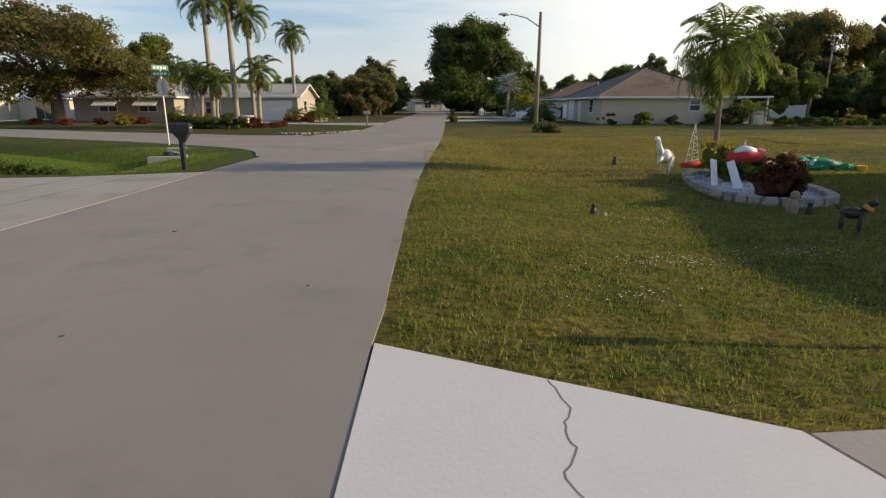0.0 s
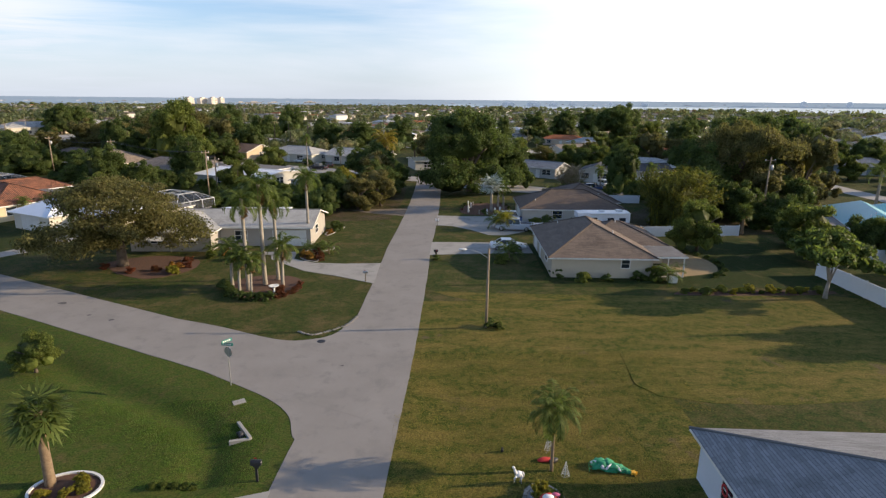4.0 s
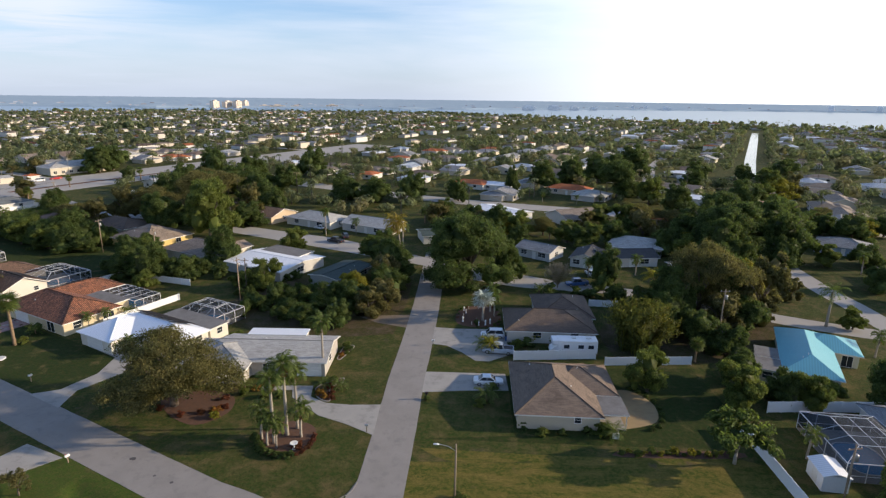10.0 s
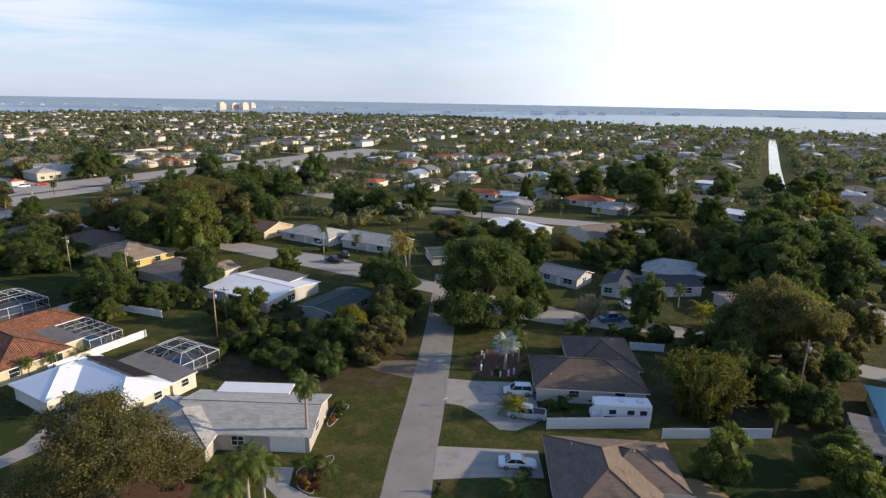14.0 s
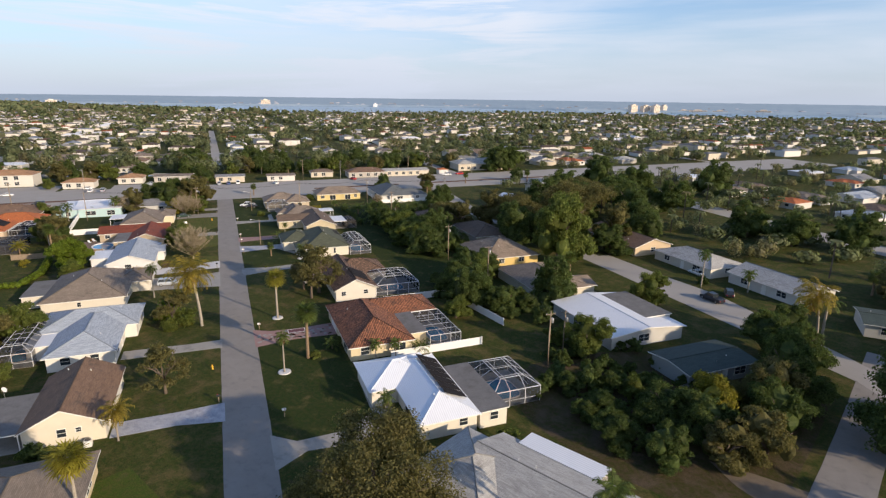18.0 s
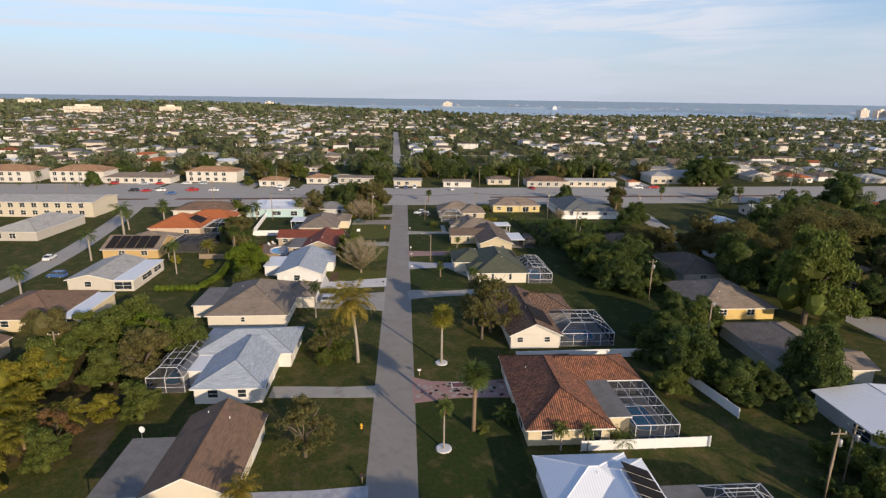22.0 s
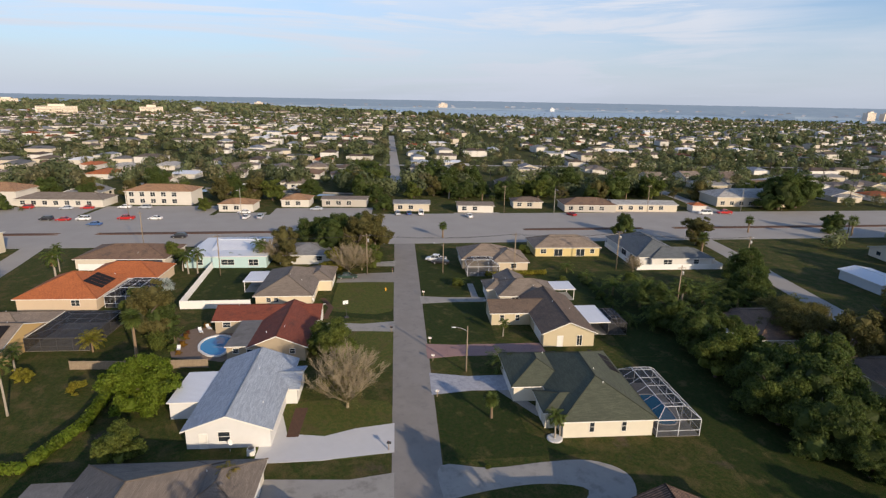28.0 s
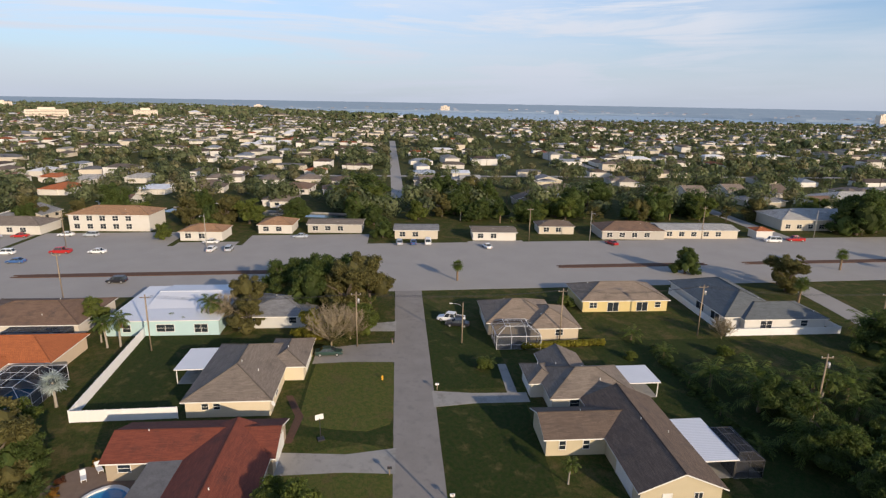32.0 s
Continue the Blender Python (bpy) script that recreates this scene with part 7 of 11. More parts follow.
for v, u, k, s in ((-40.4, 197.8, "shrub_orange", 0.9), (-40.0, 194.6, "shrub_orange", 0.7), (-41.0, 200.8, "shrub_orange", 0.9), (-41.6, 203.2, "shrub_red", 0.8), (-39.0, 206.4, "shrub_orange", 0.8), (-41.6, 196.2, "shrub", 0.9), (-42.4, 199.4, "bush_palm", 1.3), (-47.3, 194.9, "queen", 0.75), (-47.0, 204.4, "dark", 0.75), (-44.4, 197.0, "banana", 0.8),
                   (-16.9, 349.7, "dark", 1.3), (-14.2, 392.9, "dark2", 1.6), (-7.4, 323.4, "dark", 0.8), (15.2, 385.5, "dark", 1.6), (22.6, 377.8, "dark2", 1.5), (11.6, 396, "broad", 1.4), (-23.6, 402, "dark", 1.4), (30.4, 392, "broad2", 1.5), (-10.6, 366, "broad", 1.5), (14.6, 358, "broad2", 1.2), (-15.4, 376, "dark2", 1.4), (20, 362, "dark", 1.2), (-21, 366, "broad2", 1.3), (36, 380, "dark", 1.4), (-28, 384, "broad", 1.2),
                   (62, 352, "broad", 1.2), (70, 366, "dark", 1.3), (-62, 350, "broad2", 1.2), (-76, 362, "dark", 1.2), (-92, 344, "broad", 1.1), (-40, 352, "dark2", 1.1), (48, 350, "dark2", 1.1), (96, 352, "dark", 1.3), (110, 372, "broad", 1.4), (84, 380, "dark2", 1.5), (-110, 366, "dark", 1.4), (-132, 350, "broad2", 1.2)):
    btree(k, v, u, s)
for x, y, k, q, hi in ((-71, 161, "broad", 2.0, 1.35), (-9.6, 121.6, "dark", 1.0, 1.3), (-38.4, 113.3, "broad", 0.95, 1.1), (-56, 132, "dark2", 1.0, 1.5), (44, 118, "dark", 0.9, 1.5), (186, 328, "dark", 1.1, 1.0), (197, 324, "dark2", 1.0, 1.0), (207, 330, "broad", 1.2, 1.0), (180, 318, "dark", 1.1, 1.0)):
    tree(k, x, y, q, high=hi)
rl = random.Random(8)
for k in range(26):      # rank low growth behind the corner pool
    btree("shrub_dark", rl.uniform(46, 68), rl.uniform(66, 90), rl.uniform(1.3, 2.4))
# paler front lawns along the second street, sunlight put into their colour
for v0, v1, u0, u1 in ((-16.2, -3.6, 188.5, 207.4), (-16.4, -3.6, 213.4, 233.6), (-22, -3.8, 164.5, 177.0)):
    slab("lawn", smooth_line([street(v0, u0 + 2), street(v0 + 2, u0), street(v1, u0), street(v1, u1), street(v0 + 2, u1), street(v0, u1 - 2), street(v0, u0 + 2)], 3), 0.005, M_SUNLIT_LAWN, 0.1, None, "olive front lawn with sunlight put into its colour", "lawn")
# ornamental bed by the dark-roofed house
BED2 = smooth_line([(9.2, 92.4), (12.6, 91.9), (16.2, 93.4), (17.0, 97.4), (16.4, 102.6), (12.8, 104.2), (9.0, 102.4), (7.4, 98), (7.6, 94), (9.2, 92.4)], 4)
slab("flower_bed", BED2, 0.0, M_SOIL, 0.1, None, "broad mulch bed round the silver palm", "flower bed")
for k in range(14):
    q = BED2[k * 2 + 3]
    tree(("shrub_dark", "shrub_red", "shrub")[k % 3], q[0] * 0.92 + 1.0, q[1] * 0.97 + 2.9, 0.3 + 0.08 * (k % 4))


for k in range(11):
    btree("shrub_dark" if k % 3 else "bush_palm", 44.2 + 0.4 * math.sin(k * 2.2), 204 + k * 3.1, 1.2 + 0.3 * math.sin(k * 1.7))


def hedge(points, h, w, material, label):
    """A clipped run of leaves along a line."""
    rng = np.random.default_rng(int(abs(points[0][0] * 13 + points[0][1] * 7)))
    pos, nor, blobs = [], [], []
    for a, b in zip(points, points[1:]):
        a, b = np.array(a), np.array(b)
        ln = np.linalg.norm(b - a)
        for i in range(max(1, int(ln / (w * 0.7)))):
            p = a + (b - a) * (i + 0.5) / max(1, int(ln / (w * 0.7)))
            blobs.append(((p[0], p[1], h * 0.45), w * 0.48, (1, 1, h / w)))
        n = int(ln * 70)
        t = rng.random(n)[:, None]
        base = a + (b - a) * t
        th = rng.uniform(-0.3, 3.44, n)
        d = (b - a) / ln
        side = np.array([-d[1], d[0]])
        k = rng.uniform(0.85, 1.1, n)
        pos.append(np.column_stack([base + side * (np.cos(th) * w * 0.55 * k)[:, None], h * 0.45 + np.sin(th) * h * 0.55 * k]))
        nor.append(np.column_stack([side * np.cos(th)[:, None], np.sin(th)]))
    pos, nor = np.concatenate(pos), np.concatenate(nor)
    ob = new("hedge", leaf_cards("hedge", pos, nor, rng.uniform(0.1, 0.24, len(pos)), 0.6, rng, material, blobs))
    return tagged(ob, label, "hedge")


hedge([street(-50, 84), street(-38, 84.5), street(-31.5, 87)], 1.6, 2.2, M_LEAF, "long green hedge between two back gardens")
hedge([street(-46, 164), street(-44, 172), street(-45.4, 186)], 1.5, 1.6, M_LEAF_LIME, "sunlit lime hedge along the back gardens")
hedge([street(-56, 163), street(-46, 163)], 1.3, 1.5, M_LEAF_LIME, "low lime hedge closing a garden")
hedge([street(20, 237), street(36, 238)], 1.2, 1.2, M_LEAF_YELLOW, "low yellowish hedge behind the tan house")

# ---- lawns, drives and paths ----
slab("lawn", [street(3.2, 75), street(17, 80), street(17.2, 98), street(16.6, 111.8), street(3.2, 111.8)], -0.012, M_LAWN, 0.1, None, "deep green watered front lawn", "lawn")
slab("lawn", [street(3.2, 181.5), street(15, 184), street(15, 168), street(22, 163), street(3.3, 162.5)], -0.014, M_LAWN, 0.1, None, "mown green front lawn", "lawn")
slab("lawn", [street(3.2, 197), street(16, 197.5), street(16.6, 217.6), street(3.2, 217.6)], -0.012, M_LAWN, 0.1, None, "shaded green front lawn", "lawn")
slab("lawn", [street(3.2, 222.6), street(16.6, 223), street(15, 244), street(3.2, 262)], -0.012, M_LAWN, 0.1, None, "green front lawn with a shrub", "lawn")
slab("lawn", [street(-3.2, 208), street(-17, 211.6), street(-17, 236), street(-3.2, 233.6)], -0.012, M_LAWN, 0.1, None, "mown green front lawn with a basketball hoop", "lawn")
# Two dark slabs: green lawn plus the tree row's shade as colour.
slab("lawn", [street(38.6, 190), street(60, 190), street(60.6, 240), street(33, 240), street(33, 214), street(38.6, 214)], -0.013, M_LAWN, 0.1, None, "deep green back lawn with tree shade put into its colour", "lawn")
slab("lawn", [street(39, 142), street(47, 127), street(62, 127), street(60, 189.8), street(38.8, 189.8), street(38.8, 166)], -0.0135, M_LAWN, 0.1, None, "deep green back lawn darkened in colour for tree-row shade", "lawn")
slab("lawn", [street(-33.4, 216.8), street(-47.2, 216.4), street(-49.6, 245.6), street(-33.4, 245.6)], -0.012, M_LAWN, 0.1, None, "fenced square back lawn", "lawn")
slab("field", smooth_line([(1.9, 51), (6, 48.2), (14, 48.1), (16.6, 47.6), (16.8, 36), (17.2, 29), (30, 28), (46.6, 33), (47.6, 44), (44, 49.4), (28, 49.4), (14, 50), (1.9, 51)], 3), -0.01, M_FIELD, 0.1, None, "dry mown field of straw and olive grass", "field")
slab("lawn", [(2.2, 53), (15, 54), (15.6, 72), (33, 74.5), (48, 75), (48.3, 56), (43, 51.6), (28, 52)], -0.011, M_LAWN, 0.1, None, "green lawn round the beige bungalow", "lawn")


DRIVES = []


def drive(pts, label, material=None, z=0.012, curve=0, joints=()):
    DRIVES.append(1)
    z += 0.0007 * (len(DRIVES) % 5)
    pts = smooth_line(list(pts) + [pts[0]], curve)[:-1] if curve else pts
    ob = slab("driveway", pts, z, material or M_CONCRETE, 0.2, None, label, "driveway")
    for a, b in joints:
        bm = bmesh.new()
        bar(bm, (*a, z - 0.008), (*b, z - 0.008), 0.013, 4)
        part("joint", bm, M_SOIL, ob)
    return ob


drive([(-19.5, 17.4), (-16.9, 18.0), (-12.3, 18.5), (-9.8, 18.8), (-6.85, 19.7), (-7.0, 15.4), (-7.2, 11.9), (-8.9, 12.6), (-10.1, 13.0), (-16, 13.4), (-20, 13.4)], "broad pale concrete driveway", z=0.006,
      joints=(((-12.3, 18.45), (-12.9, 13.2)), ((-9.7, 18.75), (-10.0, 13.0)), ((-8.4, 19.0), (-8.7, 12.6))))
ob = drive([(-1.42, 8.15), (-0.2, 7.5), (1.05, 6.85), (1.25, 6.2), (2.0, 3.0), (1.4, -2), (-1.6, -2), (-1.55, 4.0)], "smooth white-painted concrete drive apron with a long crack", M_WHITE_SLAB, 0.006)
bm = bmesh.new()
rc = random.Random(4)
line = [(x + rc.uniform(-0.02, 0.02), y) for x, y in smooth_line([(-0.22, 7.5), (-0.18, 7.2), (-0.25, 6.95), (-0.26, 6.75), (-0.36, 6.5), (-0.3, 6.25), (-0.24, 6.0), (-0.2, 5.5)], 5)]
for a, b in zip(line, line[1:]):
    bar(bm, (*a, 0.003), (*b, 0.003), 0.008, 4)
part("crack", bm, mat("crack_filler", (0.22, 0.215, 0.21), rough=0.9), ob)
drive([(1.1, 6.84), (2.6, 6.9), (9, 6.0), (9, -2), (1.5, -2), (2.03, 3.0), (1.29, 6.2)], "plain grey concrete drive", z=-0.004)
drive([(-4.6, 53.6), (-4.5, 61.6), (-9, 61.4), (-12.7, 61.8), (-15.6, 63.6), (-16.0, 67.0), (-19.4, 67.0), (-18.4, 63.4), (-13.3, 58.4), (-8.8, 56.2)], "curved pale driveway to the corner garage")
drive([(-19.4, 67.0), (-24, 66.3), (-24, 65.3), (-19, 65.6)], "narrow concrete path", z=0.01)
drive([(1.6, 65.5), (1.95, 72.4), (9, 72.2), (15.4, 72.0), (15.4, 66.4), (8, 66.2)], "cracked pale concrete driveway")
drive([(2.7, 83.6), (3.0, 91.6), (7, 91.0), (13.2, 90.9), (17, 90.4), (17.0, 79.4), (13, 76.6), (10.6, 76.8), (8.2, 80.2), (5.4, 83)], "curved shared driveway", z=0.014)
drive([(-2.8, 91.2), (-2.3, 98.2), (-8, 97.6), (-13, 96.6), (-9, 93.6)], "sandy track beside the trees", mat("sandy_track", (0.2, 0.16, 0.12), (0.14, 0.11, 0.08), scale=0.8, fine=14, space="World", rough=1), -0.004)
drive([(-43.6, 47.6), (-50.2, 50.4), (-53, 45.2), (-56, 38), (-51, 37), (-48.4, 43)], "pale concrete driveway off the side street")
drive([street(-2.7, 87.4), street(-2.7, 92.7), street(-9, 92.2), street(-17, 92.2), street(-17, 88.4), street(-9, 88.6)], "pale mottled driveway", M_GREY_SLAB)
drive([street(-2.8, 112.8), street(-2.8, 116.4), street(-8, 116.2), street(-14, 116.6), street(-19, 116.8), street(-19, 113.4), street(-9, 113.0)], "narrow concrete driveway")
drive([street(-2.8, 148.6), street(-2.8, 160.6), street(-8, 159.6), street(-18, 160.2), street(-18, 150.6), street(-8, 149.6)], "broad concrete driveway with a parked car")
drive([street(-2.8, 164.6), street(-2.8, 171.2), street(-8, 170.2), street(-12, 168.6), street(-17, 169.4), street(-18.4, 174), street(-20, 174), street(-20, 163.2), street(-12, 163.4)], "clean white concrete driveway", M_WHITE_SLAB)
drive([street(-2.8, 202.6), street(-2.8, 207.8), street(-9, 206.8), street(-17.6, 207.6), street(-17.6, 203), street(-9, 203.2)], "plain concrete driveway")
drive([street(-2.8, 232.6), street(-2.8, 240.6), street(-10, 240), street(-17, 238.4), street(-17, 232.6), street(-10, 233)], "dark asphalt driveway", M_ASPHALT)
drive([street(-2.8, 246), street(-2.8, 251), street(-12, 249.4), street(-12, 246.4)], "pale gravel drive under trees")
drive([street(2.8, 73.8), street(2.8, 81.8), street(6, 79.2), street(12, 79.4), street(17, 82.6), street(17.4, 92), street(20, 92), street(20, 80), street(14, 76), street(7, 76.6)], "pale curved driveway to the white-roofed house")
ob = drive([street(2.8, 110.8), street(2.8, 119.0), street(6, 117.4), street(11, 117), street(18, 117.6), street(18, 111.8), street(10, 112.2)], "pinkish patterned stone driveway", M_PINK_SLAB)
rq = random.Random(9)
for k in range(70):
    v, u = rq.uniform(3.6, 17.4), rq.uniform(112.6, 116.8)
    p0 = street(v, u)
    bm = bmesh.new()
    n = rq.randrange(5, 8)
    ring = [bm.verts.new((p0[0] + rq.uniform(0.25, 0.5) * math.cos(6.283 * i / n), p0[1] + rq.uniform(0.25, 0.5) * math.sin(6.283 * i / n), 0.016)) for i in range(n)]
    low = [bm.verts.new(w.co - Vector((0, 0, 0.05))) for w in ring]
    bm.faces.new(ring)
    for i in range(n):
        bm.faces.new((ring[i], low[i], low[(i + 1) % n], ring[(i + 1) % n]))
    part("stone", bm, M_CONCRETE if k % 3 else M_SOIL, ob)
for name_, d_, mm_ in (("medallion_border", 0.0, M_TRIM), ("medallion", 0.14, mat("purple_stone", (0.17, 0.07, 0.08), (0.12, 0.05, 0.06), rough=0.9, scale=2, fine=14))):
    bm = bmesh.new()
    top = [bm.verts.new((*street(v, u), 0.019 + d_ * 0.02)) for v, u in ((9.0 + d_, 115.2 + d_), (12.3 - d_, 115.2 + d_), (12.3 - d_, 116.9 - d_), (9.0 + d_, 116.9 - d_))]
    low = [bm.verts.new(w.co - Vector((0, 0, 0.06))) for w in top]
    bm.faces.new(top)
    for i in range(4):
        bm.faces.new((top[i], low[i], low[(i + 1) % 4], top[(i + 1) % 4]))
    bmesh.ops.recalc_face_normals(bm, faces=bm.faces)
    part(name_, bm, mm_, ob, "purple-red stone rectangle with a pale rim" if d_ else "")
drive([street(2.8, 155.4), street(2.8, 161.6), street(9, 160.8), street(16, 161.6), street(21.6, 161.6), street(25.2, 159), street(24.6, 154.6), street(20, 149), street(16, 148), street(16.4, 152), street(19.6, 156.2), street(15, 157.6), street(9, 157.0)], "looping pale concrete driveway", curve=4)
drive([street(2.8, 178.6), street(2.8, 185.6), street(9, 184.2), street(15.4, 184.4), street(15.4, 179.4), street(9, 179.6)], "blotched grey and white driveway", M_GREY_SLAB)
drive([street(13, 179.4), street(15, 179.4), street(19, 172.4), street(17.4, 172)], "narrow concrete front path", z=0.008)
ob = drive([street(2.8, 190.8), street(2.8, 196.8), street(8, 196.2), street(24, 196.4), street(24, 191.6), street(8, 191.6)], "dusty red stained driveway in square slabs", M_PINK_SLAB,
           joints=tuple(((street(v, 191.5)), (street(v, 196.2))) for v in (6.5, 10, 13.5, 17, 20.5)) + ((street(3, 193.9), street(24, 194)),))
drive([street(2.8, 217.6), street(2.8, 222.4), street(9, 221.4), street(17.4, 221.2), street(17.4, 218.4), street(9, 218.4)], "pale concrete driveway and path")
drive([street(14.4, 221), street(16, 221), street(16, 231), street(14.6, 231)], "straight concrete side path", z=0.008)
drive([street(-17.4, 209.6), street(-16.4, 209.6), street(-15.8, 216), street(-18.4, 222), street(-19.4, 222), street(-17, 216)], "curved mulched path edge", M_SOIL, 0.006)
drive([street(-17.0, 168.6), street(-15.4, 168.6), street(-15.2, 175.8), street(-17.0, 175.8)], "narrow red mulch bed with pale edging", M_SOIL, 0.016)
slab("patio", smooth_line([street(-40.6, 193), street(-34, 191.8), street(-31.2, 192), street(-31.2, 202.6), street(-36, 204), street(-40, 206), street(-42.6, 203), street(-42.2, 197), street(-40.6, 193)], 4), 0.01, mat("brown_pavers", (0.24, 0.17, 0.12), (0.18, 0.125, 0.09), scale=1.2, fine=9, space="World"), 0.15, None, "brown paved pool terrace", "patio")
POOL = smooth_line([street(-36.9, 195.6), street(-34.6, 193.4), street(-32.4, 193.6), street(-31.9, 197.6), street(-32.6, 200.6), street(-35.0, 202.0), street(-37.2, 200.6), street(-37.6, 198.0), street(-36.9, 195.6)], 5)
pool = thing("pool", pose(0, 0, 0), "curved bright blue swimming pool with a pale rim", "swimming pool")
slab("water", POOL, 0.03, M_POOL, 0.1, pool, "", "", "")
bm = bmesh.new()
for a, b in zip(POOL, POOL[1:]):
    bar(bm, (*a, 0.03), (*b, 0.03), 0.28, 4)
part("coping", bm, M_TRIM, pool)

# ---- enclosures ----
cage(BM, 33.9, 41.6, 77.2, 87.6, 2.5, 1.1, M_ALU, M_SCREEN, "mansard pool enclosure with white bars and dark screens", (35.0, 40, 79, 85))
cage(BM, 32.2, 38.2, 99.6, 111.6, 2.5, 0, M_ALU, M_SCREEN, "flat pool enclosure with broad white bars", (33.4, 37.2, 102, 109), "flat", 2.2)
cage(BM, 30.2, 40.4, 129.6, 141.2, 2.5, 1.1, M_ALU, M_SCREEN, "mansard pool enclosure behind the brown-roofed house", (32.5, 38, 132, 137))
cage(BM, 32.2, 38.2, 166.0, 180.6, 2.5, 1.1, M_ALU, M_SCREEN, "long mansard pool enclosure with pale bars", (33.4, 37.2, 168.6, 177))
cage(BM, -37.6, -32.0, 115.6, 129.4, 2.5, 1.0, M_ALU, M_SCREEN, "pool enclosure beside the blue-roofed house", (-36.5, -33.4, 118, 124))
cage(BM, 15.4, 23.6, 236.8, 244.2, 2.5, 1.2, M_ALU, M_SCREEN, "pool enclosure with pale bars near the avenue")
cage(BM, 38.0, 41.6, 199.4, 206.6, 2.4, 0.6, M_BRONZE, M_DARK_SCREEN, "small dark screened enclosure")
cage(BM, -63.0, -54.4, 217.5, 228.8, 2.5, 1.1, M_ALU, M_DARK_SCREEN, "dark pool enclosure beside the orange-roofed house", (-61, -57, 220, 226))
cage(BM, -66.2, -55.6, 196.6, 209.4, 2.4, 0.5, M_BRONZE, M_DARK_SCREEN, "low black screened enclosure")
cage(BM, -73, -62, 236, 245, 2.4, 0.2, M_BRONZE, M_SCREEN, "flat screened enclosure near the avenue", None, "flat")
cage(pose(60.2, 50.4, 0, 0, 0, -6), -5.2, 4.6, -5.6, 6.2, 2.6, 1.0, M_ALU, M_SCREEN, "mansard pool enclosure behind the long fence", (-3, 2.6, -4, 3))


# ---- fences ----
def panel_mesh(w, h):
    """One vinyl panel: a grooved sheet with thicker top and bottom rails, all in one piece."""
    bm = bmesh.new()
    n = max(2, int(w / 0.2))
    xs = [w * (i + o) / n for i in range(n) for o in (0.0, 0.06, 0.94)] + [w]
    ys = [0.02 if (i % 3) in (0,) else 0.03 for i in range(len(xs))]
    zs = [(0.05, 1.5), (0.16, 1.5), (0.16, 1.0), (h - 0.16, 1.0), (h - 0.16, 1.5), (h, 1.5)]
    for side in (-1, 1):
        rows = [[bm.verts.new((x, side * (y if k == 1.0 else 0.04), z)) for x, y in zip(xs, ys)] for z, k in zs]
        for a, b in zip(rows, rows[1:]):
            for i in range(len(xs) - 1):
                bm.faces.new((a[i], a[i + 1], b[i + 1], b[i]) if side < 0 else (a[i + 1], a[i], b[i], b[i + 1]))
        if side < 0:
            top = rows[-1]
        else:
            for i in range(len(xs) - 1):
                bm.faces.new((top[i], top[i + 1], rows[-1][i + 1], rows[-1][i]))
    return bm


def fence(points, h, label, material=None, step=2.4):
    material = material or M_VINYL
    x0, y0 = points[0]
    root = thing("fence", pose(x0, y0, 0), label, "fence", "garden fences")
    post = None
    for a, b in zip(points, points[1:]):
        d = Vector(b) - Vector(a)
        n = max(1, round(d.length / step))
        turn = math.degrees(math.atan2(d.y, d.x))
        bm = panel_mesh(d.length / n - 0.02, h)
        me = bpy.data.meshes.new("panel")
        bm.to_mesh(me)
        bm.free()
        me.materials.append(material)
        if post is None:
            post = bpy.data.meshes.new("post")
            bm = boxes((-0.065, 0.065, -0.065, 0.065, -0.3, h + 0.04))
            lathe(bm, [(0.09, h + 0.04), (0.09, h + 0.07), (0.01, h + 0.12)], 4)
            bm.to_mesh(post)
            bm.free()
            post.materials.append(material)
        for i in range(n):
            p = Vector(a) + d * i / n
            share("panel", me, root, pose(p.x - x0, p.y - y0, 0, 0, 0, turn))
            share("post", post, root, pose(p.x - x0, p.y - y0, 0, 0, 0, turn))
    share("post", post, root, pose(points[-1][0] - x0, points[-1][1] - y0, 0))
    return root


fence([(47.0, 56.4), (46.7, 46), (46.4, 36.0)], 1.8, "long white vinyl privacy fence along the field")
fence([(53.6, 61.0), (60, 61.3), (74, 61.4)], 1.8, "white vinyl fence behind the pool enclosure")
fence([(17.4, 77.2), (24, 77.6), (32.2, 78.2)], 1.8, "white vinyl fence beside the motor home")
fence([(33.2, 75.6), (40, 76.0), (48.6, 76.4)], 1.6, "white vinyl fence behind the lawn")
fence([(37.4, 104.8), (43.6, 104.2)], 1.6, "short white fence behind the dark-roofed house")
fence([street(24.4, 98.0), street(41.8, 98.2)], 1.5, "white garden wall between two houses")
fence([street(21, 124.4), street(47, 124.8)], 1.6, "white fence between two back gardens")
fence([street(47.2, 117.2), street(49.6, 104.6)], 1.6, "white fence at the end of the garden")
fence([street(-33.2, 216.4), street(-47.4, 216.0), street(-49.8, 246), street(-37, 246.4)], 1.8, "white vinyl fence round a square back garden")
fence([street(-57, 246), street(-57, 268)], 1.8, "white vinyl fence beside the turquoise house")
fence([street(-82, 244), street(-60.6, 243.4)], 1.7, "white vinyl fence behind the low house")
fence([street(62.0, 266), street(61.6, 241.0), street(85.4, 241.2), street(85.4, 252)], 1.5, "white vinyl fence round the grey-roofed house")
fence([street(-55, 189.4), street(-44, 189.0), street(-33.4, 189.2)], 1.5, "weathered wooden board fence behind the pool", M_WOOD)


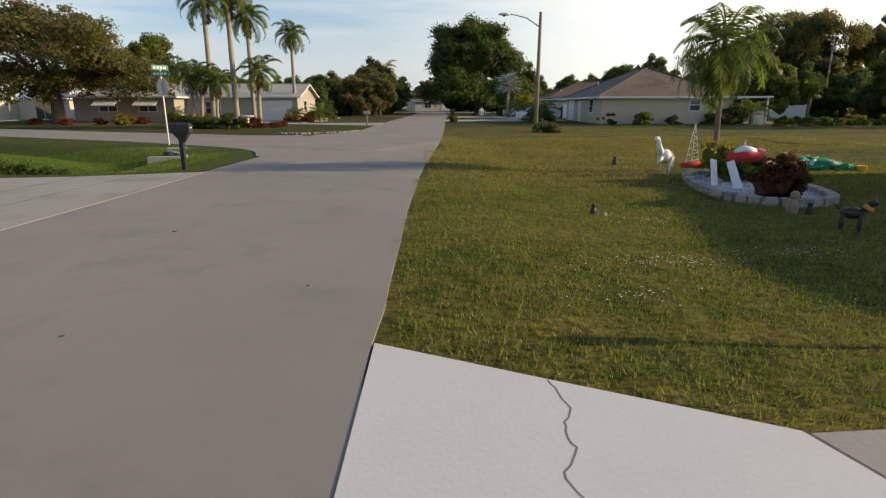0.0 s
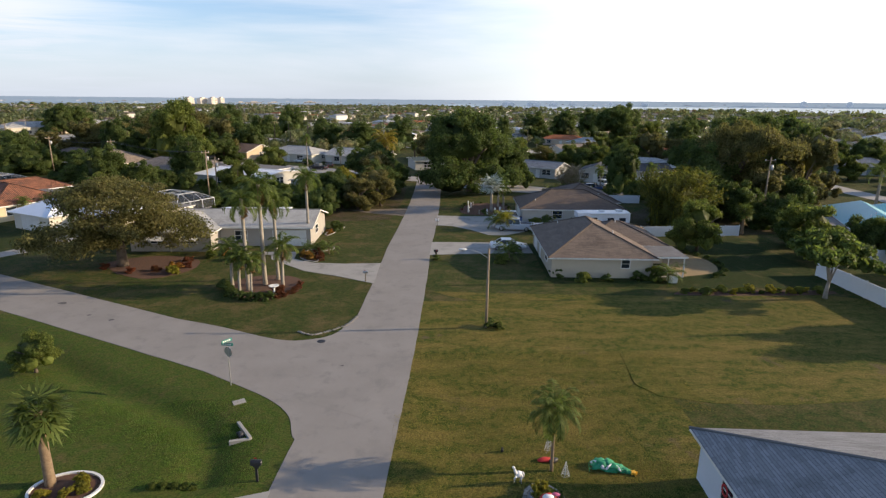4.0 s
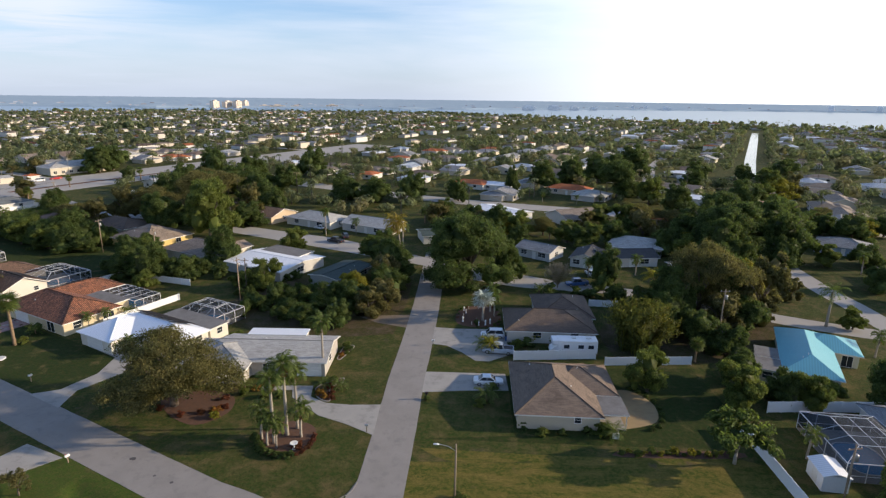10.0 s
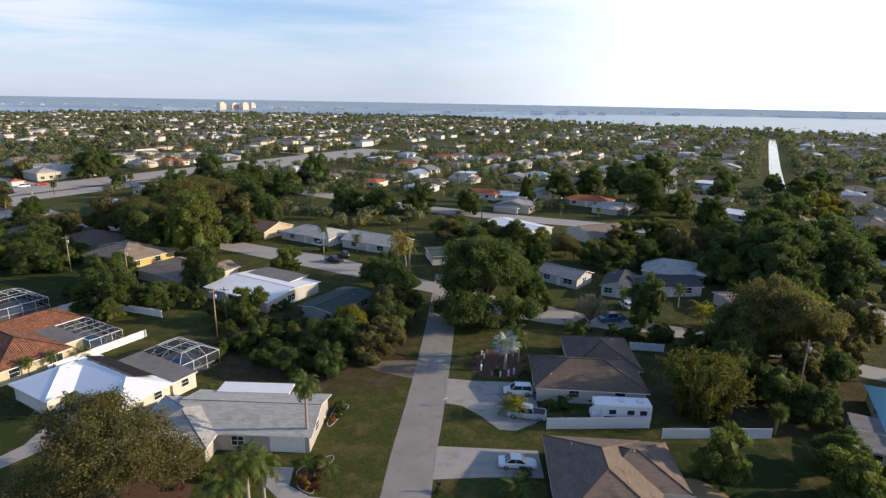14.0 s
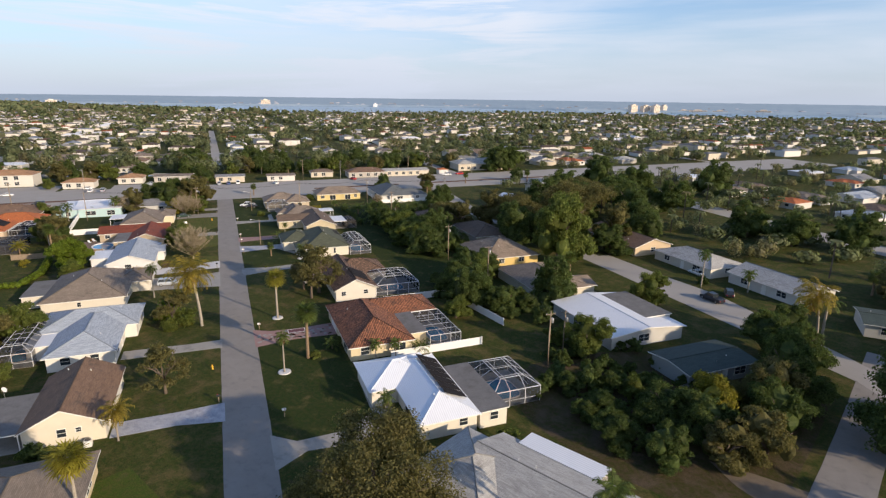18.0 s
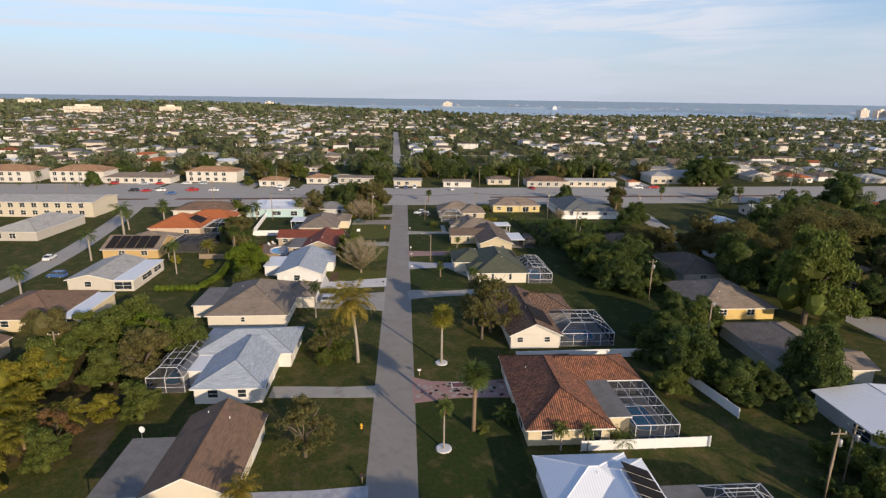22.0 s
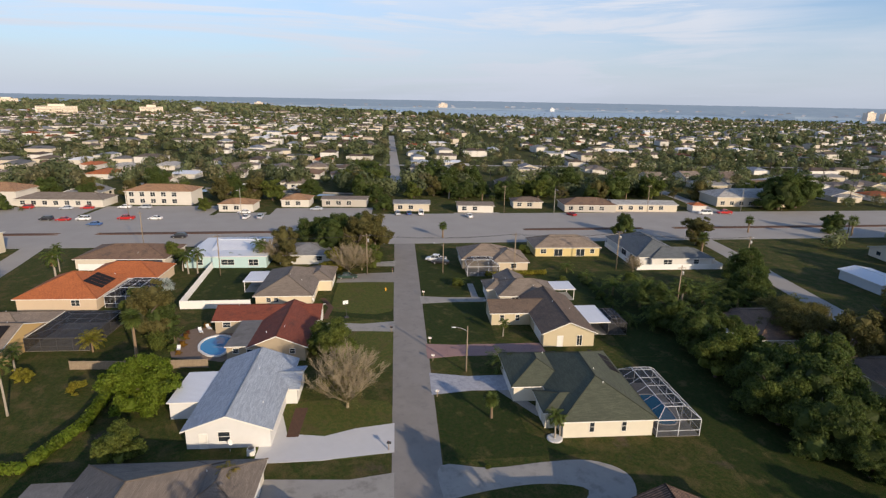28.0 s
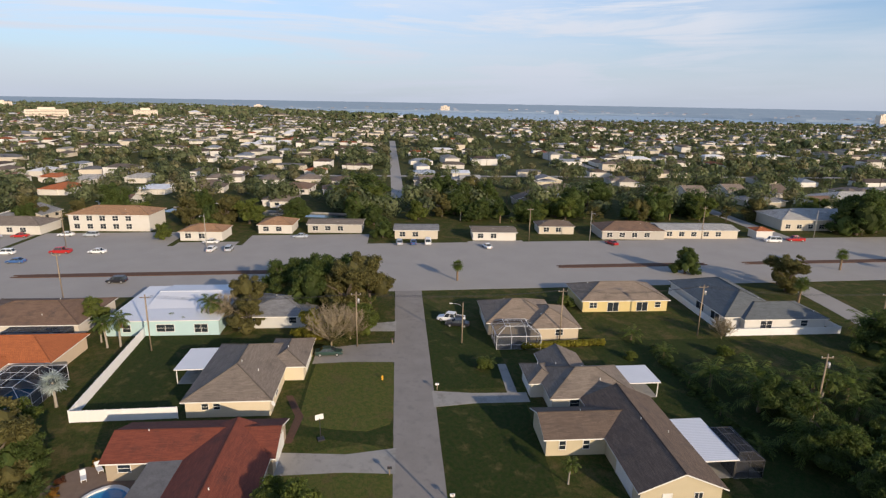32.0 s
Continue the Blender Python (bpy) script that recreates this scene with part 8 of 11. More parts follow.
# ---- vehicles ----
def loft(bm, sections):
    """Skin through cross-sections of equal point counts."""
    rings = [[bm.verts.new(p) for p in s] for s in sections]
    n = len(rings[0])
    for a, b in zip(rings, rings[1:]):
        for i in range(n):
            j = (i + 1) % n
            f = bm.faces.new((a[i], a[j], b[j], b[i]))
            f.smooth = False
    bm.faces.new(rings[0][::-1])
    bm.faces.new(rings[-1])
    bmesh.ops.recalc_face_normals(bm, faces=bm.faces)
    return bm


def car(m, kind, body_mat, label, group="parked cars"):
    """A parked car along +y: body, cabin glass, roof, bumpers, lights and four wheels."""
    L, Wd, shoulder, top = {"sedan": (4.8, 1.82, 0.92, 1.45), "suv": (4.6, 1.86, 1.02, 1.70), "pickup": (5.7, 1.98, 1.08, 1.86), "van": (5.2, 1.98, 1.1, 1.95)}[kind]
    root = thing("car", m, label, "car", group)
    w = Wd / 2
    y0, y1 = -L / 2, L / 2

    def sec(y, half, z0, z1):
        return [(-half * 0.92, y, z0), (half * 0.92, y, z0), (half, y, z0 + 0.15), (half, y, z1 - 0.12), (half * 0.9, y, z1), (-half * 0.9, y, z1), (-half, y, z1 - 0.12), (-half, y, z0 + 0.15)]
    hood = shoulder - 0.1
    bm = loft(bmesh.new(), [sec(y0, w * 0.86, 0.38, shoulder - 0.16), sec(y0 + 0.12, w * 0.96, 0.28, shoulder - 0.03), sec(y0 + 0.9, w, 0.24, shoulder), sec(0.3, w, 0.24, shoulder), sec(y1 - 1.2, w, 0.24, hood + 0.02), sec(y1 - 0.25, w * 0.95, 0.28, hood - 0.12), sec(y1, w * 0.84, 0.36, hood - 0.26)])
    if kind == "pickup":
        bed0, bed1 = y0 + 0.1, y0 + 1.85
        part("bed", boxes((-w + 0.1, w - 0.1, bed0 + 0.06, bed1, shoulder - 0.02, shoulder + 0.012)), M_BLACK, root, "dark pickup bed")
        part("bed_rail", boxes((-w + 0.02, -w + 0.12, bed0, bed1, shoulder - 0.05, shoulder + 0.1), (w - 0.12, w - 0.02, bed0, bed1, shoulder - 0.05, shoulder + 0.1), (-w + 0.12, w - 0.12, bed0, bed0 + 0.08, shoulder - 0.05, shoulder + 0.1)), body_mat, root)
        c0, c1, r0, r1 = bed1 + 0.02, y1 - 1.35, bed1 + 0.2, y1 - 2.05
    elif kind == "sedan":
        c0, c1, r0, r1 = y0 + 0.75, y1 - 1.25, y0 + 1.5, y1 - 2.05
    else:
        c0, c1, r0, r1 = y0 + 0.12, y1 - 1.05, y0 + 0.45, y1 - 1.75
    part("body", bm, body_mat, root)
    cab = loft(bmesh.new(), [[(-w * 0.9, c0, shoulder - 0.03), (w * 0.9, c0, shoulder - 0.03), (w * 0.9, c1, shoulder - 0.03), (-w * 0.9, c1, shoulder - 0.03)], [(-w * 0.74, r0, top - 0.06), (w * 0.74, r0, top - 0.06), (w * 0.74, r1, top - 0.06), (-w * 0.74, r1, top - 0.06)]])
    part("cabin_glass", cab, M_GLASS, root, "dark tinted car glass")
    part("roof", boxes((-w * 0.76, w * 0.76, r0 - 0.04, r1 + 0.04, top - 0.075, top), bevel=0.03), body_mat, root)
    for sx in (-1, 1):
        for ya, yb in ((c0, r0), (c1, r1), ((c0 + c1) / 2, (r0 + r1) / 2)):
            part("pillar", bar(bmesh.new(), (sx * w * 0.905, ya, shoulder - 0.02), (sx * w * 0.75, yb, top - 0.05), 0.045, 4), body_mat, root)
        part("headlight", boxes((sx * w * 0.55 - 0.2, sx * w * 0.55 + 0.2, y1 - 0.16, y1 - 0.02, hood - 0.36, hood - 0.22), bevel=0.03), M_TRIM, root)
        part("tail_light", boxes((sx * w * 0.66 - 0.14, sx * w * 0.66 + 0.14, y0 - 0.01, y0 + 0.12, shoulder - 0.36, shoulder - 0.18), bevel=0.02), M_TAIL, root)
        part("mirror", boxes((sx * (w + 0.1) - 0.09, sx * (w + 0.1) + 0.09, c1 - 0.32, c1 - 0.2, shoulder + 0.02, shoulder + 0.16), bevel=0.03), body_mat, root)
        for wy in (y0 + 0.92, y1 - 0.95):
            r = 0.33 if kind == "sedan" else 0.38
            wm = pose(sx * (w - 0.1), wy, r - 0.02, 0, 90, 0)
            wheel = part("wheel", lathe(bmesh.new(), [(r * 0.75, -0.11), (r, -0.08), (r, 0.08), (r * 0.75, 0.11)], 18), M_RUBBER, root, "", wm)
            part("rim", lathe(bmesh.new(), [(r * 0.62, -0.115), (r * 0.64, 0.0), (r * 0.62, 0.115)], 12), M_STEEL, wheel)
    part("bumper", boxes((-w * 0.8, w * 0.8, y1 - 0.12, y1 + 0.04, 0.34, 0.5), bevel=0.03), body_mat, root)
    part("bumper", boxes((-w * 0.8, w * 0.8, y0 - 0.04, y0 + 0.12, 0.4, 0.56), bevel=0.03), body_mat, root)
    return root


M_TAIL = paint("red_lamp", (0.35, 0.02, 0.02))
P_WHITE, P_SILVER, P_RED, P_BLACK, P_BLUE, P_GREEN = paint("white_paint", (0.78, 0.79, 0.80)), paint("silver_paint", (0.42, 0.46, 0.52)), paint("red_paint", (0.42, 0.02, 0.02)), paint("black_paint", (0.02, 0.02, 0.025)), paint("blue_paint", (0.05, 0.12, 0.3)), paint("dark_green_paint", (0.03, 0.06, 0.05))
car(pose(12.3, 68.6, 0.012, 0, 0, -92), "sedan", P_WHITE, "white sedan parked on the concrete driveway")
car(pose(14.9, 80.3, 0.014, 0, 0, 80), "pickup", P_SILVER, "silver pickup truck parked in the drive")
car(pose(14.4, 87.2, 0.014, 0, 0, 88), "suv", P_WHITE, "white sport utility car parked by the house")
car(street_pose(-14.4, 153.8, 0.012, -92), "suv", P_SILVER, "silver-blue car on the broad driveway")
car(street_pose(-14.6, 236.0, 0.012, -88), "sedan", P_GREEN, "dark green sedan on the asphalt drive")
car(street_pose(8.4, 251, -0.05, 70), "pickup", P_WHITE, "white pickup parked on the lawn's edge")
car(street_pose(9.4, 248.4, -0.05, 80), "sedan", P_BLACK, "black sedan parked on the lawn's edge")
for k, (v, u, turn, kind, col, words) in enumerate(((-118, 308, 92, "sedan", P_RED, "red sedan on the avenue forecourt"), (-112, 309, 90, "suv", P_WHITE, "white car on the avenue forecourt"), (-124, 309, 88, "suv", P_BLACK, "black car on the avenue forecourt"), (-98, 309.5, 91, "pickup", P_RED, "red pickup on the avenue forecourt"), (-88, 309, 86, "sedan", P_WHITE, "white sedan on the avenue forecourt"),
                                                    (-52, 310, 2, "suv", P_SILVER, "silver car by the avenue cottage"), (-57, 310, -3, "sedan", P_WHITE, "white sedan by the avenue cottage"), (-2, 315, 4, "suv", P_SILVER, "silver car outside the white building"), (2.4, 315, 1, "sedan", P_BLUE, "blue sedan outside the white building"), (7, 315, -2, "van", P_WHITE, "white van outside the white building"),
                                                    (-70, 281, 90, "suv", P_BLACK, "dark car waiting on the avenue"), (25, 309, 12, "sedan", P_WHITE, "white sedan by the tan building"), (66, 311, 20, "sedan", P_RED, "red car by the brown-roofed building"), (122, 311, 80, "van", P_WHITE, "white van outside the shop"), (131, 312, 84, "pickup", P_RED, "red pickup outside the shop"), (178, 277, 90, "suv", P_BLUE, "dark blue car on the avenue"), (186, 279, 91, "sedan", P_BLACK, "black sedan on the avenue"), (-104, 300, 90, "sedan", P_BLUE, "blue sedan on the avenue"))):
    x, y = avenue(v, u)
    car(pose(x, y, 0.0, 0, 0, B_TURN + turn), kind, col, words, "cars along the avenue")
for x, y, t, kind, col, words in ((-39.2, 177.6, 60, "sedan", P_WHITE, "white sedan on the cross street drive"), (-30.3, 159.4, 62, "pickup", P_BLACK, "black pickup parked on the lawn by the street"), (-28.3, 165.6, 20, "suv", P_BLACK, "black car on the cross street drive"), (43.6, 128, 10, "suv", P_WHITE, "white car beside the far bungalow"), (-60, 186, 40, "suv", P_WHITE, "white car outside the brown bungalow"), (38, 119.6, 100, "pickup", P_BLUE, "dark pickup by the far bungalow")):
    car(pose(x, y, 0.0, 0, 0, t), kind, col, words, "parked cars")
car(street_pose(-84, 174, -0.05, 85), "suv", P_BLUE, "dark blue car beside the pale pink house")
car(street_pose(-95, 190, 0.0, 5), "sedan", P_WHITE, "white sedan on the side street")


def motor_home(m):
    root = thing("motor_home", m, "white motor home with dark stripes beside the fence", "motor home")
    part("body", boxes((-1.25, 1.25, -4.2, 3.0, 0.55, 3.0), bevel=0.12), P_WHITE, root)
    part("cab", loft(bmesh.new(), [[(-1.1, 2.9, 0.5), (1.1, 2.9, 0.5), (1.1, 2.9, 2.0), (-1.1, 2.9, 2.0)], [(-1.05, 4.3, 0.5), (1.05, 4.3, 0.5), (1.0, 4.2, 1.15), (-1.0, 4.2, 1.15)]]), P_WHITE, root)
    part("overcab", boxes((-1.2, 1.2, 2.7, 4.0, 2.05, 2.95), bevel=0.15), P_WHITE, root)
    for x in (-1.262, 1.262):
        part("stripe", boxes((min(x, x * 0.99), max(x, x * 0.99), -4.0, 2.6, 0.9, 1.15)), P_BLACK, root, "dark painted side stripe")
        for y in (-3.0, -1.2, 1.4):
            part("window", boxes((min(x, x * 0.98), max(x, x * 0.98), y - 0.5, y + 0.5, 1.5, 2.2)), M_GLASS, root)
        for y in (-2.4, 3.3):
            wheel = part("wheel", lathe(bmesh.new(), [(0.3, -0.12), (0.4, -0.1), (0.4, 0.1), (0.3, 0.12)], 16), M_RUBBER, root, "", pose(x * 0.88, y, 0.4, 0, 90, 0))
            part("rim", lathe(bmesh.new(), [(0.22, -0.125), (0.22, 0.125)], 10), M_STEEL, wheel)
    part("roof_vent", boxes((-0.35, 0.35, -0.4, 0.4, 3.0, 3.2), bevel=0.05), M_TRIM, root)
    part("roof_vent", boxes((-0.4, 0.4, -3.2, -2.2, 3.0, 3.28), bevel=0.06), M_TRIM, root)
    part("awning", bar(bmesh.new(), (-1.32, -3.6, 2.8), (-1.32, 2.2, 2.8), 0.09, 8), M_TRIM, root)
    return root


motor_home(pose(28.6, 80.4, 0, 0, 0, 88))


# ---- street furniture ----
def mailbox(m, label, body, tall=1.05, black=False):
    root = thing("mailbox", m, label, "mailbox", "kerbside mailboxes")
    part("post", boxes((-0.06, 0.06, -0.06, 0.06, -0.3, tall - 0.2), bevel=0.008), M_BLACK if black else M_WOOD, root)
    bm = bmesh.new()
    sec = [(-0.13, tall - 0.2), (0.13, tall - 0.2), (0.13, tall - 0.02)] + [(0.13 * math.cos(a), tall - 0.02 + 0.1 * math.sin(a)) for a in (0.5, 1.0, 1.57, 2.1, 2.6)] + [(-0.13, tall - 0.02)]
    loft(bm, [[(x, -0.28, z) for x, z in sec], [(x, 0.26, z) for x, z in sec]])
    b = part("box", bm, body, root)
    part("door", boxes((-0.115, 0.115, -0.3, -0.283, tall - 0.19, tall + 0.03), bevel=0.006), body, b)
    part("flag", boxes((0.135, 0.15, 0.0, 0.04, tall - 0.12, tall + 0.1), (0.135, 0.15, 0.0, 0.16, tall + 0.04, tall + 0.1)), M_TAIL, b)
    if black:
        part("bracket", loft(bmesh.new(), [[(-0.05, -0.1, tall - 0.45), (0.05, -0.1, tall - 0.45), (0.05, 0.0, tall - 0.45), (-0.05, 0.0, tall - 0.45)], [(-0.1, -0.24, tall - 0.2), (0.1, -0.24, tall - 0.2), (0.1, 0.2, tall - 0.2), (-0.1, 0.2, tall - 0.2)]]), M_BLACK, root)
        part("number_bar", boxes((-0.05, 0.05, -0.306, -0.3, tall - 0.06, tall - 0.03)), M_TRIM, b, "pale number strip")
    return root


mailbox(pose(-7.75, 20.5, 0, 0, 0, 85), "large black plastic mailbox on a thick post", M_BLACK, 1.2, True)
mailbox(pose(-5.6, 54.4, 0, 0, 0, 85), "grey metal mailbox on a post", M_STEEL, 1.15)
mailbox(pose(2.4, 63.4, 0, 0, 0, -88), "black mailbox standing in a small shrub", M_BLACK, 1.2, True)
tree("shrub_dark", 2.5, 63.3, 0.6)
mailbox(pose(2.9, 83.0, 0, 0, 0, -88), "white mailbox beside the drive", M_TRIM, 1.1)
mailbox(pose(-42.2, 46.6, 0, 0, 0, 150), "white mailbox on a brick-edged bed", M_TRIM, 1.1)
mailbox(pose(-61.6, 67.0, 0, 0, 0, -28), "white mailbox shaped like a little post", M_TRIM, 1.2)
for v, u, t in ((-3.5, 165.2, 90), (-3.5, 202.4, 90), (-3.5, 240, 90), (3.6, 178, -90), (3.6, 197.2, -90), (3.6, 222.6, -90), (-3.5, 93.2, 90), (3.7, 190.0, -90), (4, 119.4, -90)):
    mailbox(street_pose(v, u, 0, t), "kerbside mailbox on a short post", M_BLACK if v < 0 else M_TRIM, 1.1)


def street_lamp(m, h, label, wood=True, arm=2.0):
    root = thing("street_lamp", m, label, "street lamp", "street lamps")
    part("pole", limb(bmesh.new(), [(0, 0, -0.5), (0.02, 0, h * 0.5), (0.05, 0, h)], [0.14, 0.12, 0.09], 10), M_WOOD if wood else M_CONCRETE, root)
    part("arm", limb(bmesh.new(), [(0.05, 0, h - 0.9), (-arm * 0.4, 0, h - 0.35), (-arm * 0.8, 0, h - 0.15), (-arm, 0, h - 0.12)], [0.035, 0.035, 0.03, 0.03], 6), M_STEEL, root)
    head = part("head", lathe(bmesh.new(), [(0.02, -0.38), (0.11, -0.3), (0.16, 0.0), (0.13, 0.26), (0.04, 0.34)], 10), M_TRIM, root, "pale lamp head", pose(-arm - 0.2, 0, h - 0.12, 0, 90, 0) @ Matrix.Diagonal((0.6, 1, 1, 1)))
    part("lens", lathe(bmesh.new(), [(0.11, 0.05), (0.1, -0.02), (0.04, -0.06)], 10), M_GLASS, root, "", pose(-arm - 0.22, 0, h - 0.2))
    return root


street_lamp(pose(6.5, 41.1, 0, 0, 0, -4), 7.3, "street lamp on a leaning wooden pole in the field")
tree("shrub_dark", 6.9, 41.3, 0.7)
tree("shrub", 7.6, 40.9, 0.5)
street_lamp(street_pose(8.9, 185.8), 8.0, "street lamp on a wooden pole by the lawn")
street_lamp(street_pose(9.4, 240), 8.0, "street lamp near the avenue trees")
for v in (-150, -60, 60, 140, 210):
    x, y = avenue(v, 315)
    street_lamp(pose(x, y, 0, 0, 0, B_TURN + 88), 10, "tall pale street lamp along the avenue", False, 3)

UTIL = []


def utility_pole(x, y, h, turn, can=True, label="weathered wooden utility pole with a transformer"):
    root = thing("utility_pole", pose(x, y, 0, 0, 0, turn), label, "utility pole", "utility poles")
    part("pole", limb(bmesh.new(), [(0, 0, -0.5), (0, 0, h * 0.5), (0.03, 0, h)], [0.16, 0.14, 0.1], 10), M_WOOD, root)
    part("cross_arm", boxes((-0.9, 0.9, -0.05, 0.05, h - 0.6, h - 0.48)), M_WOOD, root)
    for k in (-0.8, 0.0, 0.8):
        part("insulator", lathe(bmesh.new(), [(0.04, h - 0.48), (0.06, h - 0.4), (0.03, h - 0.3)], 8, (k, 0, 0)), M_TRIM, root)
    if can:
        part("transformer", lathe(bmesh.new(), [(0.2, h - 2.1), (0.24, h - 2.05), (0.24, h - 1.35), (0.2, h - 1.3), (0.08, h - 1.2)], 14, (0.38, 0, 0)), M_STEEL, root)
    UTIL.append((x, y, h))
    return root


def wires(a, b, sag=0.9, spread=0.8):
    (x0, y0, h0), (x1, y1, h1) = a, b
    root = thing("power_line", pose(0, 0, 0), "thin sagging overhead power wires", "power line", "overhead wires")
    for k in (-spread, 0, spread):
        bm = bmesh.new()
        pts = []
        for i in range(9):
            t = i / 8
            pts.append((x0 + (x1 - x0) * t, y0 + (y1 - y0) * t + k, h0 - 0.3 + (h1 - h0) * t - sag * 4 * t * (1 - t)))
        limb(bm, pts, [0.018] * 9, 4)
        part("wire", bm, M_BLACK, root)


for v, u, h, c in ((48.6, 86.4, 10, True), (57.6, 128.4, 10, True), (56.8, 152, 10, True), (58, 212, 10, True), (-9.9, 239.3, 10.5, True), (-46, 239, 10.5, False), (28, 240, 10.5, False), (56, 241.6, 10.5, True), (88.6, 236, 10.5, True), (-52.6, 120, 8.5, False)):
    x, y = street(v, u)
    utility_pole(x, y, h, B_TURN, c)
utility_pole(-42.5, 112.4, 8, 0, True)
utility_pole(50.8, 40.4, 8.5, 10, True)
utility_pole(57.8, 86, 11, 0, True)
for i, j in ((5, 4), (4, 6), (6, 7), (7, 8), (0, 1), (1, 2), (10, 0)):
    wires(UTIL[i], UTIL[j])
for k, (v, u) in enumerate(((-130, 268), (-75, 268), (40, 316.5), (100, 317), (160, 317), (-100, 316), (-170, 316))):
    x, y = avenue(v, u)
    utility_pole(x, y, 11, B_TURN, False, "tall wooden pole beside the avenue")

# stop sign with two street-name plates
root = thing("stop_sign", pose(-12.6, 30.9, 0, 0, 0, -28), "stop sign seen from behind with green street-name plates", "street sign")
part("post", boxes((-0.03, 0.03, -0.02, 0.02, -0.4, 3.3)), M_STEEL, root)
part("octagon", lathe(bmesh.new(), [(0.39, -0.008), (0.39, 0.008)], 8), M_STEEL, root, "unpainted back of the red octagon", pose(0, 0.03, 2.55, 90, 22.5, 0))
part("octagon_face", lathe(bmesh.new(), [(0.38, -0.003), (0.38, 0.003)], 8), paint("sign_red", (0.5, 0.02, 0.03), 0.4), root, "", pose(0, 0.045, 2.55, 90, 22.5, 0))
M_SIGN = paint("sign_green", (0.02, 0.22, 0.17), 0.4)
for z, t, w in ((3.12, 20, 0.42), (3.38, 78, 0.38)):
    plate = part("name_plate", boxes((-w, w, -0.012, 0.012, -0.11, 0.11), bevel=0.008), M_SIGN, root, "green street-name plate", pose(0, 0, z, 0, 0, t))
    part("lettering", boxes(*[(-w * 0.8 + i * w * 0.4, -w * 0.8 + i * w * 0.4 + w * 0.28, -0.016, 0.016, -0.05, 0.05) for i in range(4)]), M_TRIM, plate, "pale bars of lettering")
# drain inlet: two concrete wings and a hole, and a cover
root = thing("drain_inlet", pose(-9.9, 25.2, -0.12, 0, 0, -54), "weathered concrete culvert headwall in the ditch", "drain")
part("headwall", boxes((-1.1, 1.1, -0.1, 0.1, -0.4, 0.22), bevel=0.03), M_CONCRETE, root)
part("wing", boxes((-0.1, 0.1, -1.2, 0.0, -0.4, 0.16), bevel=0.03), M_CONCRETE, root, "", pose(1.05, 0, 0, 0, 0, -24))
part("pipe", lathe(bmesh.new(), [(0.26, -0.05), (0.3, -0.05), (0.3, 0.25), (0.26, 0.25)], 14), M_BLACK, root, "dark pipe mouth", pose(0.2, -0.22, -0.02, 90, 0, 0))
tagged(part("drain_cover", boxes((-0.4, 0.4, -0.3, 0.3, -0.1, 0.02), bevel=0.01), M_CONCRETE, None, "", pose(-11.3, 28.6, 0, 0, 0, 30)), "square concrete drain cover set in the grass", "drain")
tagged(part("manhole_cover", lathe(bmesh.new(), [(0.34, -0.05), (0.34, 0.016), (0.26, 0.02), (0.25, 0.014)], 20), M_BLACK, None, "", pose(-7.6, 38.3, 0)), "round iron manhole cover in the road", "manhole")
bm = bmesh.new()
for i, (x, y) in enumerate(smooth_line([(-9.9, 40.0), (-8.6, 39.3), (-7.2, 40.2), (-5.9, 41.6), (-5.3, 43.4)], 6)):
    blob(bm, (x + 0.05 * math.sin(i * 2.0), y + 0.3, 0.03), 0.13, (1.2, 1.0, 0.7), 0.3, i, 1)
tagged(part("kerb_stones", bm, mat("grey_rubble", (0.3, 0.28, 0.25), (0.2, 0.185, 0.165), rough=0.95, fine=30)), "low rough stones edging the street corner", "kerb", "", "structure")

ro = random.Random(12)
M_OIL = mat("oil_stain", (0.05, 0.045, 0.042), (0.09, 0.08, 0.075), rough=0.6, scale=6, fine=40, bump=0.05)
for x, y, q in ((-3.05, 6.45, 0.035), (-2.75, 6.2, 0.045), (-3.9, 8.4, 0.02), (-2.2, 9.6, 0.02), (-4.6, 12.2, 0.03), (-27.5, 43.2, 0.28), (-30.2, 44.4, 0.22), (-34.6, 47.6, 0.5), (-5.2, 33.8, 0.15)):
    bm = bmesh.new()
    ring = [bm.verts.new((q * ro.uniform(0.6, 1.2) * math.cos(6.283 * i / 11), 0.7 * q * ro.uniform(0.6, 1.2) * math.sin(6.283 * i / 11), 0.009)) for i in range(11)]
    low = [bm.verts.new(w.co - Vector((0, 0, 0.012))) for w in ring]
    bm.faces.new(ring)
    for i in range(11):
        bm.faces.new((ring[i], low[i], low[(i + 1) % 11], ring[(i + 1) % 11]))
    tagged(part("oil_stain", bm, M_OIL, None, "", pose(x, y, 0)), "small dark oil stain on the asphalt", "stain", "stains on the road", "structure")
# bird bath in the palm bed
root = thing("bird_bath", pose(-14.6, 50.2, -0.02), "white stone bird bath among red leaves", "bird bath")
part("pedestal", lathe(bmesh.new(), [(0.26, 0), (0.26, 0.08), (0.12, 0.16), (0.09, 0.6), (0.16, 0.78)], 14), M_TRIM, root)
part("basin", lathe(bmesh.new(), [(0.16, 0.76), (0.5, 0.9), (0.52, 0.96), (0.46, 0.95), (0.1, 0.84)], 18), M_TRIM, root)
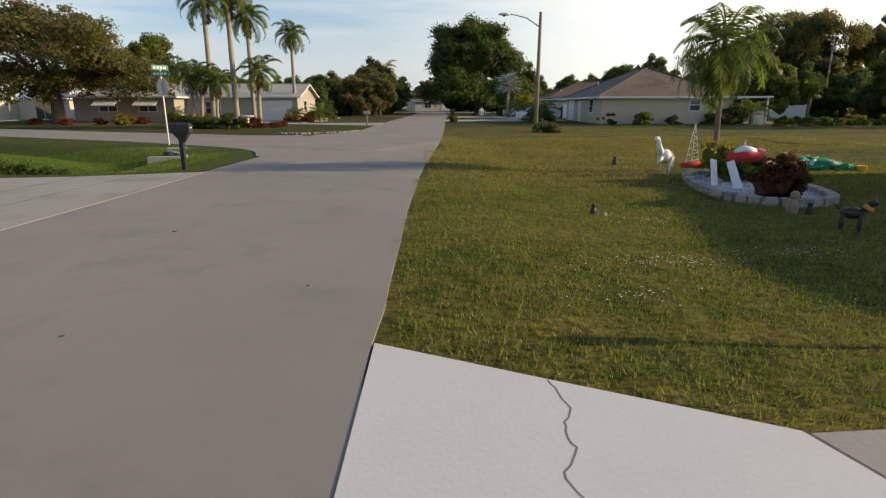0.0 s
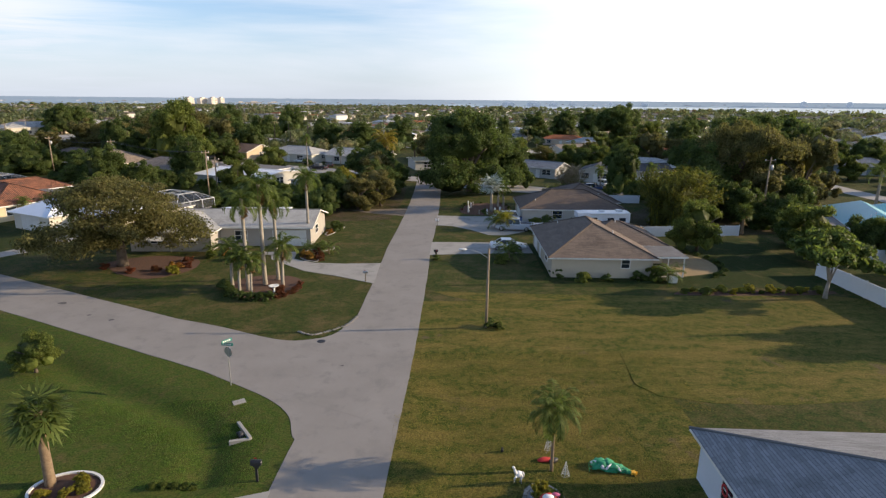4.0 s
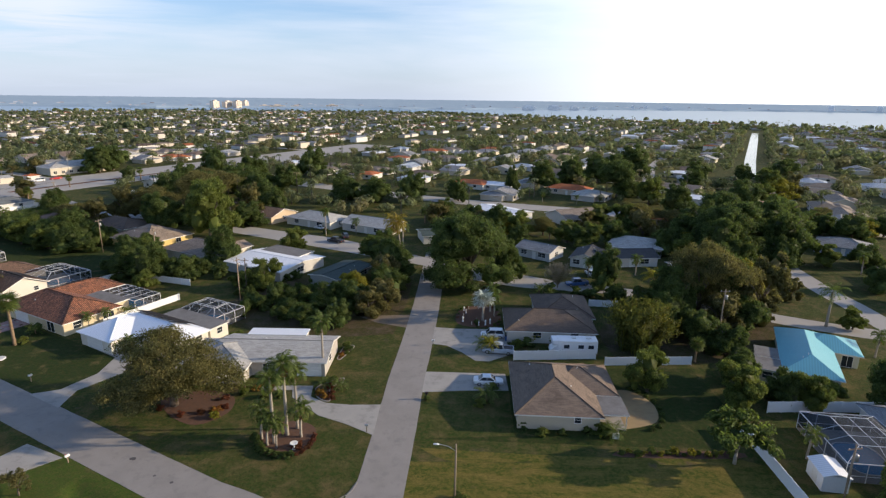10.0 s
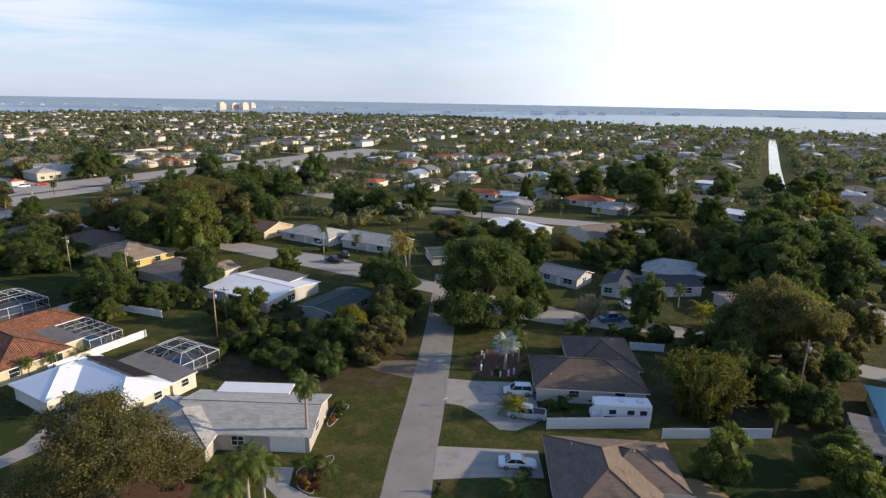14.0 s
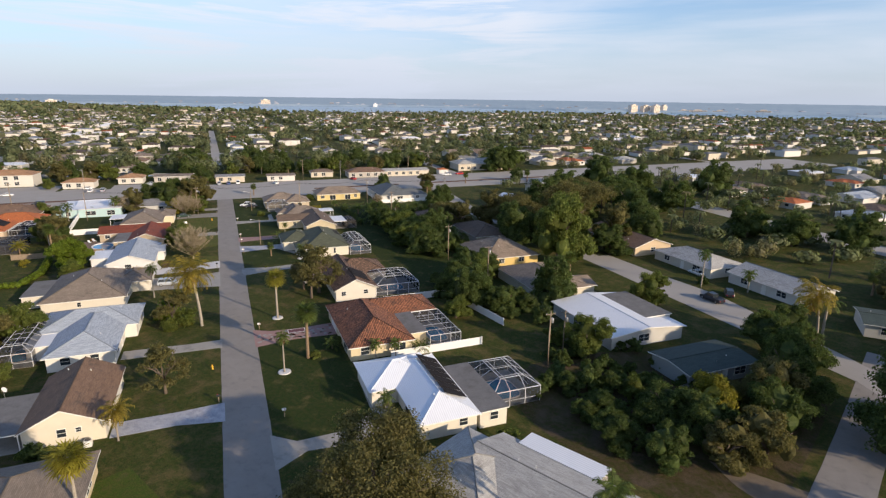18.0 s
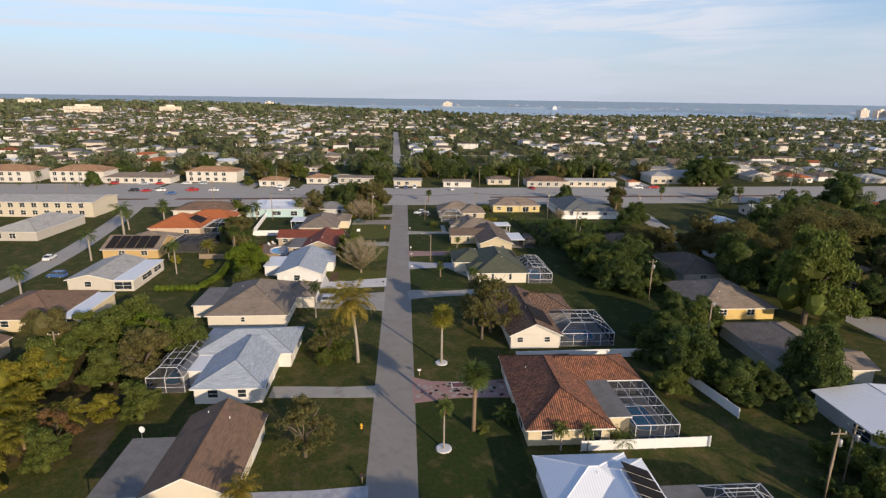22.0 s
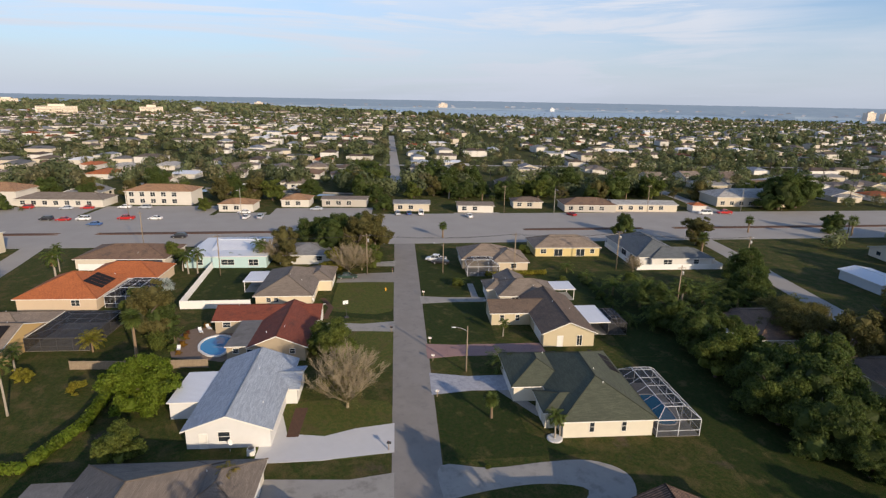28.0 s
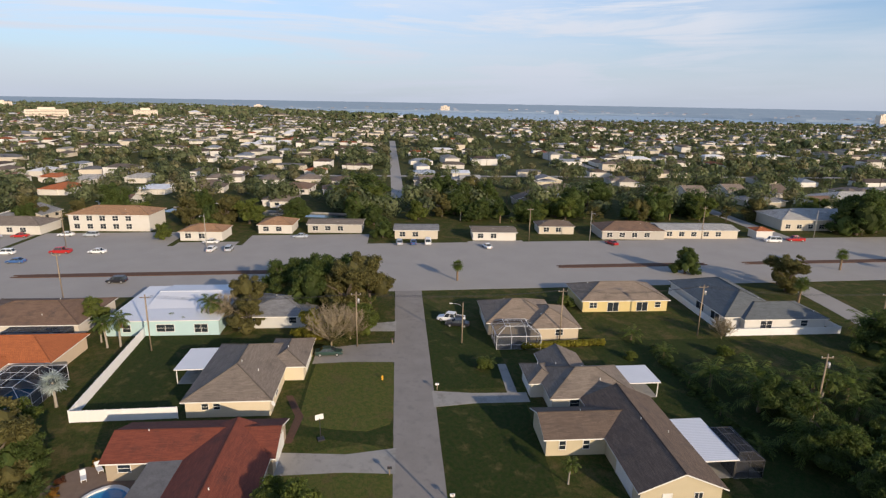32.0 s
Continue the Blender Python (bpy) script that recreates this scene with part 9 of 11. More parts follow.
# awnings of the corner house
for x in (-34.1, -29.9):
    bm = bmesh.new()
    loft(bm, [[(-1.2, 0, 2.25), (1.2, 0, 2.25), (1.2, 0, 2.2), (-1.2, 0, 2.2)], [(-1.2, -1.0, 1.72), (1.2, -1.0, 1.72), (1.2, -1.0, 1.67), (-1.2, -1.0, 1.67)]])
    tagged(part("awning", bm, M_VINYL, None, "", pose(x, 66.95, 0, 0, 0, -1)), "white metal window awning on the corner house", "awning", "window awnings")
# shed and tent
root = thing("shed", pose(52.2, 45.2, 0, 0, 0, -8), "white garden shed beside the long fence", "shed")
part("wall", boxes((-1.5, 1.5, -1.9, 1.9, -0.1, 2.1)), M_VINYL, root)
bm, _, _ = roof_shape("gable_y", -1.5, 1.5, -1.9, 1.9, 2.1, 16, 0.15, 0.08)
part("roof", bm, [M_FLAT_WHITE, M_TRIM], root)
part("door", boxes((-1.53, -1.5, -0.6, 0.6, 0.0, 1.85)), M_TRIM, root)
root = thing("garden_tent", street_pose(-44.6, 78.0), "white peaked garden tent on the back lawn", "tent")
bm = bmesh.new()
loft(bm, [[(-2, -2, 2.1), (2, -2, 2.1), (2, 2, 2.1), (-2, 2, 2.1)], [(-0.5, -0.5, 3.0), (0.5, -0.5, 3.0), (0.5, 0.5, 3.0), (-0.5, 0.5, 3.0)], [(-0.08, -0.08, 3.4), (0.08, -0.08, 3.4), (0.08, 0.08, 3.4), (-0.08, 0.08, 3.4)]])
part("canopy", bm, M_VINYL, root)
for x in (-1.95, 1.95):
    for y in (-1.95, 1.95):
        part("leg", bar(bmesh.new(), (x, y, -0.05), (x, y, 2.15), 0.04, 6), M_ALU, root)
# basketball hoop, poles and dishes
root = thing("basketball_hoop", street_pose(-12.7, 210.4, 0, 200), "portable basketball hoop on the lawn", "basketball hoop")
part("base", boxes((-0.45, 0.45, -0.3, 0.6, -0.05, 0.18), bevel=0.04), M_BLACK, root)
part("pole", bar(bmesh.new(), (0, 0.2, 0.1), (0, -0.2, 2.9), 0.05, 8), M_BLACK, root)
part("backboard", boxes((-0.55, 0.55, -0.34, -0.3, 2.7, 3.45)), M_TRIM, root)
bm = bmesh.new()
for i in range(12):
    a, b = 6.283 * i / 12, 6.283 * (i + 1) / 12
    bar(bm, (0.23 * math.cos(a), -0.6 + 0.23 * math.sin(a), 2.85), (0.23 * math.cos(b), -0.6 + 0.23 * math.sin(b), 2.85), 0.015, 4)
part("rim", bm, M_TAIL, root)
for x, y, z in ((*street(-31.0, 99.4), 2.75), (*street(-34.6, 76.4), 2.6), (*street(-20.4, 217.6), 0.0), (*street(-23.4, 166.0), 0.0)):
    root = thing("satellite_dish", pose(x, y, z, 0, 0, 140), "small pale satellite dish on a mast", "satellite dish", "satellite dishes")
    part("mast", bar(bmesh.new(), (0, 0, -0.1), (0, 0, 1.1), 0.03, 6), M_STEEL, root)
    part("dish", lathe(bmesh.new(), [(0.02, 0), (0.3, 0.06), (0.42, 0.14), (0.4, 0.15), (0.02, 0.03)], 14), M_TRIM, root, "", pose(0, 0, 1.2, 55, 0, 0))
for v, u in ((7.9, 123.8), (6.6, 99.4), (18.4, 166.4)):
    x, y = street(v, u)
    tagged(part("tree_ring", lathe(bmesh.new(), [(1.05, -0.1), (1.05, 0.12), (0.9, 0.14), (0.3, 0.1)], 20), M_WHITE_SLAB, None, "", pose(x, y, 0)), "pale stone ring round a palm trunk", "tree ring", "tree rings")
# loungers by the pool
for v, u, t in ((-39.2, 203.6, 30), (-38.2, 205.2, 40), (-40.4, 195.6, 10)):
    root = thing("sun_lounger", street_pose(v, u, 0.01, t), "white sun lounger on the pool terrace", "lounger", "loungers by the pool")
    part("seat", boxes((-0.3, 0.3, -0.7, 0.4, 0.28, 0.36), bevel=0.02), M_VINYL, root)
    part("backrest", boxes((-0.3, 0.3, 0.0, 0.7, -0.04, 0.04), bevel=0.02), M_VINYL, root, "", pose(0, 0.4, 0.32, 40, 0, 0))
    for x in (-0.26, 0.26):
        for y in (-0.6, 0.35):
            part("leg", bar(bmesh.new(), (x, y, -0.02), (x, y, 0.3), 0.025, 6), M_VINYL, root)

# ---- the decorated lawn ----
ISLE = smooth_line([(6.4, 19.6), (5.75, 17.6), (5.65, 16.0), (6.2, 15.2), (7.0, 15.1), (7.7, 15.6), (8.2, 17.1), (8.25, 18.7), (7.75, 19.8), (6.95, 20.1), (6.4, 19.6)], 6)
DIP = -0.25
slab("gravel_bed", ISLE, 0.05 + DIP, mat("pale_gravel", (0.55, 0.54, 0.55), (0.3, 0.3, 0.32), rough=0.9, scale=14, fine=60, bump=0.9, space="World", contrast=0.35), 0.15, None, "almond-shaped bed of pale grey gravel", "gravel bed")
root = thing("stone_edging", pose(0, 0, DIP), "ring of grey stacked edging stones round the bed", "edging")
M_STONE = mat("edging_stone", (0.36, 0.33, 0.29), (0.24, 0.22, 0.19), rough=0.95, scale=5, fine=40, bump=0.6, per_object=0.25)
ring_pts = []
for a, b in zip(ISLE, ISLE[1:]):
    for t in (0, 0.5):
        ring_pts.append((Vector(a).lerp(Vector(b), t), math.degrees(math.atan2(b[1] - a[1], b[0] - a[0]))))
bm = boxes((-0.115, 0.115, -0.11, 0.11, -0.04, 0.08), bevel=0.02)
stone_me = bpy.data.meshes.new("stone")
bm.to_mesh(stone_me)
bm.free()
stone_me.materials.append(M_STONE)
last = None
for p, t in ring_pts:
    if last is None or (p - last).length > 0.235:
        for lift in (0, 0.09):
            share("stone", stone_me, root, pose(p.x, p.y, lift, rq.uniform(-3, 3), rq.uniform(-3, 3), t + rq.uniform(-6, 6)))
        last = p
rng = np.random.default_rng(8)
gv, gf = [], []
for k in range(1500):
    x, y = rng.uniform(5.7, 8.2), rng.uniform(15.1, 20)
    if ((x - 6.95) / 1.1) ** 2 + ((y - 17.5) / 2.25) ** 2 < 1:
        r = rng.uniform(0.015, 0.04)
        n0 = len(gv)
        gv.extend([(x - r, y, 0.05), (x + r, y, 0.05), (x, y - r, 0.05), (x, y + r, 0.05), (x, y, 0.05 + r)])
        gf.extend([(n0, n0 + 2, n0 + 4), (n0 + 2, n0 + 1, n0 + 4), (n0 + 1, n0 + 3, n0 + 4), (n0 + 3, n0, n0 + 4)])
me = bpy.data.meshes.new("gravel")
me.from_pydata(gv, [], gf)
me.materials.append(mat("gravel_stones", (0.6, 0.59, 0.6), (0.36, 0.36, 0.38), per_island=0.4, rough=0.9))
ob = new("gravel", me)
ob.location.z = DIP
tagged(ob, "loose pale gravel stones in the bed", "gravel", "", "stuff")
tree("shrub", 7.5, 18.6, 0.72)
tree("shrub_yellow", 7.1, 19.1, 0.55, high=1.3)
kind_of_tree("grass_tuft", None, crown_mesh(31, 0.6, 1.1, -0.05, 40, 9000, 0.035, M_LEAF_RED, 1.1, 0.2, 1.1, 1.5), "russet ornamental grass clump", "shrub", "plants in the gravel bed")
tree("grass_tuft", 6.6, 15.75, 0.95)


def ornament(name, bm, material, m, label, category="lawn ornament", group="holiday lawn ornaments"):
    return tagged(part(name, bm, material, None, "", pose(0, 0, lawn_z(m.translation.x, m.translation.y)) @ m), label, category, group)


M_PLASTIC_W = paint("white_plastic", (0.75, 0.76, 0.78), 0.5)
M_PINK, M_REDC, M_GREENC, M_GOLD, M_ORANGEC = paint("pink_plastic", (0.75, 0.14, 0.26), 0.5), paint("red_cloth", (0.55, 0.03, 0.03), 0.8), paint("green_cloth", (0.02, 0.28, 0.13), 0.7), paint("golden_cloth", (0.8, 0.42, 0.03), 0.7), paint("orange_cloth", (0.7, 0.2, 0.04), 0.8)
# rearing white horse figure
bm = bmesh.new()
blob(bm, (0, 0, 0.72), 0.22, (0.75, 1.5, 0.85), 0.05)
limb(bm, [(0, -0.24, 0.8), (0, -0.38, 1.0), (0, -0.42, 1.16)], [0.13, 0.09, 0.07], 8)
blob(bm, (0, -0.5, 1.18), 0.08, (0.7, 1.7, 0.8), 0.05)
for x, y, fx in ((-0.09, 0.2, 0.06), (0.09, 0.24, -0.04), (-0.08, -0.2, 0.0)):
    limb(bm, [(x, y, 0.7), (x, y + fx, 0.36), (x, y - 0.02, -0.04)], [0.075, 0.04, 0.035], 7)
limb(bm, [(0.08, -0.24, 0.68), (0.09, -0.46, 0.56), (0.09, -0.42, 0.36)], [0.06, 0.04, 0.03], 7)
limb(bm, [(0, 0.32, 0.8), (0, 0.46, 0.66), (0, 0.48, 0.4)], [0.05, 0.06, 0.02], 7)
ornament("horse_figure", bm, M_PLASTIC_W, pose(6.1, 20.4, -0.22, 0, 0, -72) @ Matrix.Diagonal((0.95, 0.66, 1.08, 1)), "white prancing horse lawn figure")
# pink flamingo
bm = bmesh.new()
blob(bm, (0, 0, 0.34), 0.19, (0.75, 1.3, 0.75), 0.05)
limb(bm, [(0, -0.18, 0.38), (0, -0.3, 0.5), (0, -0.24, 0.66), (0, -0.3, 0.74)], [0.07, 0.05, 0.045, 0.06], 7)
limb(bm, [(0, -0.3, 0.74), (0, -0.42, 0.68)], [0.05, 0.02], 6)
limb(bm, [(0.04, 0, 0.2), (0.04, 0.02, 0.0)], [0.02, 0.02], 5)
ornament("flamingo_figure", bm, M_PINK, pose(6.5, 16.35, 0.06, 0, 0, 120), "bright pink flamingo lawn figure on gravel")
# black dog with a scarf and small figures
bm = bmesh.new()
blob(bm, (0, 0, 0.5), 0.19, (0.8, 1.5, 0.85), 0.05)
for x, y in ((-0.1, -0.2), (0.1, -0.2), (-0.1, 0.2), (0.1, 0.2)):
    limb(bm, [(x, y, 0.46), (x, y, -0.04)], [0.06, 0.045], 7)
limb(bm, [(0, -0.24, 0.58), (0, -0.36, 0.74)], [0.1, 0.08], 8)
blob(bm, (0, -0.42, 0.8), 0.1, (0.9, 1.3, 0.9), 0.05)
limb(bm, [(0, 0.28, 0.58), (0, 0.42, 0.7)], [0.03, 0.015], 5)
ornament("dog_figure", bm, M_BLACK, pose(6.0, 12.9, -0.02, 0, 0, 55) @ Matrix.Scale(0.62, 4), "black dog lawn figure")
bm = lathe(bmesh.new(), [(0.075, 0.0), (0.09, 0.03), (0.07, 0.07)], 10)
ornament("scarf", bm, M_ORANGEC, pose(6.15, 12.79, 0.36, 35, 0, 55), "orange scarf on the dog figure")
for x, y, s, mm, words in ((5.95, 14.3, 0.14, M_WOOD, "tan and orange owl figure beside the bed"), (6.25, 14.25, 0.08, M_BLACK, "small black figure beside the bed"), (2.12, 14.2, 0.075, M_BLACK, "small black and white animal figure"), (2.32, 14.1, 0.035, M_PLASTIC_W, "small white ball on the grass"), (5.6, 23.2, 0.1, M_BLACK, "small dark figure on the grass")):
    bm = blob(bmesh.new(), (0, 0, s * 1.3), s, (0.8, 0.8, 1.5), 0.08, s)
    blob(bm, (0, -s * 0.2, s * 3.0), s * 0.6, (1, 1, 1), 0.05)
    ornament("garden_figure", bm, mm, pose(x, y, -0.05), words)
# collapsed inflatables
bm = bmesh.new()
for i, (x, y, r) in enumerate(((0, 0, 0.36), (0.3, 0.12, 0.34), (0.55, -0.12, 0.33), (0.9, -0.16, 0.27), (1.22, -0.26, 0.2), (1.45, -0.34, 0.14))):
    blob(bm, (x, y, r * 0.45), r, (1.25, 1, 0.6), 0.75, i * 1.7, 3)
ob = thing("inflatable_tree", pose(10.9, 21.7, DIP, 0, 0, -8) @ Matrix.Scale(1.05, 4), "collapsed green inflatable tree with white trim", "inflatable")
part("body", bm, M_GREENC, ob)
bm = bmesh.new()
star = []
for i in range(10):
    q = 0.2 if i % 2 == 0 else 0.09
    star.append(((1.66 + q * math.cos(i * 0.6283)), -0.42 + q * math.sin(i * 0.6283)))
top, low = [bm.verts.new((x, y, 0.16)) for x, y in star], [bm.verts.new((x, y, 0.02)) for x, y in star]
bm.faces.new(top)
for i in range(10):
    bm.faces.new((low[i], low[(i + 1) % 10], top[(i + 1) % 10], top[i]))
part("star", bm, M_GOLD, ob, "golden star tip")
for x, y, r, t in ((0.02, -0.2, 0.22, 30), (0.45, -0.2, 0.26, -35), (0.85, -0.24, 0.22, 25), (-0.22, 0.05, 0.24, 70)):
    part("trim", blob(bmesh.new(), (0, 0, 0), r, (0.4, 1.3, 0.5), 0.6, x, 2), M_PLASTIC_W, ob, "white fabric band", pose(x, y, 0.2, 0, 0, t))
ob = thing("inflatable_figure", pose(7.25, 18.3, 0.72 + DIP), "slumped red and white inflatable over the shrub", "inflatable")
part("body", blob(bmesh.new(), (0, 0, 0), 0.42, (1.1, 0.75, 0.5), 0.35, 2), M_REDC, ob)
part("trim", blob(bmesh.new(), (-0.05, -0.08, 0.14), 0.28, (1.0, 0.6, 0.5), 0.35, 5), M_PLASTIC_W, ob)
part("hat", blob(bmesh.new(), (0.4, 0.12, 0.08), 0.2, (1.2, 0.8, 0.6), 0.3, 7), M_PINK, ob)
ornament("fallen_figure", blob(bmesh.new(), (0, 0, 0.12), 0.22, (2.0, 0.9, 0.6), 0.3, 3), M_REDC, pose(7.9, 22.3, -0.04, 0, 0, 10), "fallen red cloth figure on the grass")
ornament("fallen_figure", blob(bmesh.new(), (0, 0, 0.12), 0.2, (1.6, 0.9, 0.7), 0.3, 6), M_BLACK, pose(8.4, 22.2, -0.04, 0, 0, 30), "fallen black cloth figure on the grass")
for x, y, t in ((6.3, 17.8, 15), (6.62, 17.3, -20)):
    bm = loft(bmesh.new(), [[(-0.1, 0, 0), (0.1, 0, 0), (0.1, 0.03, 0), (-0.1, 0.03, 0)], [(-0.06, 0, 0.75), (0.12, 0, 0.75), (0.12, 0.03, 0.75), (-0.06, 0.03, 0.75)]])
    ornament("candy_sign", bm, M_PLASTIC_W, pose(x, y, 0.03, -28, t, t), "leaning white yard sign on the gravel")


def wire_tree(x, y, h, material, label):
    """A spiral wire tree."""
    bm = bmesh.new()
    pts = [(0.24 * (1 - i / 44) * math.cos(i * 0.9), 0.24 * (1 - i / 44) * math.sin(i * 0.9), h * i / 44) for i in range(45)]
    limb(bm, pts, [0.009] * 45, 4)
    bar(bm, (0, 0, -0.03), (0, 0, h), 0.008, 4)
    for a in (0, 2.1, 4.2):
        bar(bm, (0.26 * math.cos(a), 0.26 * math.sin(a), -0.03), (0, 0, h), 0.008, 4)
    ornament("wire_tree", bm, material, pose(x, y, 0), label)


wire_tree(8.3, 23.2, 1.45, M_PLASTIC_W, "tall white spiral wire tree")
wire_tree(8.75, 20.9, 0.95, M_PLASTIC_W, "short white spiral wire tree")
bm = bmesh.new()
for x in (0, 0.3, 0.6):
    bar(bm, (x, 0, -0.03), (x, 0, 0.55), 0.012, 4)
for z in (0.15, 0.35, 0.55):
    bar(bm, (0, 0, z), (0.6, 0, z), 0.01, 4)
ornament("wire_ornament", bm, M_GREENC, pose(10.2, 21.3, 0, -12, 0, 30), "green wire frame standing on the grass")
# snowman: one plain figure with its clothes
root = thing("snowman_figure", pose(10.05, 12.9, -0.03 + DIP, 0, 0, 30), "tall white snowman lawn figure with a black hat", "lawn ornament", "holiday lawn ornaments")
bm = blob(bmesh.new(), (0, 0, 0.42), 0.44, (1, 0.9, 0.98), 0.02)
blob(bm, (0, 0, 1.0), 0.31, (1, 0.9, 1), 0.02)
blob(bm, (0, 0, 1.42), 0.23, (1, 0.9, 1), 0.02)
part("body", bm, M_PLASTIC_W, root)
part("hat", lathe(bmesh.new(), [(0.32, 1.56), (0.32, 1.6), (0.18, 1.61), (0.19, 1.78), (0.21, 1.86)], 18), M_BLACK, root, "black top hat")
part("hat_top", lathe(bmesh.new(), [(0.215, 1.86), (0.225, 1.92), (0.1, 1.95)], 18), M_PLASTIC_W, root, "white fluffy hat top")
part("hat_band", lathe(bmesh.new(), [(0.195, 1.62), (0.2, 1.69)], 18), M_REDC, root)
part("scarf", lathe(bmesh.new(), [(0.19, 1.2), (0.24, 1.25), (0.2, 1.3)], 16), M_ORANGEC, root, "orange scarf")
part("scarf_end", boxes((0.12, 0.3, -0.34, -0.28, 0.86, 1.24), bevel=0.02), M_ORANGEC, root, "hanging orange scarf end")
for z, r in ((0.3, 0.42), (0.6, 0.4), (0.9, 0.29), (1.08, 0.28)):
    part("button", blob(bmesh.new(), (-0.12, -r * 0.87, z), 0.035, (1, 1, 1), 0, 0, 1), M_BLACK, root)
# reindeer of white wire
bm = bmesh.new()
blob(bm, (0, 0, 0.62), 0.17, (0.7, 1.7, 0.8), 0.15)
for x, y in ((-0.08, -0.24), (0.08, -0.2), (-0.08, 0.24), (0.08, 0.28)):
    limb(bm, [(x, y, 0.58), (x, y + 0.04, 0.3), (x, y, -0.04)], [0.05, 0.028, 0.022], 6)
limb(bm, [(0, -0.26, 0.7), (0, -0.38, 0.96)], [0.09, 0.06], 7)
blob(bm, (0, -0.46, 1.02), 0.075, (0.8, 1.6, 0.8), 0.1)
for s in (-1, 1):
    limb(bm, [(s * 0.04, -0.38, 1.06), (s * 0.16, -0.3, 1.24), (s * 0.22, -0.36, 1.42)], [0.018, 0.015, 0.008], 5)
    bar(bm, (s * 0.16, -0.3, 1.24), (s * 0.26, -0.22, 1.34), 0.01, 4)
ornament("reindeer_figure", bm, M_PLASTIC_W, pose(9.75, 11.4, -0.02, 0, 0, 150) @ Matrix.Scale(0.78, 4), "white wire reindeer lawn figure")
# striped lamp post at the drive
root = thing("garden_lamp", pose(4.8, 8.5, DIP) @ Matrix.Scale(0.77, 4), "black garden lamp post wound with white tape", "lamp post")
part("post", bar(bmesh.new(), (0, 0, -0.3), (0, 0, 1.75), 0.045, 10), M_BLACK, root)
bm = bmesh.new()
for i in range(8):
    lathe(bm, [(0.051, 0.1 + i * 0.2), (0.051, 0.2 + i * 0.2)], 10)
part("tape", bm, M_PLASTIC_W, root, "white spiral tape")
part("lantern", lathe(bmesh.new(), [(0.06, 1.75), (0.11, 1.82), (0.13, 2.05), (0.15, 2.08), (0.04, 2.2)], 6), M_BLACK, root)
part("finial", lathe(bmesh.new(), [(0.015, 2.18), (0.02, 2.24), (0.005, 2.28)], 8), M_BLACK, root)
# raised round bed with the cabbage palm, hedge plants and a brick pier by the left-hand drive
RING = [(-17.4 + 1.75 * math.cos(6.283 * k / 28), 20.0 + 1.35 * math.sin(6.283 * k / 28)) for k in range(28)]
slab("flower_bed", RING, 0.0, M_SOIL, 0.1, None, "round mulch bed under the cabbage palm", "flower bed")
root = thing("bed_edging", pose(0, 0, 0), "pale concrete kerb round the palm bed", "edging")
bm = bmesh.new()
for k in range(28):
    bar(bm, (*RING[k], 0.02), (*RING[(k + 1) % 28], 0.02), 0.1, 4)
part("kerb", bm, M_TRIM, root)
for x, y in ((-16.8, 20.5), (-18.2, 19.3), (-17.0, 19.4), (-16.4, 19.9)):
    tree("shrub_yellow", x, y, 0.4)
for x in (-13.0, -12.5, -12.0, -11.5, -11.1):
    tree("shrub", x, 20.1 + 0.1 * math.sin(x), 0.3)
root = thing("driveway_pier", pose(-12.9, 12.1, 0, 0, 0, 20), "low pale stone pier beside the drive", "pier")
part("pier", boxes((-0.7, 0.7, -0.25, 0.25, -0.1, 0.42), bevel=0.03), M_CONCRETE, root)
part("cap", boxes((-0.75, 0.75, -0.3, 0.3, 0.42, 0.5), bevel=0.02), M_TRIM, root)
for x, y in ((-12.2, 12.5), (-11.2, 12.3), (-10.0, 12.3), (-9.2, 11.8), (-8.4, 11.4)):
    tree("shrub", x, y, 0.5)

# white ornaments in the mulch bed, hydrant, flag pole
for k, (x, y) in enumerate(((9.0, 97.4), (9.6, 99.6), (8.8, 94.8), (10.6, 93.2), (12.0, 92.8), (13.4, 93.0), (10.2, 102.0), (9.2, 101), (14.4, 93.8), (11.6, 95.0))):
    bm = lathe(bmesh.new(), [(0.16, -0.05), (0.13, 0.1), (0.09, 0.5), (0.16, 0.62), (0.12, 0.8), (0.03, 0.95)], 10)
    tagged(part("garden_ornament", bm, M_TRIM if k % 3 else M_STONE, None, "", pose(x, y, 0.0, 0, 0, k * 40) @ Matrix.Scale(0.8 + 0.25 * (k % 3), 4)), "small pale garden statue in the mulch bed", "garden statue", "statues in the mulch bed")
for v, u in ((-4.4, 104.6), (-5.0, 226.4)):
    root = thing("fire_hydrant", street_pose(v, u), "yellow fire hydrant on the verge", "hydrant", "fire hydrants")
    part("body", lathe(bmesh.new(), [(0.17, -0.05), (0.17, 0.05), (0.11, 0.08), (0.11, 0.55), (0.14, 0.6), (0.1, 0.72), (0.03, 0.78)], 12), M_GOLD, root)
    part("outlet", bar(bmesh.new(), (-0.2, 0, 0.42), (0.2, 0, 0.42), 0.06, 8), M_GOLD, root)
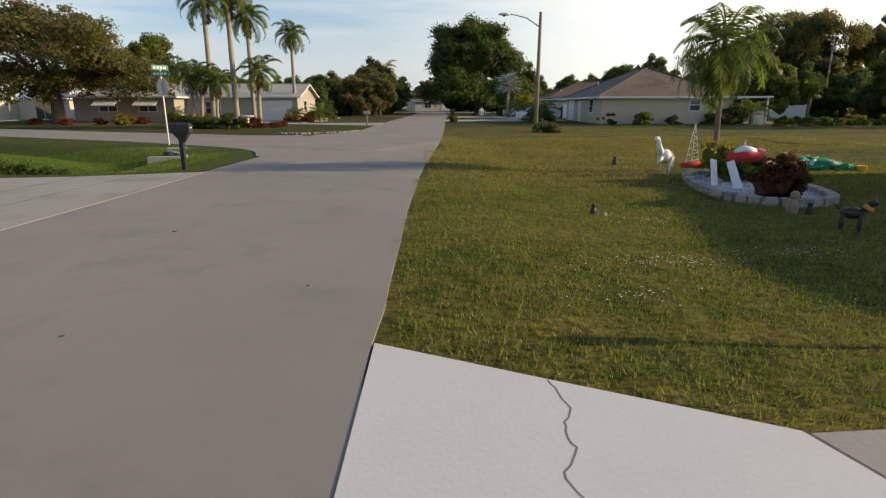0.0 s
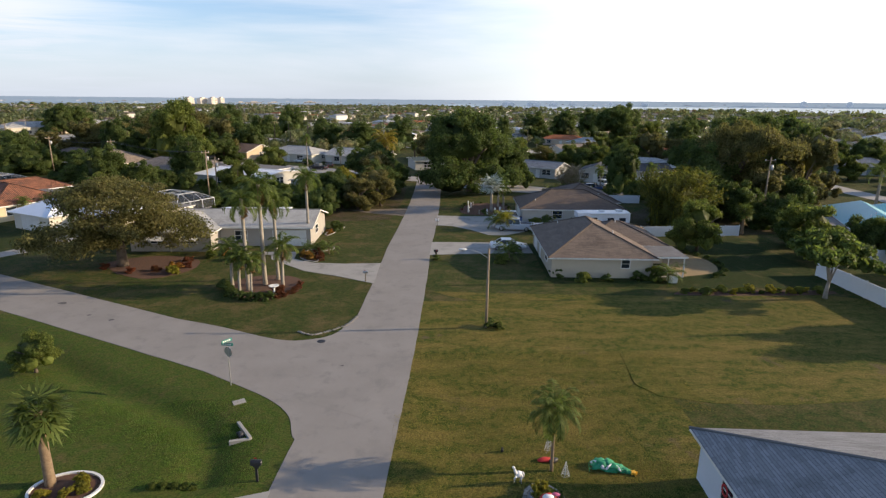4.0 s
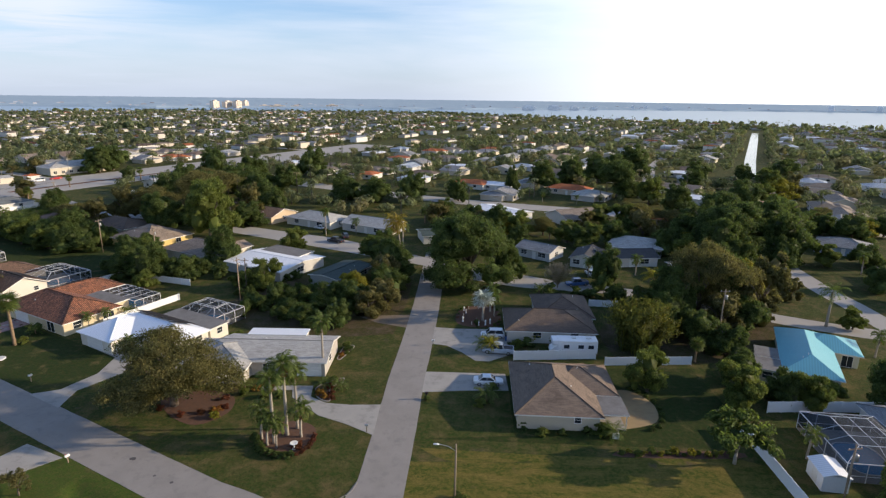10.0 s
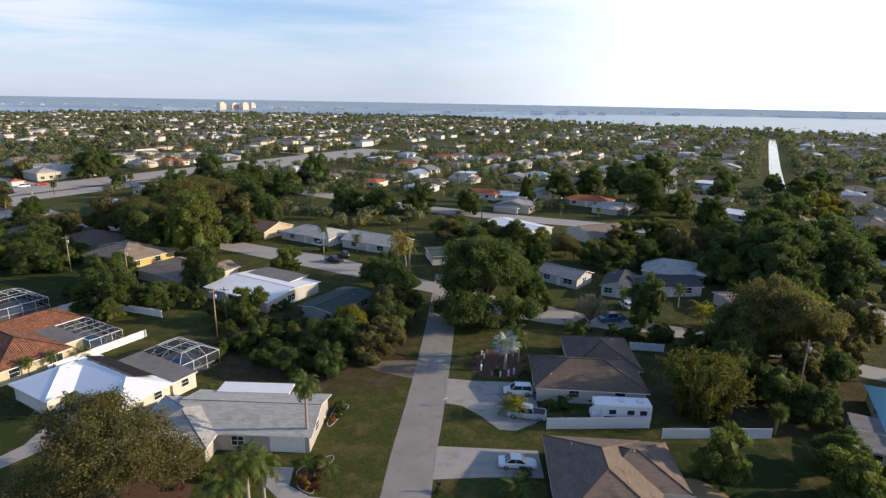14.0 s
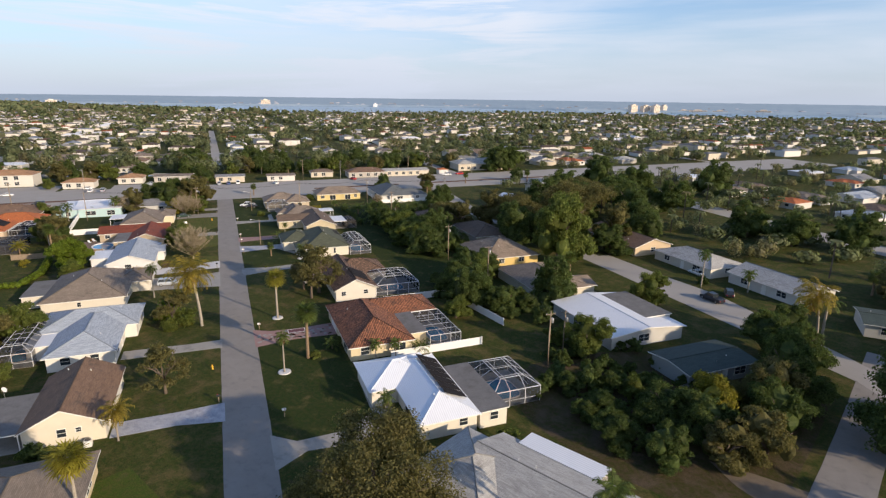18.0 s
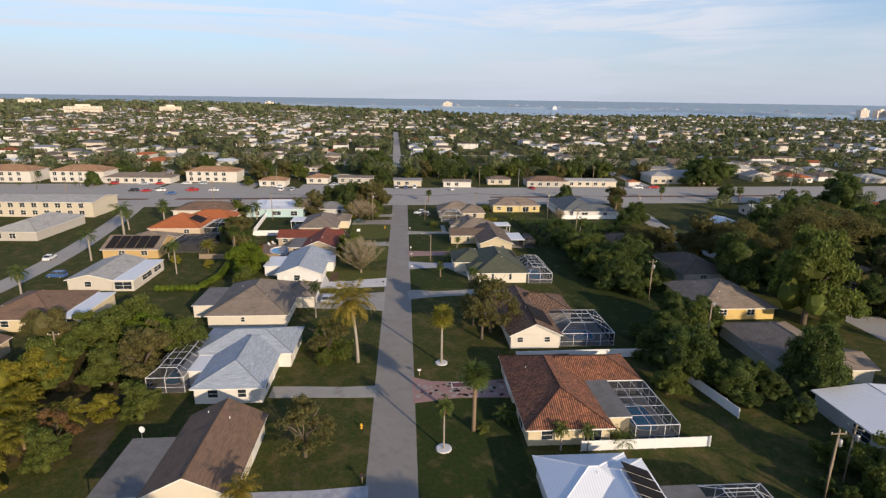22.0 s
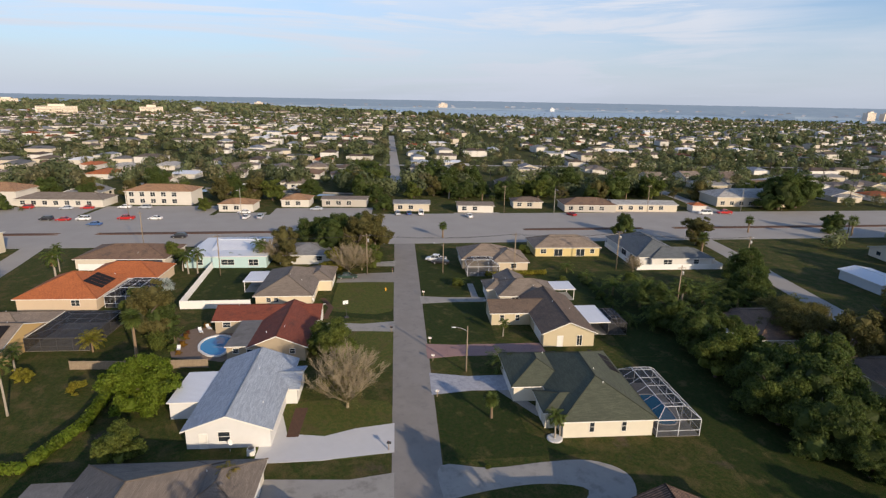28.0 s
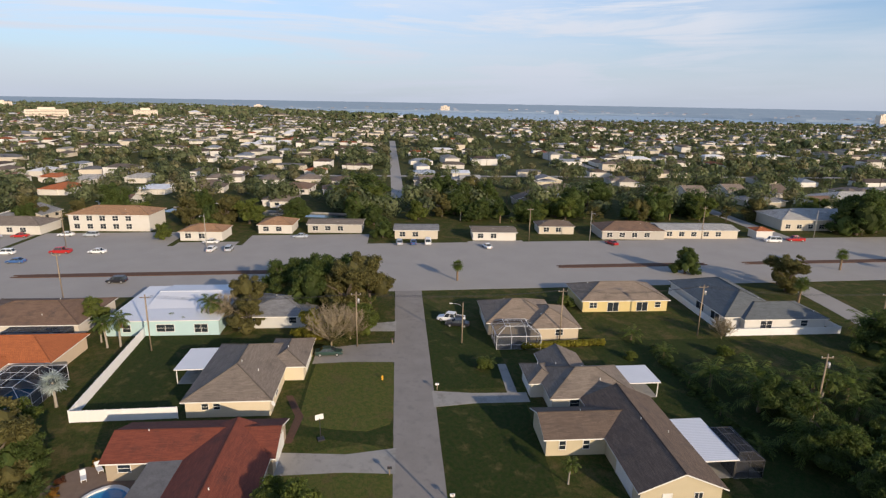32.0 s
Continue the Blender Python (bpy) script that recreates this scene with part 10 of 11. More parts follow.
for x, y, t in ((19.3, 78.6, 10), (17.0, 85.6, 80)):
    root = thing("trash_bin", pose(x, y, 0, 0, 0, t), "dark wheeled rubbish bin beside the house", "bin", "rubbish bins")
    part("body", loft(bmesh.new(), [[(-0.25, -0.25, 0.02), (0.25, -0.25, 0.02), (0.25, 0.25, 0.02), (-0.25, 0.25, 0.02)], [(-0.3, -0.33, 1.0), (0.3, -0.33, 1.0), (0.3, 0.33, 1.0), (-0.3, 0.33, 1.0)]]), P_BLUE, root)
    part("lid", boxes((-0.32, 0.32, -0.36, 0.35, 1.0, 1.07), bevel=0.02), M_BLACK, root)
# wreath on the white house
bm = bmesh.new()
for k in range(14):
    blob(bm, (0.26 * math.cos(k * 0.449), 0, 0.26 * math.sin(k * 0.449)), 0.075, (1, 0.6, 1), 0.3, k, 1)
tagged(part("wreath", bm, M_REDC, None, "", pose(15.36, 17.15, 1.7, 0, 0, -94)), "red holiday wreath on the white house wall", "wreath")

# ---- grass near the start ----
def grass(name, boxes_, n, material, hmax, label):
    rng = np.random.default_rng(len(boxes_) * 31 + n)
    verts, faces = [], []
    area = [(b[1] - b[0]) * (b[3] - b[2]) for b in boxes_]
    for b, a in zip(boxes_, area):
        k = int(n * a / sum(area))
        x, y = rng.uniform(b[0], b[1], k), rng.uniform(b[2], b[3], k)
        ok = ((x < 1.15) & (y > 7.45 - 0.526 * x)) | ((x >= 1.15) & (y > 7.0 - 0.14 * np.maximum(0, x - 2.6))) | (x < -6)
        x, y = x[ok], y[ok]
        k = len(x)
        th, h, w = rng.uniform(0, 6.283, k), rng.uniform(0.35, 1, k) * hmax, rng.uniform(0.006, 0.014, k)
        lx, ly = rng.normal(0, 0.4, k) * h, rng.normal(0, 0.4, k) * h
        p = np.stack([np.column_stack([x - np.cos(th) * w, y - np.sin(th) * w, np.full(k, -0.05)]), np.column_stack([x + np.cos(th) * w, y + np.sin(th) * w, np.full(k, -0.05)]), np.column_stack([x + lx, y + ly, h - 0.04])], 1).reshape(-1, 3)
        p[:, 2] += np.repeat([lawn_z(*q) for q in zip(x, y)], 3) + 0.03
        s = len(verts)
        verts.extend(map(tuple, p))
        faces.extend((s + 3 * i, s + 3 * i + 1, s + 3 * i + 2) for i in range(k))
    me = bpy.data.meshes.new(name)
    me.from_pydata(verts, [], faces)
    me.materials.append(material)
    return tagged(new(name, me), label, "grass", "", "stuff")


M_BLADE = mat("grass_blades", (0.10, 0.13, 0.02), (0.205, 0.195, 0.046), rough=0.7, scale=0.8, fine=6, bump=0, space="World", per_island=0.4, translucent=0.3)
M_BLADE2 = mat("lush_grass_blades", (0.075, 0.135, 0.016), (0.13, 0.19, 0.03), rough=0.7, scale=0.8, fine=6, bump=0, space="World", per_island=0.35, translucent=0.3)
M_BLADE3 = mat("dry_grass_blades", (0.16, 0.145, 0.03), (0.30, 0.225, 0.06), rough=0.7, scale=0.5, fine=5, bump=0, space="World", per_island=0.4, translucent=0.3)
grass("grass", [(-1.3, 9, 6.2, 13), (-1.2, 9, 13, 18), (9, 15, 8, 22)], 150000, M_BLADE, 0.075, "short uneven lawn grass beside the road")
grass("grass", [(-0.9, 14, 18, 27), (0.0, 20, 27, 36)], 70000, M_BLADE3, 0.10, "longer dry grass at the field's near edge")
grass("grass", [(-16, -8.2, 20, 26), (-22, -10.5, 24, 29)], 60000, M_BLADE2, 0.08, "lush lawn grass on the street corner")
for x, y, n in ((2.2, 10.9, 60), (1.2, 10.6, 30), (4.0, 11.4, 40), (2.9, 13.6, 40), (0.9, 9.4, 26), (4.4, 9.2, 20)):
    bm = bmesh.new()
    rf = random.Random(n)
    for _ in range(n):
        px, py = rf.gauss(0, 0.35), rf.gauss(0, 0.18)
        bm.faces.new([bm.verts.new((px + 0.011 * math.cos(a), py + 0.011 * math.sin(a), 0.05)) for a in (0, 1.26, 2.51, 3.77, 5.03)])
    tagged(part("clover_flowers", bm, M_PLASTIC_W, None, "", pose(x, y, lawn_z(x, y))), "patch of tiny white clover flowers", "flowers", "flower patches", "stuff")

# ---- the town beyond, as far as the bay ----
def inside(pts, x, y):
    hit = False
    for (x0, y0), (x1, y1) in zip(pts, pts[1:] + pts[:1]):
        if (y0 > y) != (y1 > y) and x < (x1 - x0) * (y - y0) / (y1 - y0) + x0:
            hit = not hit
    return hit


LAND = [(x * 0.985, y * 0.985) for x, y in SHORE]


def grid_of(x, y):
    return (0.4695 * x + 0.8829 * y - 25.1, -0.8829 * x + 0.4695 * y)      # v, u


def built_up(x, y):
    """Whether the place is already laid out by hand, or is road or canal."""
    v, u = grid_of(x, y)
    if -92 < v < 90 and 20 < u < 272:
        return True
    if -35 < x < 92 and -30 < y < 110:
        return True
    if 264 + 0.04 * v < u < (357 if -212 < v < 182 else 316) + 0.04 * v or (-100 < v < -8 and 340 < u < 380):
        return True
    if 90 < v < 128 and 100 < u < 262:
        return True
    if -172 < v < -106 and 210 < u < 275 or -112 < v < -88 and 60 < u < 275 or 90 < v < 103:
        return True
    if abs(v + 1 + (u - 318) * 0.0162) < (6 if u < 420 else 4.5) and 316 < u < 790:
        return True
    if any((x - p) ** 2 + (y - q) ** 2 < 15 ** 2 for p, q in KEPT):
        return True
    if -60 < x < 135 and abs(y - (241 - 0.37 * x)) < 12:
        return True
    a, b = Vector((164, 291)), Vector((498, 904))
    d = (b - a).normalized()
    w = Vector((x, y)) - a
    if abs(w.x * d.y - w.y * d.x) < 13 and -6 < w.dot(d) < 700:
        return True
    return False


FAR_ROOFS = [M_R_LIGHT, M_R_TAN, M_R_GREYTAN, M_FLAT_WHITE, M_R_GREY, M_R_BROWN, M_R_GREYTAN, M_R_TAN, M_R_ORANGE, M_R_GREYTAN, M_R_LIGHT, M_R_DARK, M_R_BEIGE, M_R_GREY, M_R_BLUE]
FAR_WALLS = [(0.62, 0.59, 0.54), (0.58, 0.52, 0.43), (0.68, 0.66, 0.63), (0.46, 0.43, 0.39), (0.56, 0.5, 0.39), (0.64, 0.61, 0.57)]
FAR_WORDS = {0: "pale grey", 1: "tan", 2: "grey-brown", 3: "white", 4: "grey", 5: "brown", 6: "grey-brown", 7: "tan", 8: "orange", 9: "grey-brown", 10: "pale grey", 11: "dark", 12: "brown", 13: "grey", 14: "pale blue"}
VARIANT = []
for n in range(30):
    rr = random.Random(100 + n)
    w, d = rr.uniform(8.5, 11), rr.uniform(14, 20)
    kind = rr.choice(["hip", "hip", "gable_y", "hip", "gable_x"])
    i = n % 15
    pitch = 7 if FAR_ROOFS[i] is M_FLAT_WHITE else rr.uniform(14, 19)
    bm, _, _ = roof_shape(kind, -w / 2, w / 2, -d / 2, d / 2, 2.7, pitch)
    bm2, _, _ = roof_shape("hip", -w / 2 - 3.4, 0, -d / 4, d / 2 - 0.6, 2.65, pitch)
    roofs = []
    for b in (bm, bm2):
        me = bpy.data.meshes.new("roof")
        b.to_mesh(me)
        b.free()
        me.materials.append(FAR_ROOFS[i]); me.materials.append(M_TRIM)
        roofs.append(me)
    wb = boxes((-w / 2, w / 2, -d / 2, d / 2, -0.2, 2.72), (-w / 2 - 3.4, -w / 2, -d / 4, d / 2 - 0.6, -0.2, 2.66))
    if kind.startswith("gable"):
        g = gable_fill(-w / 2, w / 2, -d / 2, d / 2, 2.7, pitch, 0.5, kind == "gable_y")
        tmp = bpy.data.meshes.new("gable")
        g.to_mesh(tmp)
        g.free()
        wb.from_mesh(tmp)
    me = bpy.data.meshes.new("wall")
    wb.to_mesh(me)
    wb.free()
    me.materials.append(stucco(FAR_WALLS[n % 6]))
    win = bpy.data.meshes.new("window")
    b = boxes((-0.8, 0.8, -0.04, 0.02, 1.0, 2.1))
    b.to_mesh(win)
    b.free()
    win.materials.append(M_GLASS)
    VARIANT.append((me, roofs, win, w, d, i))


def far_house(n, x, y, turn, near):
    me, roofs, win, w, d, i = VARIANT[n]
    root = thing("house", pose(x, y, 0, 0, 0, turn), "small suburban house with a %s roof seen from afar" % FAR_WORDS[i], "house", "houses beyond the avenue")
    share("wall", me, root)
    for r in roofs:
        share("roof", r, root)
    if near:
        for m in (pose(-w / 4, -d / 2, 0), pose(w / 4, -d / 2, 0), pose(w / 2, -d / 4, 0, 0, 0, 90), pose(w / 2, d / 4, 0, 0, 0, 90)):
            share("window", win, root, m)


HV, HF, HM = [], [], []      # the furthest houses: points, faces, roof numbers
TV, TF, TM = [], [], []      # far trees


def far_block(x, y, turn, w, d, h, i):
    k = len(HV)
    c, s = math.cos(turn), math.sin(turn)
    pts = [(-w, -d, 0), (w, -d, 0), (w, d, 0), (-w, d, 0), (-w, -d, h), (w, -d, h), (w, d, h), (-w, d, h), (0, -d + w * 0.8, h + w * 0.3), (0, d - w * 0.8, h + w * 0.3)]
    HV.extend((x + px * c - py * s, y + px * s + py * c, pz) for px, py, pz in pts)
    HF.extend([(k, k + 1, k + 5, k + 4), (k + 1, k + 2, k + 6, k + 5), (k + 2, k + 3, k + 7, k + 6), (k + 3, k, k + 4, k + 7),
               (k + 4, k + 5, k + 8), (k + 5, k + 6, k + 9, k + 8), (k + 6, k + 7, k + 9), (k + 7, k + 4, k + 8, k + 9)])
    HM.extend([len(FAR_ROOFS) + i % 3] * 4 + [i] * 4)


trng = np.random.default_rng(5)
CLUMP = []
for n in range(14):
    cards = 220
    d = trng.normal(0, 1, (cards, 3))
    d /= np.linalg.norm(d, axis=1, keepdims=True)
    c = d * trng.uniform(0.55, 1.05, (cards, 1)) * np.array([1, 1, 0.8])
    CLUMP.append((c, d))


def far_tree(x, y, r, h, cards, mi):
    """One distant tree: a ragged mass of leaf clumps over a short stem."""
    c, d = CLUMP[int(trng.integers(0, 14))]
    c, d = c[:cards], d[:cards]
    ref = trng.normal(0, 1, (cards, 3))
    a = np.cross(d, ref)
    a /= np.linalg.norm(a, axis=1, keepdims=True) + 1e-9
    b = np.cross(d, a)
    s = r * (2.1 / math.sqrt(cards)) * trng.uniform(0.7, 1.35, (cards, 1))
    ctr = c * np.array([r, r, h * 0.52]) + np.array([x, y, h * 0.52])
    p = np.stack([ctr - a * s, ctr - b * s * 0.7, ctr + a * s, ctr + b * s * 0.7], 1).reshape(-1, 3)
    k = len(TV)
    TV.extend(map(tuple, p))
    TF.extend((k + 4 * j, k + 4 * j + 1, k + 4 * j + 2, k + 4 * j + 3) for j in range(cards))
    TM.extend([mi] * cards)


def far_palm(x, y, h, mi):
    k = len(TV)
    TV.extend([(x - 0.2, y, 0), (x + 0.2, y, 0), (x + 0.15, y, h), (x - 0.15, y, h)])
    TF.append((k, k + 1, k + 2, k + 3)); TM.append(4)
    for j in range(9):
        th = j * 0.7 + x
        o = (math.cos(th), math.sin(th))
        k = len(TV)
        L = 2.3
        TV.extend([(x, y, h), (x + o[0] * L * 0.6 - o[1] * 0.45, y + o[1] * L * 0.6 + o[0] * 0.45, h + 0.5), (x + o[0] * L, y + o[1] * L, h - 0.9), (x + o[0] * L * 0.6 + o[1] * 0.45, y + o[1] * L * 0.6 - o[0] * 0.45, h + 0.5)])
        TF.append((k, k + 1, k + 2, k + 3)); TM.append(mi)


rt = random.Random(77)
count = near_trees = 0
for row in range(-16, 46):
    for col in range(-40, 100):
        v = -760 + col * 21.5
        u = 20 + row * 33 + (3 if col % 2 else -3) + 9 * noise.noise(Vector((v * 0.006, row * 0.7, 3))) * (1 if row > 9 else 0)
        x, y = street(v, u)
        dx, dy = x + 10, y - 25
        dist, way = math.hypot(dx, dy), math.degrees(math.atan2(-dx, dy))
        if not (-46 < way < 104) or dist > 1950 or not inside(LAND, x, y):
            continue
        taken = built_up(x, y)
        grove = max(0.0, noise.noise(Vector((x * 0.011, y * 0.011, 7))) * 1.5) if dist > 300 else 0.0
        jx, jy = x + rt.uniform(-2, 2), y + rt.uniform(-2, 2)
        housed = not taken and rt.random() < ((0.78 if v < 10 else 0.66) if dist > 300 else 0.5) - 0.6 * grove and not (128 < v < 186 and 30 < u < 210)
        if housed:
            n = rt.randrange(30)
            if dist < 470 and count < 230:
                far_house(n, jx, jy, B_TURN + rt.choice([0, 180, 0, 90]) + rt.uniform(-7, 7), dist < 420)
                count += 1
            else:
                far_block(jx, jy, radians(B_TURN + rt.choice([0, 90]) + rt.uniform(-9, 9)), rt.uniform(3.8, 6), rt.uniform(6, 10.5), rt.choice([2.6, 2.6, 2.6, 2.8, 4.6]), VARIANT[n][5])
        if not taken or dist > 300:
            for _ in range(10 if dist < 330 else 6 if dist < 620 else 5):
                dv, du = rt.uniform(-11, 11), rt.uniform(-17, 17)
                tx, ty = street(v + dv, u + du)
                if built_up(tx, ty) or not inside(LAND, tx, ty) or rt.random() < 0.15 or (housed and abs(dv) < 6.4 and abs(du) < (10 if dist < 330 else 9)) or (dist < 330 and abs(du) > 14.6):
                    continue
                q = rt.random()
                if dist < 235 and near_trees < 50:
                    near_trees += 1
                    tree(rt.choice(["dark", "dark2", "broad", "broad2", "dark", "dark2", "oak", "queen_short", "sabal", "yellow"]), tx, ty, rt.uniform(0.7, 1.25))
                    continue
                if q < 0.22:
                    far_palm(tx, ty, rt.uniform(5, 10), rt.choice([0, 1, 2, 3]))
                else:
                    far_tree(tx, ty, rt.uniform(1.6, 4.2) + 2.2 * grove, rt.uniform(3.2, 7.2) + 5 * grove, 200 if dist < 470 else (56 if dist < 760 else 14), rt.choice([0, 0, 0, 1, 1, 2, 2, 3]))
for _ in range(5200):      # the thinly seen land furthest off
    way, dist = radians(rt.uniform(20, 106)), rt.uniform(1400, 3900)
    x, y = -10 - math.sin(way) * dist, 25 + math.cos(way) * dist
    v, u = grid_of(x, y)
    if not inside(LAND, x, y) or (-780 < v < 1390 and u < 1530 and dist < 1950):
        continue
    if rt.random() < 0.28:
        far_block(x, y, radians(B_TURN), rt.uniform(8, 16), rt.uniform(10, 18), rt.choice([3, 3, 6]), rt.choice([0, 1, 2, 3, 6, 7, 9]))
    else:
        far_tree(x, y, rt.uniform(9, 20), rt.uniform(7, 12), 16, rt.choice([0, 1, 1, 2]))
for v, u in ((85, 380), (97, 364), (110, 365), (127, 366), (138, 359), (162, 383), (203, 435), (166, 486), (138, 484), (98, 462), (-59, 384), (-49, 386), (-22, 366), (-10, 354), (-12, 372), (-174, 399), (-178, 413), (-297, 535), (-280, 536), (-167, 369),
             (-92, 390), (-120, 447), (25, 372), (58, 556), (292, 476), (355, 523), (321, 442), (-205, 486), (-166, 386), (-19, 390), (8, 376), (27, 380), (60, 372), (72, 390), (118, 392)):
    for _ in range(3):      # the tall groves that stand out over the roofs
        x, y = street(v + rt.uniform(-6, 6), u + rt.uniform(-5, 5))
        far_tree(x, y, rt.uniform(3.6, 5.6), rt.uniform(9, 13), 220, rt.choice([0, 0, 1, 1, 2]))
for k in range(110):      # planted canal banks
    t, side = rt.random(), rt.choice([-1, 1])
    x, y = 193 + 205 * t + side * rt.uniform(11, 16), 336 + 378 * t - side * rt.uniform(2, 8)
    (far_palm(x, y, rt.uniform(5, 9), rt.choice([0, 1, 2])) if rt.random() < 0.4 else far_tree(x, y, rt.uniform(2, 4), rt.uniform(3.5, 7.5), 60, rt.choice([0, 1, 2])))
# belt of trees along the shores and the wooded far side of the bay
for (xa, ya), (xb, yb) in zip(LAND[2:15], LAND[3:16]):
    ln = math.hypot(xb - xa, yb - ya)
    for k in range(int(ln / 13)):
        t = (k + rt.random()) / int(ln / 13)
        x, y = xa + (xb - xa) * t, ya + (yb - ya) * t
        (far_palm(x, y, rt.uniform(8, 13), 1) if rt.random() < 0.35 else far_tree(x, y, rt.uniform(4, 8), rt.uniform(6, 11), 12, rt.choice([0, 1, 1])))


def stuff_mesh(name, verts, faces, mats, materials, label, category):
    me = bpy.data.meshes.new(name)
    me.from_pydata(verts, [], faces)
    for m in materials:
        me.materials.append(m)
    me.polygons.foreach_set("material_index", mats)
    return tagged(new(name, me), label, category, "", "stuff")


stuff_mesh("far_trees", TV, TF, TM, M_HAZED_LEAVES + [M_BARK, M_LEAF_YELLOW], "countless trees and palms between distant houses", "trees")
stuff_mesh("far_houses", HV, HF, HM, FAR_ROOFS + [stucco(c) for c in FAR_WALLS[:3]], "rows of small houses far off towards the bay", "houses")

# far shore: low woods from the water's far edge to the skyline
# Blue-grey instead of leaf green: distance haze is in this colour.
M_FAR_WOOD = mat("haze_painted_far_woods", (0.13, 0.17, 0.23), (0.155, 0.195, 0.25), rough=1, scale=0.012, fine=0.05, bump=0, space="World", spec=0.0, stain=(0.205, 0.24, 0.28), stain_scale=0.004)


def shore_at(way):
    """Distance of the far side of the bay along a bearing to the left of north."""
    rows = ((-60, 3700), (-38, 3500), (-20, 2950), (0, 2300), (12, 2330), (20, 2330), (27, 2240), (38, 2600), (50, 2560), (62, 2520), (74, 2700), (86, 3000), (100, 3000), (120, 3000))
    for (a, r0), (b, r1) in zip(rows, rows[1:]):
        if a <= way <= b:
            return r0 + (r1 - r0) * (way - a) / (b - a)
    return 3000


# Emission adds the haze's pale glow to the woods.
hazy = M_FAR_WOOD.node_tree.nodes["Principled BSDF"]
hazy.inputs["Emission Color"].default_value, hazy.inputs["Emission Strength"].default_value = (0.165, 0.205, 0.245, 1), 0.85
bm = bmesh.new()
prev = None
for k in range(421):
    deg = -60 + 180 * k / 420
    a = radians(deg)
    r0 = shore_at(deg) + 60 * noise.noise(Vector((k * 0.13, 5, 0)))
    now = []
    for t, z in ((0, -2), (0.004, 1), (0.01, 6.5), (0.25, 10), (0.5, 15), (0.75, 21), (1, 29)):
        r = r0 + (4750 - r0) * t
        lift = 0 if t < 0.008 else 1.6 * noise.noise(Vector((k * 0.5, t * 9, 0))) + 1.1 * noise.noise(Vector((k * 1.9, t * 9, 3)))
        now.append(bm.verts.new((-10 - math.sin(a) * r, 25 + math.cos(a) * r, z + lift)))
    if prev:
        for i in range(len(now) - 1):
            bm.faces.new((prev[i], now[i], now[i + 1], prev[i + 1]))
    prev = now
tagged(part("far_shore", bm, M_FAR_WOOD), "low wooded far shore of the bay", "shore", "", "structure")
M_TOWER = mat("pale_tower_walls", (0.72, 0.62, 0.52), (0.66, 0.57, 0.48), rough=0.8, scale=0.05, fine=0.4, bump=0)
# Walls whitened so the haze over the far towers is in their colour.
M_TOWER_HAZE = mat("haze_whitened_tower_walls", (0.86, 0.86, 0.88), (0.8, 0.8, 0.82), rough=0.9, scale=0.05, fine=0.4, bump=0)


def tower(way, dist, wide, high, floors, material, label, turn=0):
    """A far block of flats: storeys with balcony bands and stepped roof line."""
    a = radians(way)
    x, y = -10 - math.sin(a) * dist, 25 + math.cos(a) * dist
    root = thing("apartment_tower", pose(x, y, -1, 0, 0, way + turn), label, "apartment building", "towers across the bay")
    part("wall", boxes((-wide / 2, wide / 2, 0, 18, 0, high), (-wide * 0.2, wide * 0.2, 2, 14, high, high + 4)), material, root)
    for f in range(floors):
        z = high * (f + 0.45) / floors
        # Hazed towers get the glowing far-woods colour for bands, not glass.
        part("window_band", boxes((-wide / 2 + 2, wide / 2 - 2, -0.4, 0, z, z + high / floors * 0.2)), M_GLASS if material is M_TOWER else M_FAR_WOOD, root)
    return root


for way, dist, wide, high in ((21.9, 2310, 32, 25), (20.8, 2330, 36, 23), (19.9, 2320, 30, 25), (19.2, 2360, 20, 25)):
    tower(way, dist, wide, high, 9, M_TOWER, "pale sunlit apartment tower across the bay", 48)
for way, dist, wide, high in ((57.4, 2560, 38, 24), (82.8, 1500, 46, 16), (89.4, 1450, 70, 17), (95.6, 2300, 60, 22), (93.2, 2300, 60, 22), (74.5, 2600, 36, 16), (16.4, 2350, 60, 10), (14.6, 2360, 50, 9), (11.2, 2370, 50, 13), (17.6, 2360, 40, 9)):
    tower(way, dist, wide, high, 6, M_TOWER, "pale apartment block near the bay")
for way, dist, wide, high in ((-8.4, 2480, 54, 15), (-10.9, 2560, 56, 16), (-12.8, 2630, 40, 13), (-14.6, 2700, 34, 13), (-18.2, 2900, 18, 18), (-19.4, 2930, 16, 18), (-21.2, 2990, 40, 14), (-34.0, 3420, 26, 30), (-37.2, 3500, 26, 30), (47, 2560, 18, 12)):
    tower(way, dist, wide, high, 6, M_TOWER_HAZE, "hazy apartment tower on the far shore")
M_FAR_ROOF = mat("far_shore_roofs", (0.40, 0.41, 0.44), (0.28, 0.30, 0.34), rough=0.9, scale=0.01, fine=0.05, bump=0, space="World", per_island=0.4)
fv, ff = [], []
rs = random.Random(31)
